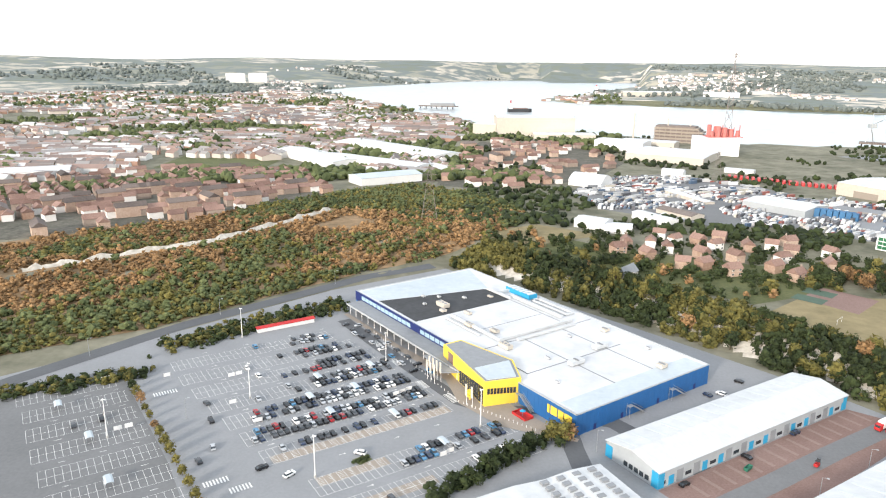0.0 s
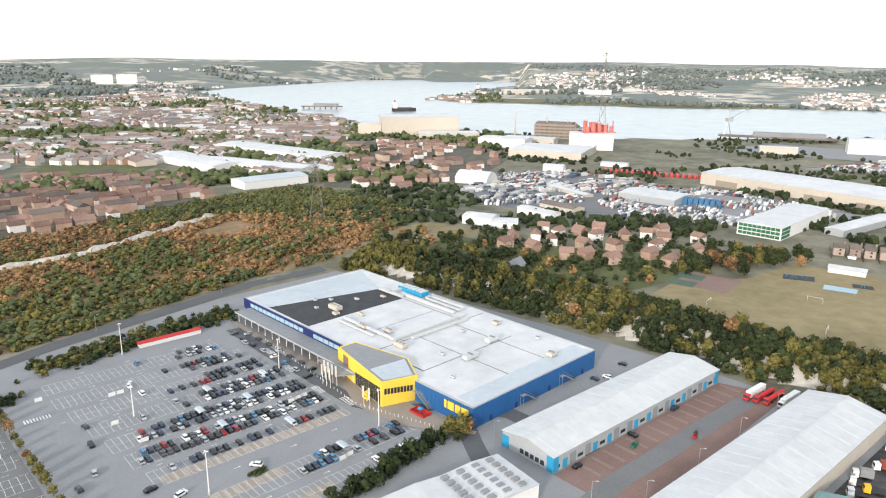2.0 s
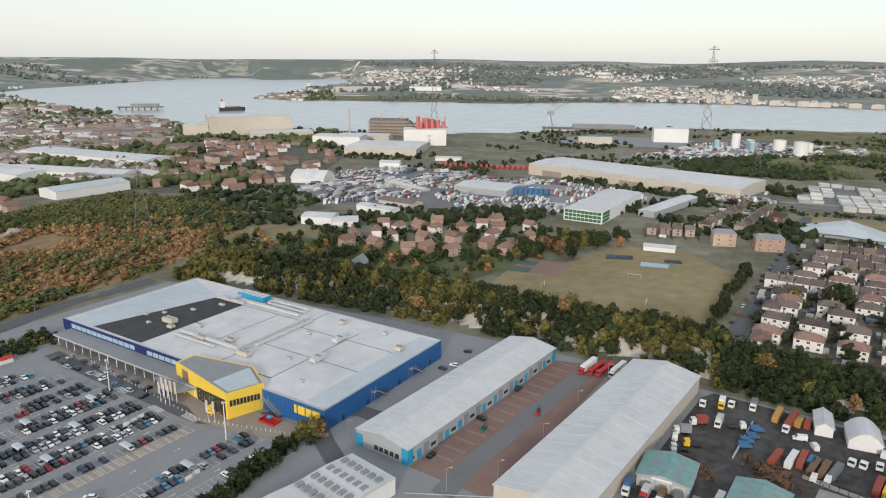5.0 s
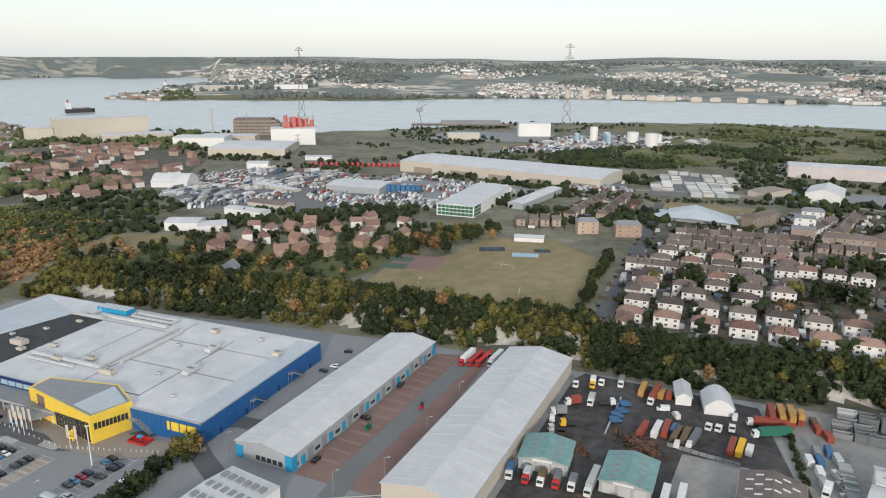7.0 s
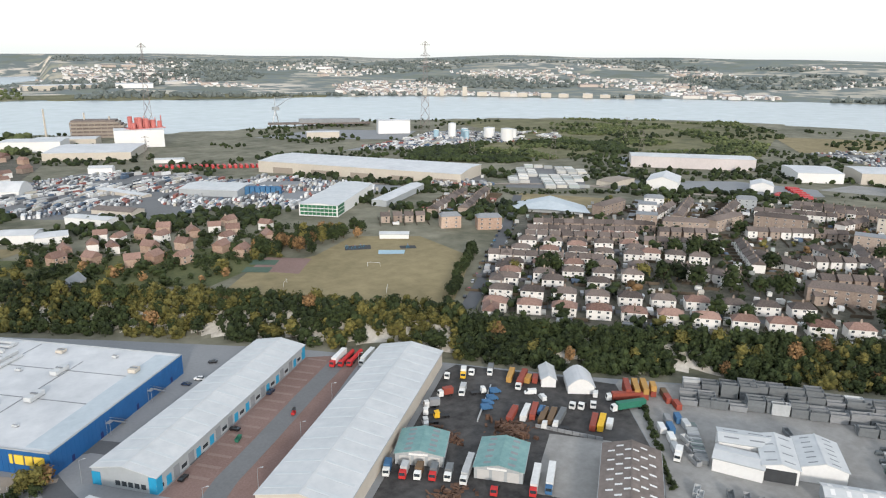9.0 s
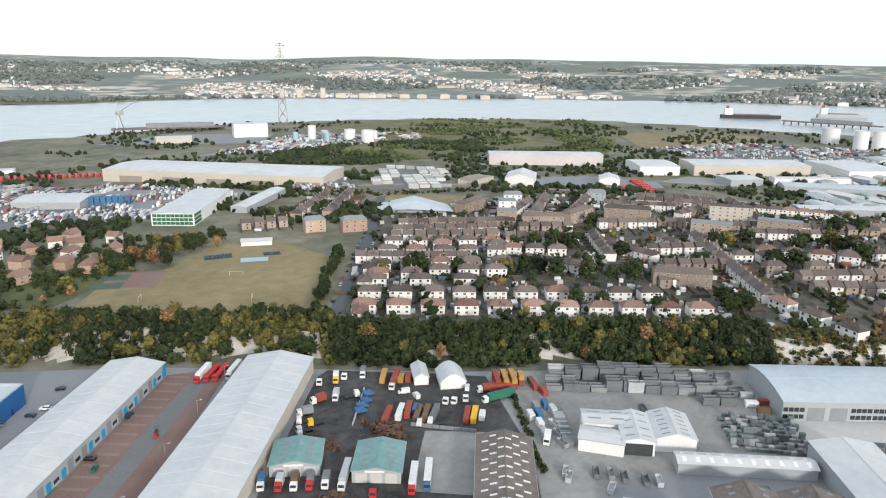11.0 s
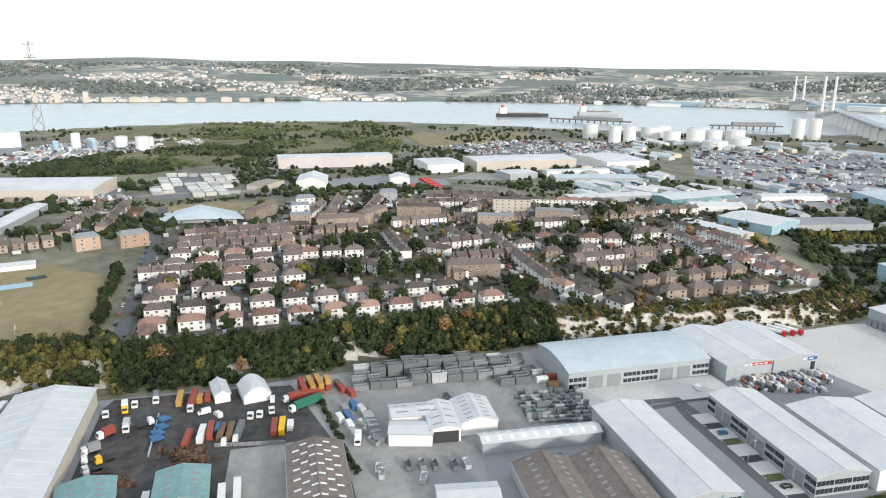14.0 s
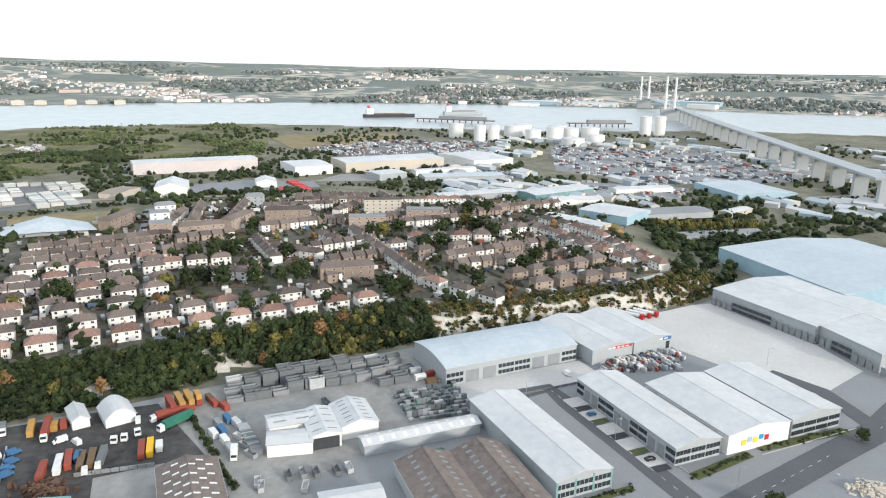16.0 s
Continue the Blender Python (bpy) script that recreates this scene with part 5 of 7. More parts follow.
# outside stairs on the near flank and by the front
def escape_stair(m):
    t = thing("escape_stair", "galvanised steel escape stair against the blue wall", "stairs", m, "escape stairs")
    for i in range(14):
        part("tread", Build().box(0.1, i * 0.45, 0.25 + i * 0.3, 1.5, i * 0.45 + 0.5, 0.31 + i * 0.3), M["steel"], t)
    for x in (0.05, 1.5):
        part("stringer", Build().add([(x, -0.2, 0), (x + 0.08, -0.2, 0), (x + 0.08, 6.4, 4.3), (x, 6.4, 4.3), (x, -0.2, 0.4), (x + 0.08, -0.2, 0.4), (x + 0.08, 6.4, 4.7), (x, 6.4, 4.7)],
                                     [(0, 1, 2, 3), (4, 7, 6, 5), (0, 4, 5, 1), (3, 2, 6, 7), (0, 3, 7, 4), (1, 5, 6, 2)]), M["steel"], t)
        part("handrail", Build().tube((x, -0.2, 1.2), (x, 6.4, 5.5), 0.05, 0.05, 6), M["steel"], t)
    part("landing", Build().box(0, 6.2, 4.3, 1.6, 8.6, 4.45), M["steel"], t)
    for x in (0.1, 1.5):
        part("post", Build().tube((x, 8.4, 0), (x, 8.4, 5.4), 0.07, 0.07, 6), M["steel"], t)
st = store.matrix_basis
escape_stair(st @ pose(-1.75, -34, 0)), escape_stair(st @ pose(-1.75, -58, 0)), escape_stair(st @ pose(21, 1.7, 0, 0, 0, -90))
for y in (-10, -24, -44, -66):
    part("flank_door", Build().box(-0.14, y, 0.1, -0.04, y + 1.2, 2.3), M["deepblue"], store)
# the store's sign, as four plain yellow shapes
for x0, w_ in ((12.9, 1.1), (9.1, 3.1), (5.9, 2.6), (1.9, 3.5)):
    part("sign_shape", Build().box(x0, 0.06, 3.5, x0 + w_, 0.34, 6.6), M["yellow"], store, "large plain yellow sign shape")
# pavement, bollards, red play pit
patch("pavement", [sv(*p) for p in ((2, -2), (60, -5), (100, -9), (150, -9), (150, -11.5), (60, -12), (42, -19), (20, -17), (2, -6), (-3, -2), (-2, 0))], 0.16, M["paving"], "tan paved apron in front of the store")
BOL = Build().tube((0, 0, 0), (0, 0, 0.9), 0.11, 0.09, 6).mesh("bollard", M["white"])
for i in range(54):
    f = i / 53
    p = Vector((0, 5.5)).lerp(Vector((42, 18.6)), f * 2.2) if f < 0.45 else Vector((42, 18.6)).lerp(Vector((120, 11)), (f - 0.45) / 0.55)
    o = new("bollard", BOL)
    o.matrix_basis = st @ pose(p.x, p.y, 0.16)
    tagged(o, "short white bollard on the tan pavement", "bollard", "bollards by the store")
t = thing("play_pit", "red sunken play area with low rail", "playground", st @ pose(21, 5.5, 0.16))
part("floor", Build().box(-3.5, -2, 0, 3.5, 2, 0.12), M["red"], t)
for q in ((-3.6, -2.1, 3.6, -2), (-3.6, 2, 3.6, 2.1), (-3.6, -2, -3.5, 2), (3.5, -2, 3.6, 2)):
    part("rail", Build().box(q[0], q[1], 0, q[2], q[3], 0.9), M["red"], t)
part("parasol", Build().tube((0, 0, 0.1), (0, 0, 2.2), 0.05, 0.05, 6).tube((0, 0, 2.0), (0, 0, 2.6), 1.2, 0.1, 8), M["skyblue"], t)
def flagpole(x, y):
    t = thing("flagpole", "white flagpole with a hanging pale banner", "flagpole", st @ pose(x, y, 0.16), "flagpoles by the entrance")
    part("pole", Build().tube((0, 0, 0), (0, 0, 8.5), 0.1, 0.06, 8), M["white"], t)
    part("banner", Build().box(0.1, -0.02, 3.5, 1.1, 0.02, 8.2), M["cream"], t)
for i in range(7):
    flagpole(60 + (i % 4) * 2.6, 14.5 + (i // 4) * 3)
for x, y in ((36, 17), (39, 17.4)):
    flagpole(x, y)
# lorry parked at the far end, cars by the canopy and behind
for i in range(16):
    car(st @ pose(70 + i * 4.4, 13.2 + (i % 2) * 5 + rng.normal(0, 0.3), 0.05, 0, 0, rng.choice([0, 90, 180])), where="stopped near the store canopy")
for i in range(10):
    car(st @ pose(-6 - rng.uniform(0, 16), -62 - i * 2.6, 0.05, 0, 0, rng.normal(0, 6)), where="parked behind the store")
b = Build()
tr = thing("trading_stall", "low red-roofed trolley kiosk at car park end", "kiosk", abpose(104, 306))
part("wall", Build().box(-14, -1.6, 0, 14, 1.6, 2.0), M["white"], tr)
part("roof", roof_mesh(28, 3.2, 2.1, 2.8, 0), M["red"], tr)

# glazed-roof workshop at the corner
gw = thing("workshop", "pale low-pitched workshop with rows of dark rooflights", "workshop", lay((45.0, 166.5), (58.0, 172.6))[0])
part("wall", Build().box(-34, 0, 0, 13.8, 19, 5.6), M["white"], gw)
part("roof", Build().sweep_y([(-34, 5.6), (13.8, 5.6), (13.8, 5.75), (3.4, 6.5), (-7, 5.8), (-17, 6.5), (-34, 5.8)], -0.3, 19.3), M["steel_roof"], gw)
for i in range(4):
    for j in range(6):
        part("rooflight", Build().box(-9 + i * 5.6, 1.2 + j * 3, 6.0, -6.6 + i * 5.6, 2.8 + j * 3, 6.75), M["grey_roof"], gw)
# ---- middle distance ----
def shed(label, p0, p1, depth, eave, ridge, wall, roof, curved=False, name="warehouse"):
    x, y = p0
    return gable(name, label, p0, p1, depth, eave, ridge, M[wall], M[roof], base=land(*p0), curved=curved, trim=False)


big, lnb = shed("very long cream distribution warehouse with white roof", (385, 676), (485.5, 470), 70, 12, 14, "cream", "white_roof")
for i in range(5):
    part("dock_panel", Build().box(18 + i * 46, -0.12, 0, 42 + i * 46, -0.02, 6.5), M["paving"], big)
gr, lng = shed("office shed with green glass front", (299.4, 415.5), (377, 471), 30, 8.5, 9.6, "white", "steel_roof")
for j in range(3):
    for i in range(9):
        part("green_pane", Build().box(-0.16, 1 + i * 3.15, 0.8 + j * 2.7, -0.02, 3.8 + i * 3.15, 2.9 + j * 2.7), M["green"], gr)
for j in range(3):
    for i in range(5):
        part("green_pane", Build().box(0.6 + i * 3.1, -0.16, 0.8 + j * 2.7, 3.3 + i * 3.1, -0.02, 2.9 + j * 2.7), M["green"], gr)
for label, p0, p1, d, e, r, w, ro, cv in (
        ("open white-roofed canopy building", (349.8, 419.8), (423.9, 456), 13, 4.5, 5.5, "greywall", "white_roof", False),
        ("white portal-frame barn with doors", (96, 495), (115, 482), 17, 5.6, 7, "white", "white_roof", False),
        ("low white gabled store beside a barn", (114, 477), (132, 472), 16, 4.4, 5.4, "white", "white_roof", False),
        ("long low white office shed with doors", (146, 526), (164, 495), 11, 5, 5.8, "white", "steel_roof", False),
        ("white steel warehouse with ribbed walls", (254, 582), (286, 540), 38, 6.2, 8, "greywall", "steel_roof", False),
        ("low cream office range in vehicle yard", (210, 650), (228, 594), 9, 3.7, 4.4, "cream", "steel_roof", False),
        ("low brown-roofed workshops in vehicle yard", (172, 551), (190, 521), 15, 3.2, 5, "cream", "brown_roof", False),
        ("small white hall at the yard end", (246, 782), (266, 769), 13, 6, 8, "white", "steel_roof", False),
        ("rounded white fabric store", (128, 702), (156, 680), 26, 5, 12, "white", "white_roof", True),
        ("long pale warehouse by the marsh", (728, 429), (806, 316), 34, 12.5, 13.6, "pinkwall", "white_roof", False),
        ("pale logistics warehouse with loading doors", (764, 256), (791, 220), 55, 10, 11.2, "white", "white_roof", False),
        ("pale logistics warehouse with loading doors", (801, 207), (876, 100), 52, 11.4, 12.6, "cream", "white_roof", False),
        ("pale logistics warehouse with loading doors", (875, 62), (915, 14), 84, 9.5, 11, "white", "white_roof", False),
        ("grey flat-roofed depot office", (749, 156), (774, 130), 30, 6.6, 7.2, "greywall", "steel_roof", False),
        ("low pale workshop terrace", (796, 123), (843, 57), 13, 6, 6.6, "white", "steel_roof", False),
        ("low pale workshop terrace", (742, 105), (777, 20), 27, 6.4, 7.4, "greywall", "cool_roof", False),
        ("white ridge-roofed salt barn", (603, 305), (640, 321), 28, 8.6, 13, "white", "white_roof", False),
        ("small white ridge-roofed barn", (676, 246), (698, 256), 20, 6, 9, "white", "white_roof", False),
        ("long workshop with olive sheet roof", (581, 378), (581, 359), 38, 4.6, 5.6, "cream", "paving", False),
        ("low pale factory shed beside the railway", (615, 73), (658, 4), 18, 4.8, 5.8, "greywall", "steel_roof", False),
        ("teal-walled factory shed with white roof", (640, -12), (692, -69), 27, 5.6, 6.8, "teal", "steel_roof", False),
        ("pale blue ribbed factory shed", (568, -46), (543, -81), 40, 6.2, 7.6, "paleblue", "steel_roof", False),
        ("long low cream shed with white roof", (551, -17), (516, -58), 15, 3.6, 4.6, "cream", "white_roof", False),
        ("white saw-tooth factory shed", (621, -28), (635, -73), 17, 4.8, 6, "white", "white_roof", False),
        ("wide grey-roofed works hall", (565, -85), (597, -159), 24, 4.6, 5.6, "greywall", "grey_roof", False),
        ("large pale blue warehouse with sheet roof", (782, -185), (711, -211), 68, 6.4, 8, "paleblue", "cool_roof", False),
        ("low white trading sheds", (716, -94), (744, -155), 16, 4.2, 5.2, "white", "steel_roof", False),
        ("low pale works office", (625, -181), (651, -207), 12, 4.4, 5.4, "cream", "steel_roof", False),
        ("grey low shed behind a tree row", (527, -118), (555, -186), 12, 3.4, 4.6, "greywall", "grey_roof", False),
        ("very large unit with grey roof and blue walls", (475.7, -133), (381.6, -174.4), 112, 9.5, 13, "paleblue", "cool_roof", False),
        ("low white far industrial shed", (-216, 918), (-125, 803), 40, 8, 10, "white", "white_roof", False),
        ("low blue-roofed industrial shed", (-78, 676), (-20, 712), 30, 7, 9, "white", "cool_roof", False),
        ("long white far industrial shed", (-150, 860), (-30, 770), 34, 8, 10, "white", "white_roof", False),
        ("long white far industrial shed", (-150, 1010), (-8, 860), 45, 9, 11, "white", "steel_roof", False),
        ("white flat-roofed supermarket shed", (-450, 700), (-388, 727), 40, 8, 9, "white", "white_roof", False),
        ("tall cream mill building", (90, 1171), (220, 1173), 60, 31, 33, "cream", "steel_roof", False),
        ("cream annex of the mill", (52, 1204), (89, 1181), 50, 18, 19, "cream", "steel_roof", False),
        ("low cream range before the mill", (146, 1128), (244, 1122), 42, 8.7, 9.6, "cream", "white_roof", False),
        ("white process block at the works", (343, 971), (401, 949), 37, 23, 24, "white", "white_roof", False),
        ("broad flat white works shed", (238, 911), (320, 857), 88, 9, 10, "cream", "white_roof", False),
        ("white riverside works range", (220, 1020), (280, 982), 40, 13, 14, "white", "white_roof", False),
        ("low white works range beside pipework", (268, 1060), (336, 1020), 34, 9, 10, "cream", "steel_roof", False),
        ("white windowless power plant block", (722, 884), (766, 857), 24, 21, 22, "white", "white_roof", False),
        ("low cream switch house at the power plant", (600, 905), (642, 880), 18, 9, 10, "cream", "white_roof", False),
        ("long pale depot shed", (328, 811), (355, 794), 15, 4, 5, "white", "steel_roof", False),
        ("pale warehouse on the far shore", (2350, 60), (2345, -40), 60, 12, 14, "white", "cool_roof", False),
        ("pale warehouse on the far shore", (2420, 20), (2400, -110), 70, 12, 14, "paleblue", "white_roof", False),
        ("pale warehouse on the far shore", (2420, -150), (2390, -290), 70, 12, 14, "white", "cool_roof", False),
        ("pale warehouse on the far shore", (2560, -440), (2480, -640), 80, 14, 16, "paleblue", "cool_roof", False),
        ("pale warehouse on the far shore", (2420, -520), (2380, -600), 60, 12, 14, "white", "white_roof", False),
        ("pale terminal shed on the far shore", (640, 2540), (860, 2520), 70, 16, 18, "cream", "white_roof", False),
        ("pale terminal shed on the far shore", (900, 2480), (1010, 2440), 60, 14, 16, "white", "white_roof", False)):
    shed(label, p0, p1, d, e, r, w, ro, cv)
# zinc pavilion with a raised middle
t = thing("pavilion", "low grey zinc-roofed pavilion with raised middle", "school hall", lay((408, 345), (441, 292), 7.6)[0])
part("wall", Build().prism([(2, 3), (58, 3), (54, 24), (8, 24)], -0.5, 3), M["greywall"], t)
part("roof", Build().add([(-2, 0, 2.6), (31, -3, 4.2), (64, 0, 2.6), (58, 26, 3), (31, 26, 9.5), (4, 26, 3), (31, 12, 9)], [(0, 1, 6), (1, 2, 6), (2, 3, 6), (3, 4, 6), (4, 5, 6), (5, 0, 6)]), M["cool_roof"], t)
# framed works building of open decks
t = thing("process_building", "brown framed works building with open storeys", "industrial plant", lay((337, 1127), (402, 1092))[0])
for k in range(5):
    part("storey", Build().box(0, 0, k * 5.2 - 0.5, 74 - 8 * (k > 3), 34, k * 5.2 + 2.2), M["paving"], t)
    part("core", Build().box(1.5, 1.5, k * 5.2 + 2.2, 70 - 8 * (k > 3), 32, k * 5.2 + 4.7), M["brown_roof"], t)
for i in range(9):
    part("column", Build().box(i * 8.4, -0.3, 0, i * 8.4 + 0.9, 0.7, 23.2), M["paving"], t)
for x, h_ in ((-36, 34), (18, 36), (52, 30)):
    part("chimney_stack", Build().tube((x, 16, -0.5), (x, 16, h_ + (8 if x < 0 else 0)), 1.5, 1.1, 8), M["cream"], t)
# red works stacks
t = thing("process_tower", "cluster of bright red process vessels and pipes", "industrial plant", pose(388, 972, 24))
for i in range(9):
    x, y = (i % 5) * 9 - 18, (i // 5) * 10
    part("vessel", Build().tube((x, y, 0), (x, y, 8 + (i * 7) % 9), 3.2, 3.0, 10), M["faded_red"], t)
part("platform", Build().box(-24, -5, -0.3, 24, 16, 0.6), M["faded_red"], t)
for i in range(6):
    part("pipe_rack", Build().tube((-22 + i * 8, -5, 3), (-14 + i * 8, 14, 9 + (i % 3) * 3), 0.7, 0.7, 6), M["faded_red"], t)


def flats(x, y, ang, w, d, storeys, wall, roof, label):
    h = storeys * 2.8
    t = thing("apartment_block", label, "apartment block", pose(x, y, land(x, y), 0, 0, ang))
    part("wall", Build().box(-w / 2, -d / 2, -1, w / 2, d / 2, h), M[wall], t)
    part("roof", Build().box(-w / 2 - 0.2, -d / 2 - 0.2, h, w / 2 + 0.2, d / 2 + 0.2, h + 0.4) if storeys > 3 else roof_mesh(w, d, h + 0.1, h + 2.4, 2.5), M[roof], t)
    n = int(w / 5)
    for s in range(storeys):
        for i in range(n):
            part("window", WIN, None, t, m=pose(-w / 2 + (i + 0.5) * w / n, -d / 2, 0.9 + s * 2.8))
    return t


def facing(x, y):
    return math.degrees(math.atan2(y, x)) - 90


for x, y, a, w, d, s, wl, ro in ((436, 241, 0, 14, 10, 4, "brick", "grey_roof"), (447, 218, 8, 30, 9, 3, "brick", "tile"), (484, 110, 0, 26, 10, 4, "brick", "grey_roof"), (518, 73, 0, 28, 10, 4, "brick", "grey_roof"),
                                (553, 113, 5, 30, 10, 4, "cream", "tile"), (462, 288, 60, 34, 9, 3, "brick", "tile"), (478, 205, 60, 32, 9, 3, "brick", "tile"), (368, 96, 10, 30, 10, 3, "brick", "tile"),
                                (340, 339, 12, 14, 10, 3, "orange_brick", "grey_roof"), (357, 318, 12, 17, 10, 3, "orange_brick", "grey_roof"), (468, 259, 4, 13, 12, 4, "white", "grey_roof"), (510, 277, 4, 15, 11, 3, "white", "grey_roof"), (566, 226, 4, 15, 12, 3, "greywall", "grey_roof"), (510, 178, 0, 34, 10, 3, "brick", "tile")):
    flats(x, y, facing(x, y) + a, w, d, s, wl, ro, f"{'white' if wl == 'white' else 'pale' if wl == 'cream' else 'brown brick'} block of flats with {s} storeys")
for i in range(11):
    x, y = 1496 + 38 * i, 1606 - 48 * i + 12 * (i % 2)
    h = (26, 24, 28, 13, 14, 12, 12, 11, 13, 10, 10)[i]
    t = thing("tower_block", "far white waterfront tower block", "apartment block", pose(x * 1.02, y * 1.02, 0, 0, 0, facing(x, y)), "waterfront blocks")
    part("wall", Build().box(-7 if i < 3 else -15, -8, -4, 7 if i < 3 else 15, 8, h), M["cream"], t)
    part("roof", Build().box(-8, -6, h, 8, 6, h + 2), M["greywall"], t)
for i, (x, y) in enumerate(((-940, 3210), (-905, 3218), (-846, 3237), (-815, 3245))):
    t = thing("tower_block", "far white town tower block", "apartment block", pose(x, y, land(x, y), 0, 0, facing(x, y)), "town blocks")
    part("wall", Build().box(-24, -9, -4, 24, 9, 38), M["white"], t)
    part("roof", Build().box(-10, -6, 38, 10, 6, 41), M["greywall"], t)
# river-side tanks
def tank(x, y, r, h):
    t = thing("storage_tank", "white cylindrical storage tank with shallow cone top", "tank", pose(x, y, land(x, y)), "storage tanks")
    part("shell", Build().tube((0, 0, -1), (0, 0, h), r, r, 24), M["white"], t)
    part("roof", Build().tube((0, 0, h), (0, 0, h + r * 0.15), r * 1.01, 0.5, 24), M["white_roof"], t)


for x, y, r, h in ((1258, 123, 13, 24), (1200, 77, 10, 27), (1210, 54, 10, 27), (1269, 22, 16, 22), (1284, 4, 15, 24), (1240, -13, 14, 19), (1256, -51, 15, 23), (1305, -81, 17, 18), (1301, -116, 16, 20),
                   (1180, -78, 19, 12), (1230, -119, 16, 14), (1330, -60, 16, 20), (804, 684, 9.5, 19), (818, 732, 8.5, 16), (842, 706, 7, 14), (780, 775, 6, 22), (1412, -230, 11, 35), (1418, -258, 11, 36)):
    tank(x, y, r, h)


for x, y, r, h in ((786, 753, 5, 15), (778, 742, 4, 13), (795, 765, 4, 14), (760, 790, 4, 12)):
    t = thing("storage_tank", "small pale blue steel process tank", "tank", pose(x, y, land(x, y)), "process tanks")
    part("shell", Build().tube((0, 0, -1), (0, 0, h), r, r, 16), M["paleblue"], t)
    part("roof", Build().tube((0, 0, h), (0, 0, h + r * 0.2), r * 1.01, 0.4, 16), M["white"], t)


def pylon(x, y, h, w, label="tall lattice electricity pylon", arms=3):
    t = thing("pylon", label, "pylon", pose(x, y, land(x, y), 0, 0, facing(x, y)), "pylons")
    n = 9
    lv = [(h * (1 - (1 - i / n) ** 1.35), w / 2 * (1 - 0.9 * (1 - (1 - i / n) ** 1.5))) for i in range(n + 1)]
    rr = max(0.10, w * 0.0105, h * 0.0026)
    br = Build()
    for sx, sy in ((-1, -1), (1, -1), (1, 1), (-1, 1)):
        legs = Build()
        for (z0, a), (z1, b_) in zip(lv, lv[1:]):
            legs.tube((sx * a, sy * a, z0), (sx * b_, sy * b_, z1), rr, rr, 4)
            br.tube((sx * a, sy * a, z0), (-sy * b_, sx * b_, z1), rr * 0.6, rr * 0.6, 3)
            br.tube((-sy * a, sx * a, z0), (sx * b_, sy * b_, z1), rr * 0.6, rr * 0.6, 3)
        part("leg", legs, M["pylon"], t)
    part("lattice_bracing", br, M["pylon"], t)
    for k in range(arms):
        z = h * (0.72 + 0.12 * k)
        part("cross_arm", Build().tube((-w * 0.45, 0, z), (w * 0.45, 0, z), rr, rr, 4).tube((-w * 0.45, 0, z), (0, 0, z + h * 0.035), rr * 0.7, rr * 0.7, 4).tube((w * 0.45, 0, z), (0, 0, z + h * 0.035), rr * 0.7, rr * 0.7, 4), M["pylon"], t)


pylon(825, 885, 145, 17, "very tall red-grey river crossing pylon"), pylon(405, 1006, 136, 13, "very tall pale river crossing pylon")
pylon(-9, 510, 41, 12, "steel lattice pylon standing in the scrub")
for x, y in ((700, 520), (770, 440), (930, 560), (640, 600), (300, 760), (880, -60)):
    pylon(x, y, 38, 9, "far steel lattice pylon")
# cable-stayed bridge
B0, B1, B2_ = Vector((1900, -383, 29)), Vector((1435, -359, 28)), Vector((700, -341, 27))
t = thing("bridge", "long concrete cable-stayed bridge with four white masts", "bridge", pose(0, 0, 0))
def deck(p, q, w=22):
    d = (q - p)
    n = Vector((-d.y, d.x, 0)).normalized() * w / 2
    up = Vector((0, 0, 2.4))
    part("deck", Build().add([p + n, q + n, q - n, p - n, p + n + up, q + n + up, q - n + up, p - n + up],
                             [(0, 1, 2, 3), (7, 6, 5, 4), (0, 4, 5, 1), (1, 5, 6, 2), (2, 6, 7, 3), (3, 7, 4, 0)]), M["greywall"], t)
deck(B0, B1), deck(B1, B2_), deck(Vector((2560, -405, 29)), B0)
for i in range(22):
    f = i / 21
    p = B0.lerp(B1, f * 2.6) if f < 0.385 else B1.lerp(B2_, (f - 0.385) / 0.615)
    part("pier", Build().box(p.x - 3, p.y - 7, -4, p.x + 3, p.y + 7, p.z), M["greywall"], t)
for mx, my in ((1848, -345), (1842, -366), (2392, -366), (2400, -392)):
    part("mast", Build().tube((mx, my, -3), (mx, my, 106 if mx < 2000 else 101), 4, 2.4, 8), M["white"], t)
    for k in range(4):
        for s in (-1, 1):
            e = Vector((mx, my, 31)) + (B1 - B0).normalized() * s * (22 + 32 * k)
            part("stay_cable", Build().tube((mx, my, 98 - k * 10), (e.x, e.y, 31), 0.25, 0.25, 3), M["white"], t)
for mx, my in ((1845, -356), (2396, -379)):
    part("pier", Build().box(mx - 8, my - 22, -4, mx + 8, my + 22, 27), M["greywall"], t)
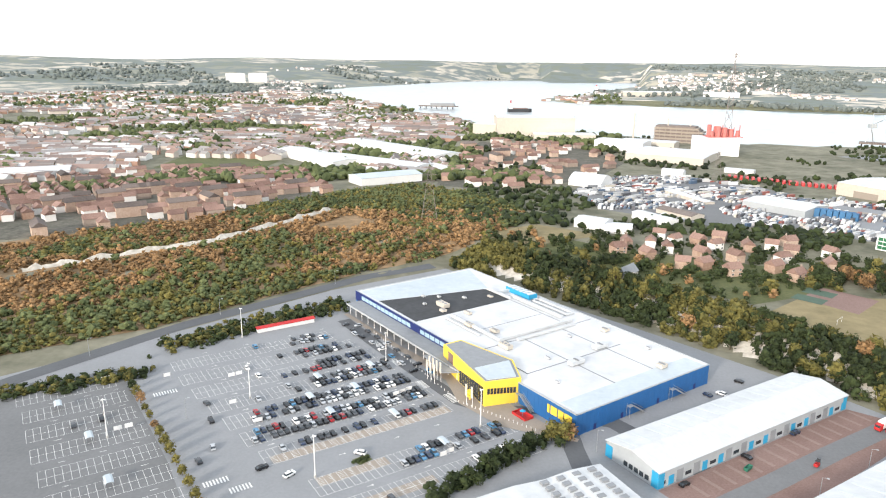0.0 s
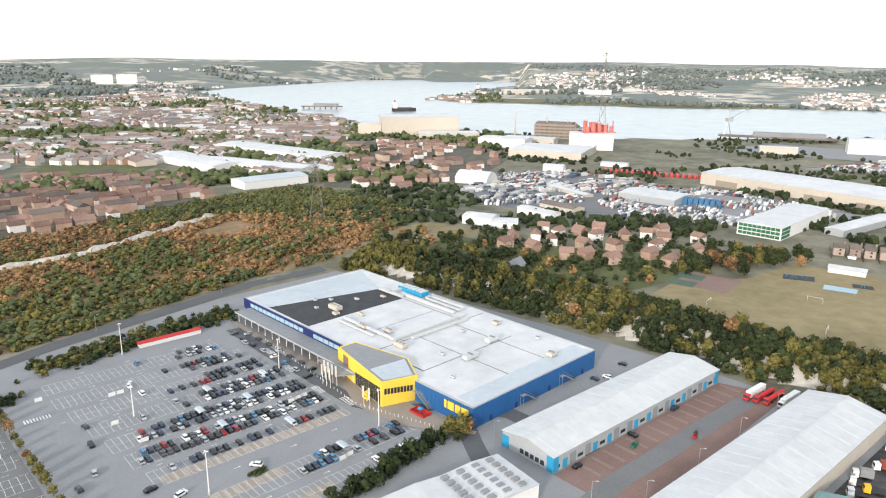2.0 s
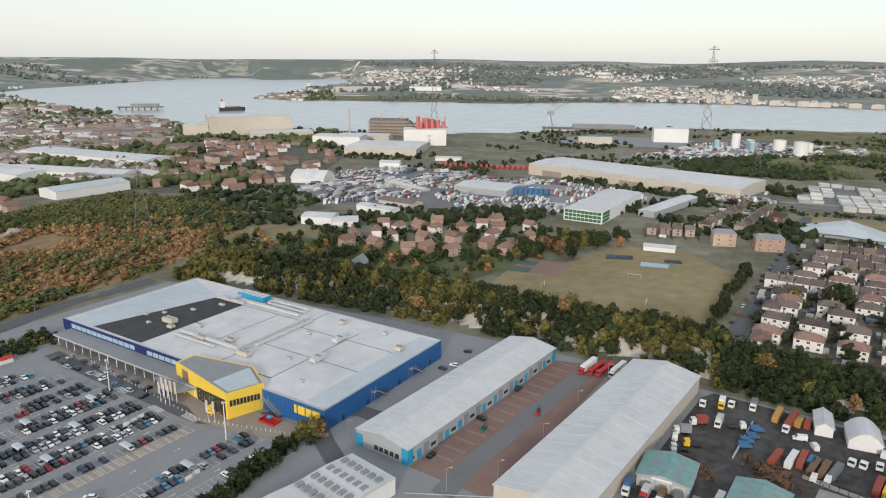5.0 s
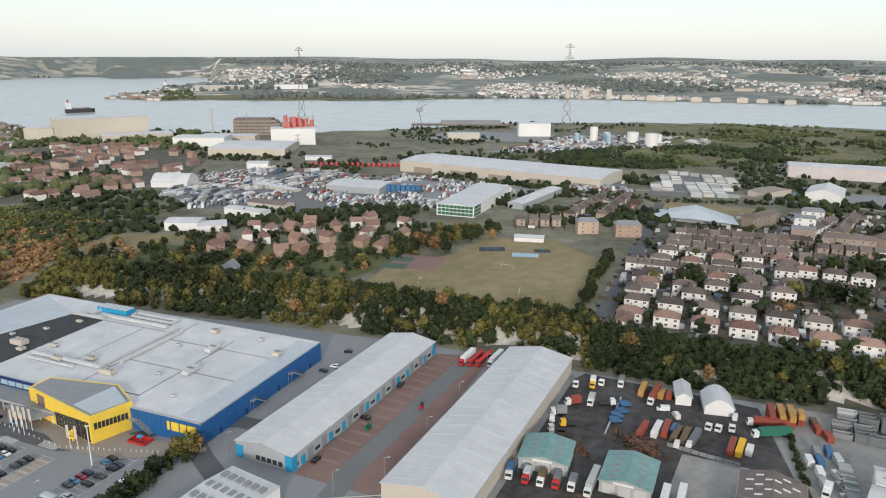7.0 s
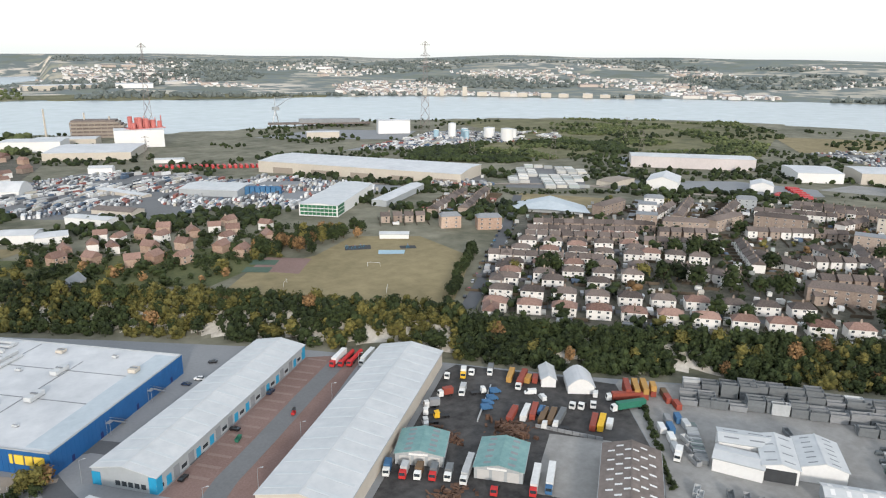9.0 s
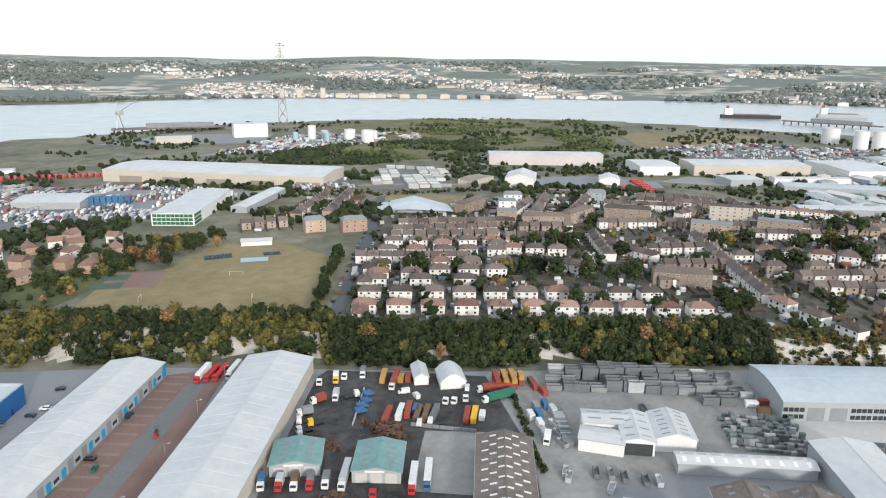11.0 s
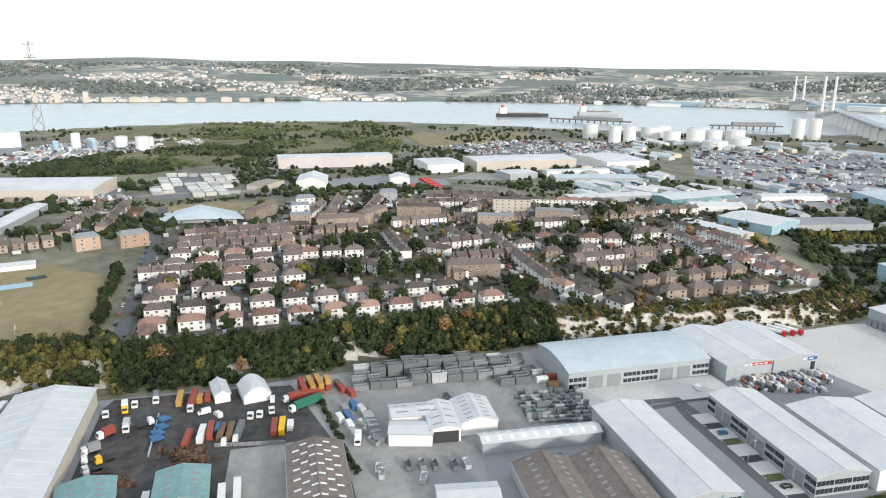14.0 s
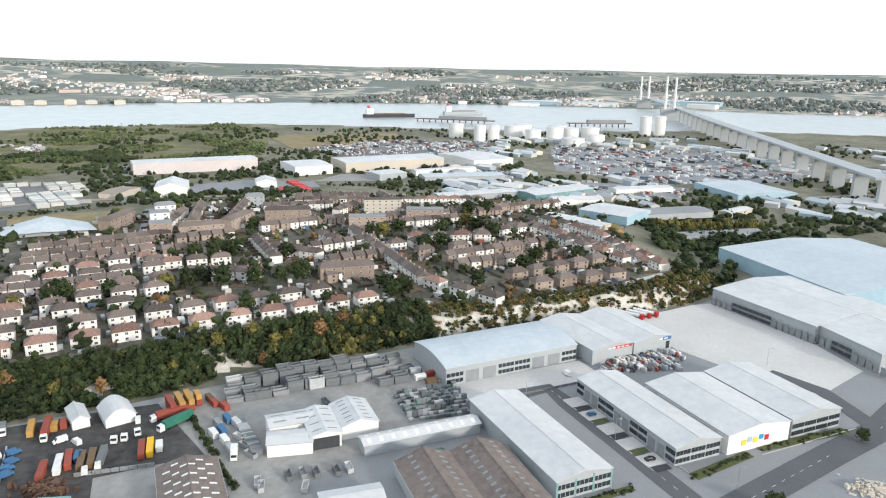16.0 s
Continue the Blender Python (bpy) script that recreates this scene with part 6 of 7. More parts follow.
# ships, jetties and crane on the river
def ship(x, y, ang, L, hull, label):
    t = thing("ship", label, "ship", pose(x, y, -1.2, 0, 0, ang), "ships")
    part("hull", Build().prism([(-L / 2, -7), (L * 0.36, -7), (L / 2, 0), (L * 0.36, 7), (-L / 2, 7)], 0, 8), M[hull], t)
    part("bridge_house", Build().box(-L * 0.45, -6, 8, -L * 0.32, 6, 22), M["white"], t)
    part("funnel", Build().box(-L * 0.42, -2, 22, -L * 0.38, 2, 28), M["red"], t)
    part("deck_cargo", Build().box(-L * 0.28, -5, 8, L * 0.3, 5, 10), M["brickpave"], t)
ship(1705, 330, -62, 130, "dark_roof", "dark-hulled tanker moored mid-river"), ship(1875, 166, -62, 110, "greywall", "pale cargo ship at a jetty"), ship(190, 1750, 10, 60, "dark_roof", "small dark vessel on the river"), ship(640, 2900, 20, 60, "dark_roof", "far small dark vessel on water")
def jetty(p0, p1, w, z):
    m, ln = lay(p0, p1, 0)
    t = thing("jetty", "long dark timber and concrete jetty", "jetty", m, "jetties")
    part("deck", Build().box(0, -w / 2, z, ln, w / 2, z + 2.5), M["brown_roof"], t)
    for i in range(int(ln / 14)):
        part("pile", Build().tube((i * 14 + 4, 0, -4), (i * 14 + 4, 0, z), 1.2, 1.2, 6), M["dark_roof"], t)
    part("store", Build().box(ln * 0.3, -w * 0.4, z + 2.5, ln * 0.9, w * 0.4, z + 9), M["grey_roof"], t)
jetty((647, 1095), (800, 1005), 20, 4), jetty((1610, 250), (1590, 70), 12, 4), jetty((-60, 1850), (40, 1830), 16, 4), jetty((1560, -90), (1600, -230), 12, 6)
t = thing("dock_crane", "grey level-luffing dock crane", "crane", pose(660, 1090, 6))
part("portal", Build().tube((-6, 0, 0), (0, 0, 22), 1, 1, 4).tube((6, 0, 0), (0, 0, 22), 1, 1, 4), M["steel"], t)
part("cab", Build().box(-4, -4, 22, 6, 4, 28), M["greywall"], t)
part("jib", Build().tube((0, 0, 26), (34, 0, 44), 0.9, 0.5, 4).tube((0, 0, 44), (34, 0, 44), 0.4, 0.4, 4).tube((0, 0, 26), (0, 0, 44), 0.7, 0.5, 4), M["steel"], t)

# ---- yards, far town and woods, past counting ----
def mixed(name, cols, rough=0.6):
    """Many paint colours, one for each island of the mesh."""
    m = bpy.data.materials.new(name)
    m.use_nodes = True
    n, l = m.node_tree.nodes, m.node_tree.links
    geo = n.new("ShaderNodeNewGeometry")
    r = n.new("ShaderNodeValToRGB")
    r.color_ramp.interpolation = "CONSTANT"
    e = r.color_ramp.elements
    e[0].position, e[0].color = 0, (*cols[0], 1)
    e[1].position, e[1].color = 1 / len(cols), (*cols[1], 1)
    for i, c in enumerate(cols[2:], 2):
        x = e.new(i / len(cols))
        x.color = (*c, 1)
    l.new(geo.outputs["Random Per Island"], r.inputs[0])
    l.new(r.outputs[0], n["Principled BSDF"].inputs["Base Color"])
    n["Principled BSDF"].inputs["Roughness"].default_value = rough
    return m


M["vehicles"] = mixed("vehicle_paints", [(0.66, 0.66, 0.65), (0.4, 0.4, 0.4), (0.04, 0.045, 0.05), (0.7, 0.7, 0.7), (0.16, 0.17, 0.18), (0.07, 0.11, 0.17), (0.5, 0.5, 0.49), (0.26, 0.09, 0.07), (0.45, 0.42, 0.36), (0.09, 0.09, 0.10), (0.35, 0.36, 0.37), (0.7, 0.69, 0.66)])
M["cabins"] = mixed("cabin_paints", [(0.62, 0.61, 0.58), (0.48, 0.47, 0.44), (0.7, 0.69, 0.66), (0.32, 0.33, 0.32), (0.55, 0.52, 0.46), (0.4, 0.44, 0.42)], 0.8)
M["far_walls"] = mixed("far_walls", [(0.62, 0.58, 0.53), (0.4, 0.28, 0.21), (0.55, 0.48, 0.42), (0.7, 0.69, 0.67), (0.36, 0.22, 0.16), (0.6, 0.58, 0.55)], 0.9)
M["shore_walls"] = mixed("shore_walls", [(0.7, 0.68, 0.65), (0.6, 0.57, 0.53), (0.5, 0.42, 0.36), (0.74, 0.73, 0.71)], 0.9)
M["shore_roofs"] = mixed("shore_roofs", [(0.3, 0.24, 0.22), (0.24, 0.22, 0.21), (0.36, 0.3, 0.27), (0.5, 0.5, 0.5)], 0.9)
M["shed_walls"] = mixed("shed_walls", [(0.6, 0.6, 0.58), (0.5, 0.5, 0.48), (0.4, 0.42, 0.42), (0.62, 0.56, 0.48), (0.35, 0.42, 0.46)], 0.8)
M["shed_roofs"] = mixed("shed_roofs", [(0.5, 0.52, 0.53), (0.4, 0.42, 0.43), (0.58, 0.58, 0.57), (0.3, 0.31, 0.32), (0.36, 0.44, 0.47)], 0.7)
M["far_roofs"] = mixed("far_roofs", [(0.23, 0.16, 0.135), (0.17, 0.145, 0.135), (0.27, 0.19, 0.16), (0.26, 0.25, 0.245), (0.5, 0.5, 0.5), (0.2, 0.16, 0.145)], 0.9)


def boxes(name, label, cat, spots, material):
    v0 = np.array([(-.5, -.5, 0), (.5, -.5, 0), (.5, .5, 0), (-.5, .5, 0), (-.5, -.5, 1), (.5, -.5, 1), (.46, .46, 1), (-.46, .46, 1)])
    f0 = [(4, 5, 6, 7), (0, 1, 5, 4), (1, 2, 6, 5), (2, 3, 7, 6), (3, 0, 4, 7)]
    vs, fs = [], []
    for k, (x, y, z, ang, w, d, h) in enumerate(spots):
        c, s = math.cos(ang), math.sin(ang)
        for p in v0:
            px, py = p[0] * w, p[1] * d
            vs.append((x + px * c - py * s, y + px * s + py * c, z + p[2] * h))
        fs += [tuple(i + 8 * k for i in q) for q in f0]
    me = bpy.data.meshes.new(name)
    me.from_pydata(vs, [], fs)
    me.materials.append(material)
    return tagged(new(name, me), label, cat, kind="stuff")


def gables(name, label, spots, walls="far_walls", roofs="far_roofs"):
    b = Build()
    for x, y, ang, w, d, e, r in spots:
        c, s = math.cos(ang), math.sin(ang)
        z = land(x, y)
        P = lambda u, v, h: (x + u * c - v * s, y + u * s + v * c, z + h)
        w2, d2 = w / 2, d / 2
        b.cur = 0
        b.add([P(-w2, -d2, -1), P(w2, -d2, -1), P(w2, d2, -1), P(-w2, d2, -1), P(-w2, -d2, e), P(w2, -d2, e), P(w2, d2, e), P(-w2, d2, e), P(-w2, 0, r), P(w2, 0, r)],
              [(0, 1, 5, 4), (2, 3, 7, 6), (1, 2, 6, 9, 5), (3, 0, 4, 8, 7)])
        b.cur = 1
        b.add([P(-w2 - .3, -d2 - .3, e - .1), P(w2 + .3, -d2 - .3, e - .1), P(w2 + .3, 0, r + .1), P(-w2 - .3, 0, r + .1), P(w2 + .3, d2 + .3, e - .1), P(-w2 - .3, d2 + .3, e - .1)], [(0, 1, 2, 3), (3, 2, 4, 5)])
    return tagged(new(name, b.mesh(name, M[walls], M[roofs])), label, "town", kind="stuff")


YARDS = [([(130, 560), (200, 500), (262, 500), (330, 560), (330, 700), (250, 790), (160, 760), (120, 640)], 1500), ([(262, 500), (290, 460), (385, 480), (440, 470), (370, 640), (330, 640)], 900),
         ([(498, 424), (548, 369), (667, 449), (634, 517)], 420), ([(560, 760), (690, 690), (760, 690), (900, 640), (960, 720), (820, 860), (700, 800)], 1200), ([(1010, 330), (1150, 250), (1200, 60), (1000, 40), (930, 200)], 1000),
         ([(880, -40), (1160, -40), (1150, -300), (860, -330), (800, -160)], 1100), ([(780, 100), (860, 50), (850, 0), (760, 20)], 220), ([(700, -20), (800, -60), (780, -180), (690, -150)], 300), ([(450, 470), (500, 440), (560, 520), (520, 560)], 130)]
def yard_spots(poly, n, cabins):
    """Vehicles and cabins in loose rows over a yard."""
    xs, ys = [p[0] for p in poly], [p[1] for p in poly]
    sp, seen = [], set()
    for _ in range(n * 6):
        x, y = rng.uniform(min(xs), max(xs)), rng.uniform(min(ys), max(ys))
        a = -0.83 if cabins else 0.9 + 0.35 * math.floor(noise.noise((x * 0.008, y * 0.008, 3)) * 4)
        ca, sa = math.cos(a), math.sin(a)
        u, v = x * ca + y * sa, -x * sa + y * ca
        k = rng.random()
        if cabins:
            u, v, size = round(u / 11) * 11, round(v / 4.6) * 4.6, (9.6, 3.0, 2.9)
        else:
            u, v = round(u / 6.5) * 6.5, round(v / 3.2) * 3.2
            size = (4.3, 1.85, 1.5) if k < 0.74 else (6.2, 2.1, 2.5) if k < 0.94 else (10, 2.6, 3.3)
        x, y = u * ca - v * sa + rng.normal(0, 0.25), u * sa + v * ca + rng.normal(0, 0.25)
        key = (round(x / 3), round(y / 3))
        if key in seen or not inside(poly, x, y) or noise.noise((x * 0.03, y * 0.03, 6)) < -0.08:
            continue
        seen.add(key)
        sp.append((x, y, land(x, y), a + rng.normal(0, 0.05), *size))
        if len(sp) >= n:
            break
    return sp


for k, (poly, n) in enumerate(YARDS):
    patch("works_yard", poly, 0.07, M["asphalt" if k % 2 else "asphalt_old"], "grey tarmac works yard", 40)
    boxes("yard_clutter", "rows of pale cabins in a far yard" if k == 2 else "crowded far yard of cars, vans and lorries", "vehicles", yard_spots(poly, n, k == 2), M["cabins" if k == 2 else "vehicles"])
# red vehicles at the depot
boxes("depot_vehicles", "rows of red lorries at a depot", "vehicles", [(712 - i * 4.4 + (i % 2) * 2, 243 - i * 3.0, 0.2, 2.0, 11, 2.8, 3.4) for i in range(12)] + [(664 + i * 4, 236 + i * 0.5, 0.2, 2.2, 10, 3, 3.4) for i in range(4)]
      + [(622 + i * 4, 286 - i * 2.2, 0.2, 2.1, 11, 3, 3.4) for i in range(3)] + [(318 + 5 * i, 770 - 3.6 * i, land(318 + 5 * i, 770), 1.2, 12, 3, 3.6) for i in range(20)], M["red"])
boxes("stacked_crates", "block of stacked blue crates", "crates", [(300 + 3.4 * i, 548 - 3.0 * i + 5 * j, land(300, 545), 0.8, 4, 4, 6.5) for i in range(7) for j in range(2)], M["crate"])
town = []
for i in range(5200):
    az = rng.uniform(-40, 12)
    r = 760 * math.exp(rng.uniform(0, 1.25))
    x, y = r * math.sin(radians(az)), r * math.cos(radians(az))
    if is_water(r, az) or is_water(r * 1.03, az) or inside(EST_C, x, y) or inside(EST_D, x, y) or (az > 3 and r < 1250 and r > 900):
        continue
    if noise.noise((x * 0.0045, y * 0.0045, 21)) < -0.12:
        continue
    a = math.floor(noise.noise((x * 0.004, y * 0.004, 3)) * 6) * 0.5
    x, y = round(x / 15) * 15 + rng.normal(0, 1.5), round(y / 24) * 24 + rng.normal(0, 1.5)
    k = rng.random()
    town.append((x, y, a, 15 if k < 0.85 else rng.uniform(20, 50), 8 if k < 0.85 else rng.uniform(12, 26), 5.5, 8.5))
boxes("garden_fences", "timber fences between back gardens", "fence", fence, M["bark"])
boxes("garden_sheds", "small sheds and greenhouses in back gardens", "shed", huts, M["cabins"])
gables("far_town", "dense far town of brick and rendered terraces", town)
bank = []
for i in range(9500):
    az = rng.uniform(-14, 122)
    r = 2200 * math.exp(rng.uniform(0, 0.6))
    x, y = r * math.sin(radians(az)), r * math.cos(radians(az))
    if is_water(r, az) or is_water(r * 0.985, az) or is_water(r * 1.02, az) or (8 < az < 36 and r < 2650):
        continue
    if noise.noise((x * 0.0022, y * 0.0022, 31)) < 0.0 + (0.1 if r > 3000 else 0):
        continue
    k = rng.random()
    bank.append((x, y, rng.uniform(0, 3), 11 if k < 0.97 else rng.uniform(30, 80), 8 if k < 0.97 else rng.uniform(18, 40), 5.5 if k < 0.97 else 9, 8.5 if k < 0.97 else 11))
gables("far_town", "pale far town and sheds across the river", bank, "shore_walls", "shore_roofs")
def open_ground(x, y):
    return not (inside(UPPER, x, y) or inside(PARK, x, y) or inside(EST_C, x, y) or any(inside(p[0], x, y) for p in YARDS))


mid = []
for i in range(640):
    az, r = rng.uniform(84, 122), rng.uniform(620, 1350)
    x, y = r * math.sin(radians(az)), r * math.cos(radians(az))
    if noise.noise((x * 0.008, y * 0.008, 41)) > 0.0 and not any(inside(p[0], x, y) for p in YARDS) and (y < 60 or r < 1000) and open_ground(x, y) and not is_water(r * 1.03, az):
        mid.append((x, y, 0.5 + 0.5 * rng.integers(0, 2), rng.uniform(10, 34), rng.uniform(8, 18), rng.uniform(3.5, 5), rng.uniform(5.4, 6.4)))
gables("far_sheds", "scattered far pale workshops and offices", mid, "shed_walls", "shed_roofs")


def far_trees(name, label, zone, n, material, size):
    sp = []
    k = 0
    while len(sp) < n and k < n * 12:
        k += 1
        p = zone()
        if p:
            w = rng.uniform(*size)
            sp.append((p[0], p[1], w, w * rng.uniform(0.7, 1.05)))
    vs, fs, o = [], [], 0
    for x, y, w, h in sp:
        q = ICO_V * rng.uniform(0.6, 1.35, (len(ICO_V), 1)) * np.array([w / 2, w / 2, h / 2]) + np.array([x, y, land(x, y) + h * 0.35])
        vs.append(q)
        fs.append(ICO_F + o)
        o += len(q)
    return tagged(new(name, mesh_np(name, np.concatenate(vs), np.concatenate(fs), material)), label, "woodland", kind="stuff")


def polar(a0, a1, r0, r1, seed, cut, keep=None):
    def zone():
        az, r = rng.uniform(a0, a1), r0 * math.exp(rng.uniform(0, math.log(r1 / r0)))
        x, y = r * math.sin(radians(az)), r * math.cos(radians(az))
        if noise.noise((x * seed, y * seed, 51)) < cut or is_water(r, az) or is_water(r * 1.012, az) or is_water(r * 0.988, az):
            return None
        if keep and not keep(x, y):
            return None
        return x, y
    return zone


WOOD = [(690, 640), (700, 523), (843, 506), (906, 352), (1160, 430), (1400, 600), (1350, 800), (1150, 910), (980, 760)]
THICKET = [(560, 640), (640, 540), (700, 523), (770, 500), (850, 500), (905, 560), (860, 640), (760, 690), (700, 690), (640, 700)]
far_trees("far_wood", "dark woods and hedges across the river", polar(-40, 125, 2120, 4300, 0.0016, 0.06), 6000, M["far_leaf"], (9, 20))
far_trees("far_wood", "street trees and copses of the far town", polar(-40, 14, 720, 2600, 0.004, -0.14), 5600, M["mid_leaf"], (5, 13))
far_trees("far_wood", "low marsh scrub by the river", polar(36, 72, 820, 1600, 0.011, 0.02, lambda x, y: inside(WOOD, x, y)), 2600, M["mid_leaf"], (2.5, 6))
far_trees("far_wood", "dark thicket between warehouses and marsh", polar(36, 62, 780, 1120, 0.006, -0.25, lambda x, y: inside(THICKET, x, y)), 1500, M["leaf"], (4, 8.5))
far_trees("far_wood", "hedges and trees between far yards", polar(2, 124, 500, 1400, 0.009, 0.0, open_ground), 5600, M["leaf"], (3, 8))
patch("marsh", [(690, 640), (700, 523), (843, 506), (906, 352), (1160, 430), (1190, 420), (1380, 560), (1260, 760), (1120, 900), (960, 985), (900, 780)], 0.3, M["marsh"], "rough olive riverside marsh", 40)
patch("marsh", [(1010, 340), (1160, 430), (1190, 420), (1300, 240), (1180, 200), (1060, 260)], 0.32, M["grass"], "tan riverside grassland", 40)
patch("marsh", [(315, 2010), (640, 1930), (960, 1840), (1190, 1700), (1290, 1820), (1080, 2060), (760, 2240), (420, 2300)], 0.6, M["marsh"], "flat grassy river peninsula", 60)
patch("far_yard", [(540, 960), (700, 800), (800, 880), (690, 1000)], 0.3, M["asphalt"], "broad bare tarmac of the power plant", 40)
strip("road", [(424, 249), (480, 276), (533, 303)], 7, 0.16, M["asphalt"], "straight street past the flats")
strip("road", [(560, 340), (598, 361), (690, 416), (791, 476)], 8, 0.4, M["asphalt"], "depot road beside the long warehouse")
strip("road", [(440, 225), (500, 245), (560, 262)], 6, 0.16, M["asphalt"], "estate street with parking")
patch("depot_yard", [(588, 340), (606, 300), (690, 205), (730, 225), (720, 300), (640, 372)], 0.1, M["asphalt"], "broad grey depot yard", 30)
patch("depot_yard", [(730, 225), (745, 165), (775, 130), (800, 150), (790, 210)], 0.1, M["concrete"], "pale concrete lorry park", 30)
strip("railway", [(250, 640), (420, 520), (560, 400), (640, 190), (668, -20), (690, -150), (800, -420)], 9, 0.35, M["paving"], "railway line on brown ballast", "railway")
strip("road", [(180, 760), (262, 640), (330, 560)], 9, 0.4, M["asphalt"], "far road through the yards")
patch("school_field", [(412, 352), (442, 300), (470, 298), (516, 327), (482, 392)], 0.12, M["grass"], "dry brown school field")
patch("playing_field", [(-330, 800), (-210, 760), (-200, 870), (-330, 900)], 0.2, M["verge"], "green playing field with hedges")
patch("bare_field", [(20, 470), (70, 500), (112, 470), (60, 440)], 0.15, M["grass"], "dry open field by the pylon")
# ---- lorry yard and container yard ----
def container_mesh(L, m_):
    side = []
    n = int(L / 0.8)
    for i in range(n):
        x = -L / 2 + 0.15 + i * (L - 0.3) / n
        side += [(x, 1.16), (x + 0.1, 1.22), (x + 0.42, 1.22), (x + 0.52, 1.16)]
    pts = [(x, -y) for x, y in side] + [(x, y) for x, y in reversed(side)]
    b = Build().prism(pts, 0.15, 2.7)
    return b.mesh("container", m_)


def tint(name, c):
    return mat(name, c, 0.6, 0.15, 0.8, obj=0.3)


COL = {"rust red": tint("rust_red_paint", (0.26, 0.06, 0.04)), "ochre": tint("ochre_paint", (0.42, 0.24, 0.07)), "green": tint("green_paint", (0.03, 0.15, 0.10)), "blue": tint("blue_paint", (0.05, 0.13, 0.25)),
       "white": tint("dirty_white_paint", (0.66, 0.66, 0.64)), "grey": tint("grey_paint", (0.24, 0.245, 0.25)), "yellow": tint("yellow_paint", (0.7, 0.42, 0.03)), "red": tint("bright_red_paint", (0.45, 0.03, 0.03)),
       "brown": tint("brown_paint", (0.14, 0.09, 0.05)), "slate": tint("slate_paint", (0.15, 0.16, 0.165)), "pale": tint("pale_grey_paint", (0.42, 0.43, 0.43))}
CONT = {(c, L): container_mesh(L, m_) for c, m_ in COL.items() for L in (6.0, 12.0)}
BIGWHEEL = Build().tube((0, -0.16, 0), (0, 0.16, 0), 0.5, 0.5, 10).mesh("wheel", M["rubber"])


def container(x, y, ang, colour, L=12.0, z=0.0, group="containers in the yard"):
    o = new("container", CONT[(colour, L)])
    o.matrix_basis = pose(x, y, land(x, y) + 0.06 + z, 0, 0, ang) @ Matrix.Scale(0.86, 4)
    tagged(o, f"{colour} corrugated steel container on the yard", "container", group)
    part("door", DOORS, None, o, m=Matrix.Translation((L / 2, 0, 0)))
    return o


b_ = Build()
b_.box(0.0, -1.12, 0.3, 0.06, -0.03, 2.6)
b_.box(0.0, 0.03, 0.3, 0.06, 1.12, 2.6)
for y in (-0.8, -0.3, 0.3, 0.8):
    b_.tube((0.09, y, 0.3), (0.09, y, 2.6), 0.04, 0.04, 5)
DOORS = b_.mesh("door", M["grey_roof"])


def cab_mesh(m_):
    b = Build()
    b.sweep_y([(1.2, 0.5), (1.2, 1.7), (0.95, 2.9), (-0.6, 3.1), (-1.0, 3.1), (-1.0, 0.5)], -1.2, 1.2)
    return b.mesh("cab", m_)


CABS = {c: cab_mesh(COL[c]) for c in ("white", "red", "blue", "yellow", "green")}
SCREEN = Build().add([(1.215, -1.05, 1.75), (1.215, 1.05, 1.75), (1.0, 1.05, 2.75), (1.0, -1.05, 2.75)], [(0, 1, 2, 3)]).mesh("windscreen", M["glass"])
CHASSIS = {L: Build().box(-L, -0.45, 0.65, 0.9, -0.25, 0.95).box(-L, 0.25, 0.65, 0.9, 0.45, 0.95).box(-L, -1.0, 0.9, -0.4, 1.0, 1.0).mesh("chassis", M["dark_roof"]) for L in (5.5, 14.5)}


def lorry(x, y, ang, cab="white", load=None, L=5.5, h=2.9, tankm=False, group="lorries in the yard"):
    t = thing("lorry", f"{cab} cab lorry with {load + ' body' if load else 'bare chassis'} parked in the yard", "lorry", pose(x, y, land(x, y) + 0.06, 0, 0, ang) @ Matrix.Scale(0.86, 4), group)
    part("cab", CABS[cab], None, t)
    part("windscreen", SCREEN, None, t)
    part("chassis", CHASSIS[L], None, t)
    if load:
        if tankm:
            part("tank", Build().tube((-L, 0, 2.0), (-1.4, 0, 2.0), 1.05, 1.05, 12), COL[load], t)
        else:
            part("body", Build().box(-L - 0.2, -1.25, 1.0, -1.3, 1.25, 1.0 + h), COL[load], t)
    for wx in ((0.3, -3.6, -4.8) if L < 6 else (0.3, -3.2, -11.5, -12.8)):
        for wy in (-0.95, 0.95):
            part("wheel", BIGWHEEL, None, t, m=Matrix.Translation((wx, wy, 0.5)))
    return t


YA = math.degrees(math.atan2(6.5, 12.5))
# nose-in row of trailers and boxes
for i, (x, y, c, L) in enumerate(((176.6, 143.5, "rust red", 12.0), (181.0, 141.0, "white", 12.0), (184.0, 139.5, "rust red", 12.0), (186.0, 137.6, "blue", 6.0), (183.7, 135.0, "brown", 12.0), (185.7, 132.7, "brown", 12.0),
                                  (187.7, 130.5, "slate", 12.0), (193.0, 120.0, "rust red", 12.0), (194.8, 118.0, "yellow", 12.0), (196.0, 115.5, "white", 6.0), (200.5, 164.5, "ochre", 12.0), (203.0, 157.5, "ochre", 6.0),
                                  (205.0, 155.5, "rust red", 6.0))):
    container(x, y, YA + rng.normal(0, 2), c, L)
for i in range(4):
    for k in range(2):
        container(221.5 + i * 2.4, 124.5 - i * 2.3, YA + 12, ("rust red", "ochre", "ochre", "ochre")[i] if k else "rust red", 12.0 if i < 3 else 6.0, k * 2.32)
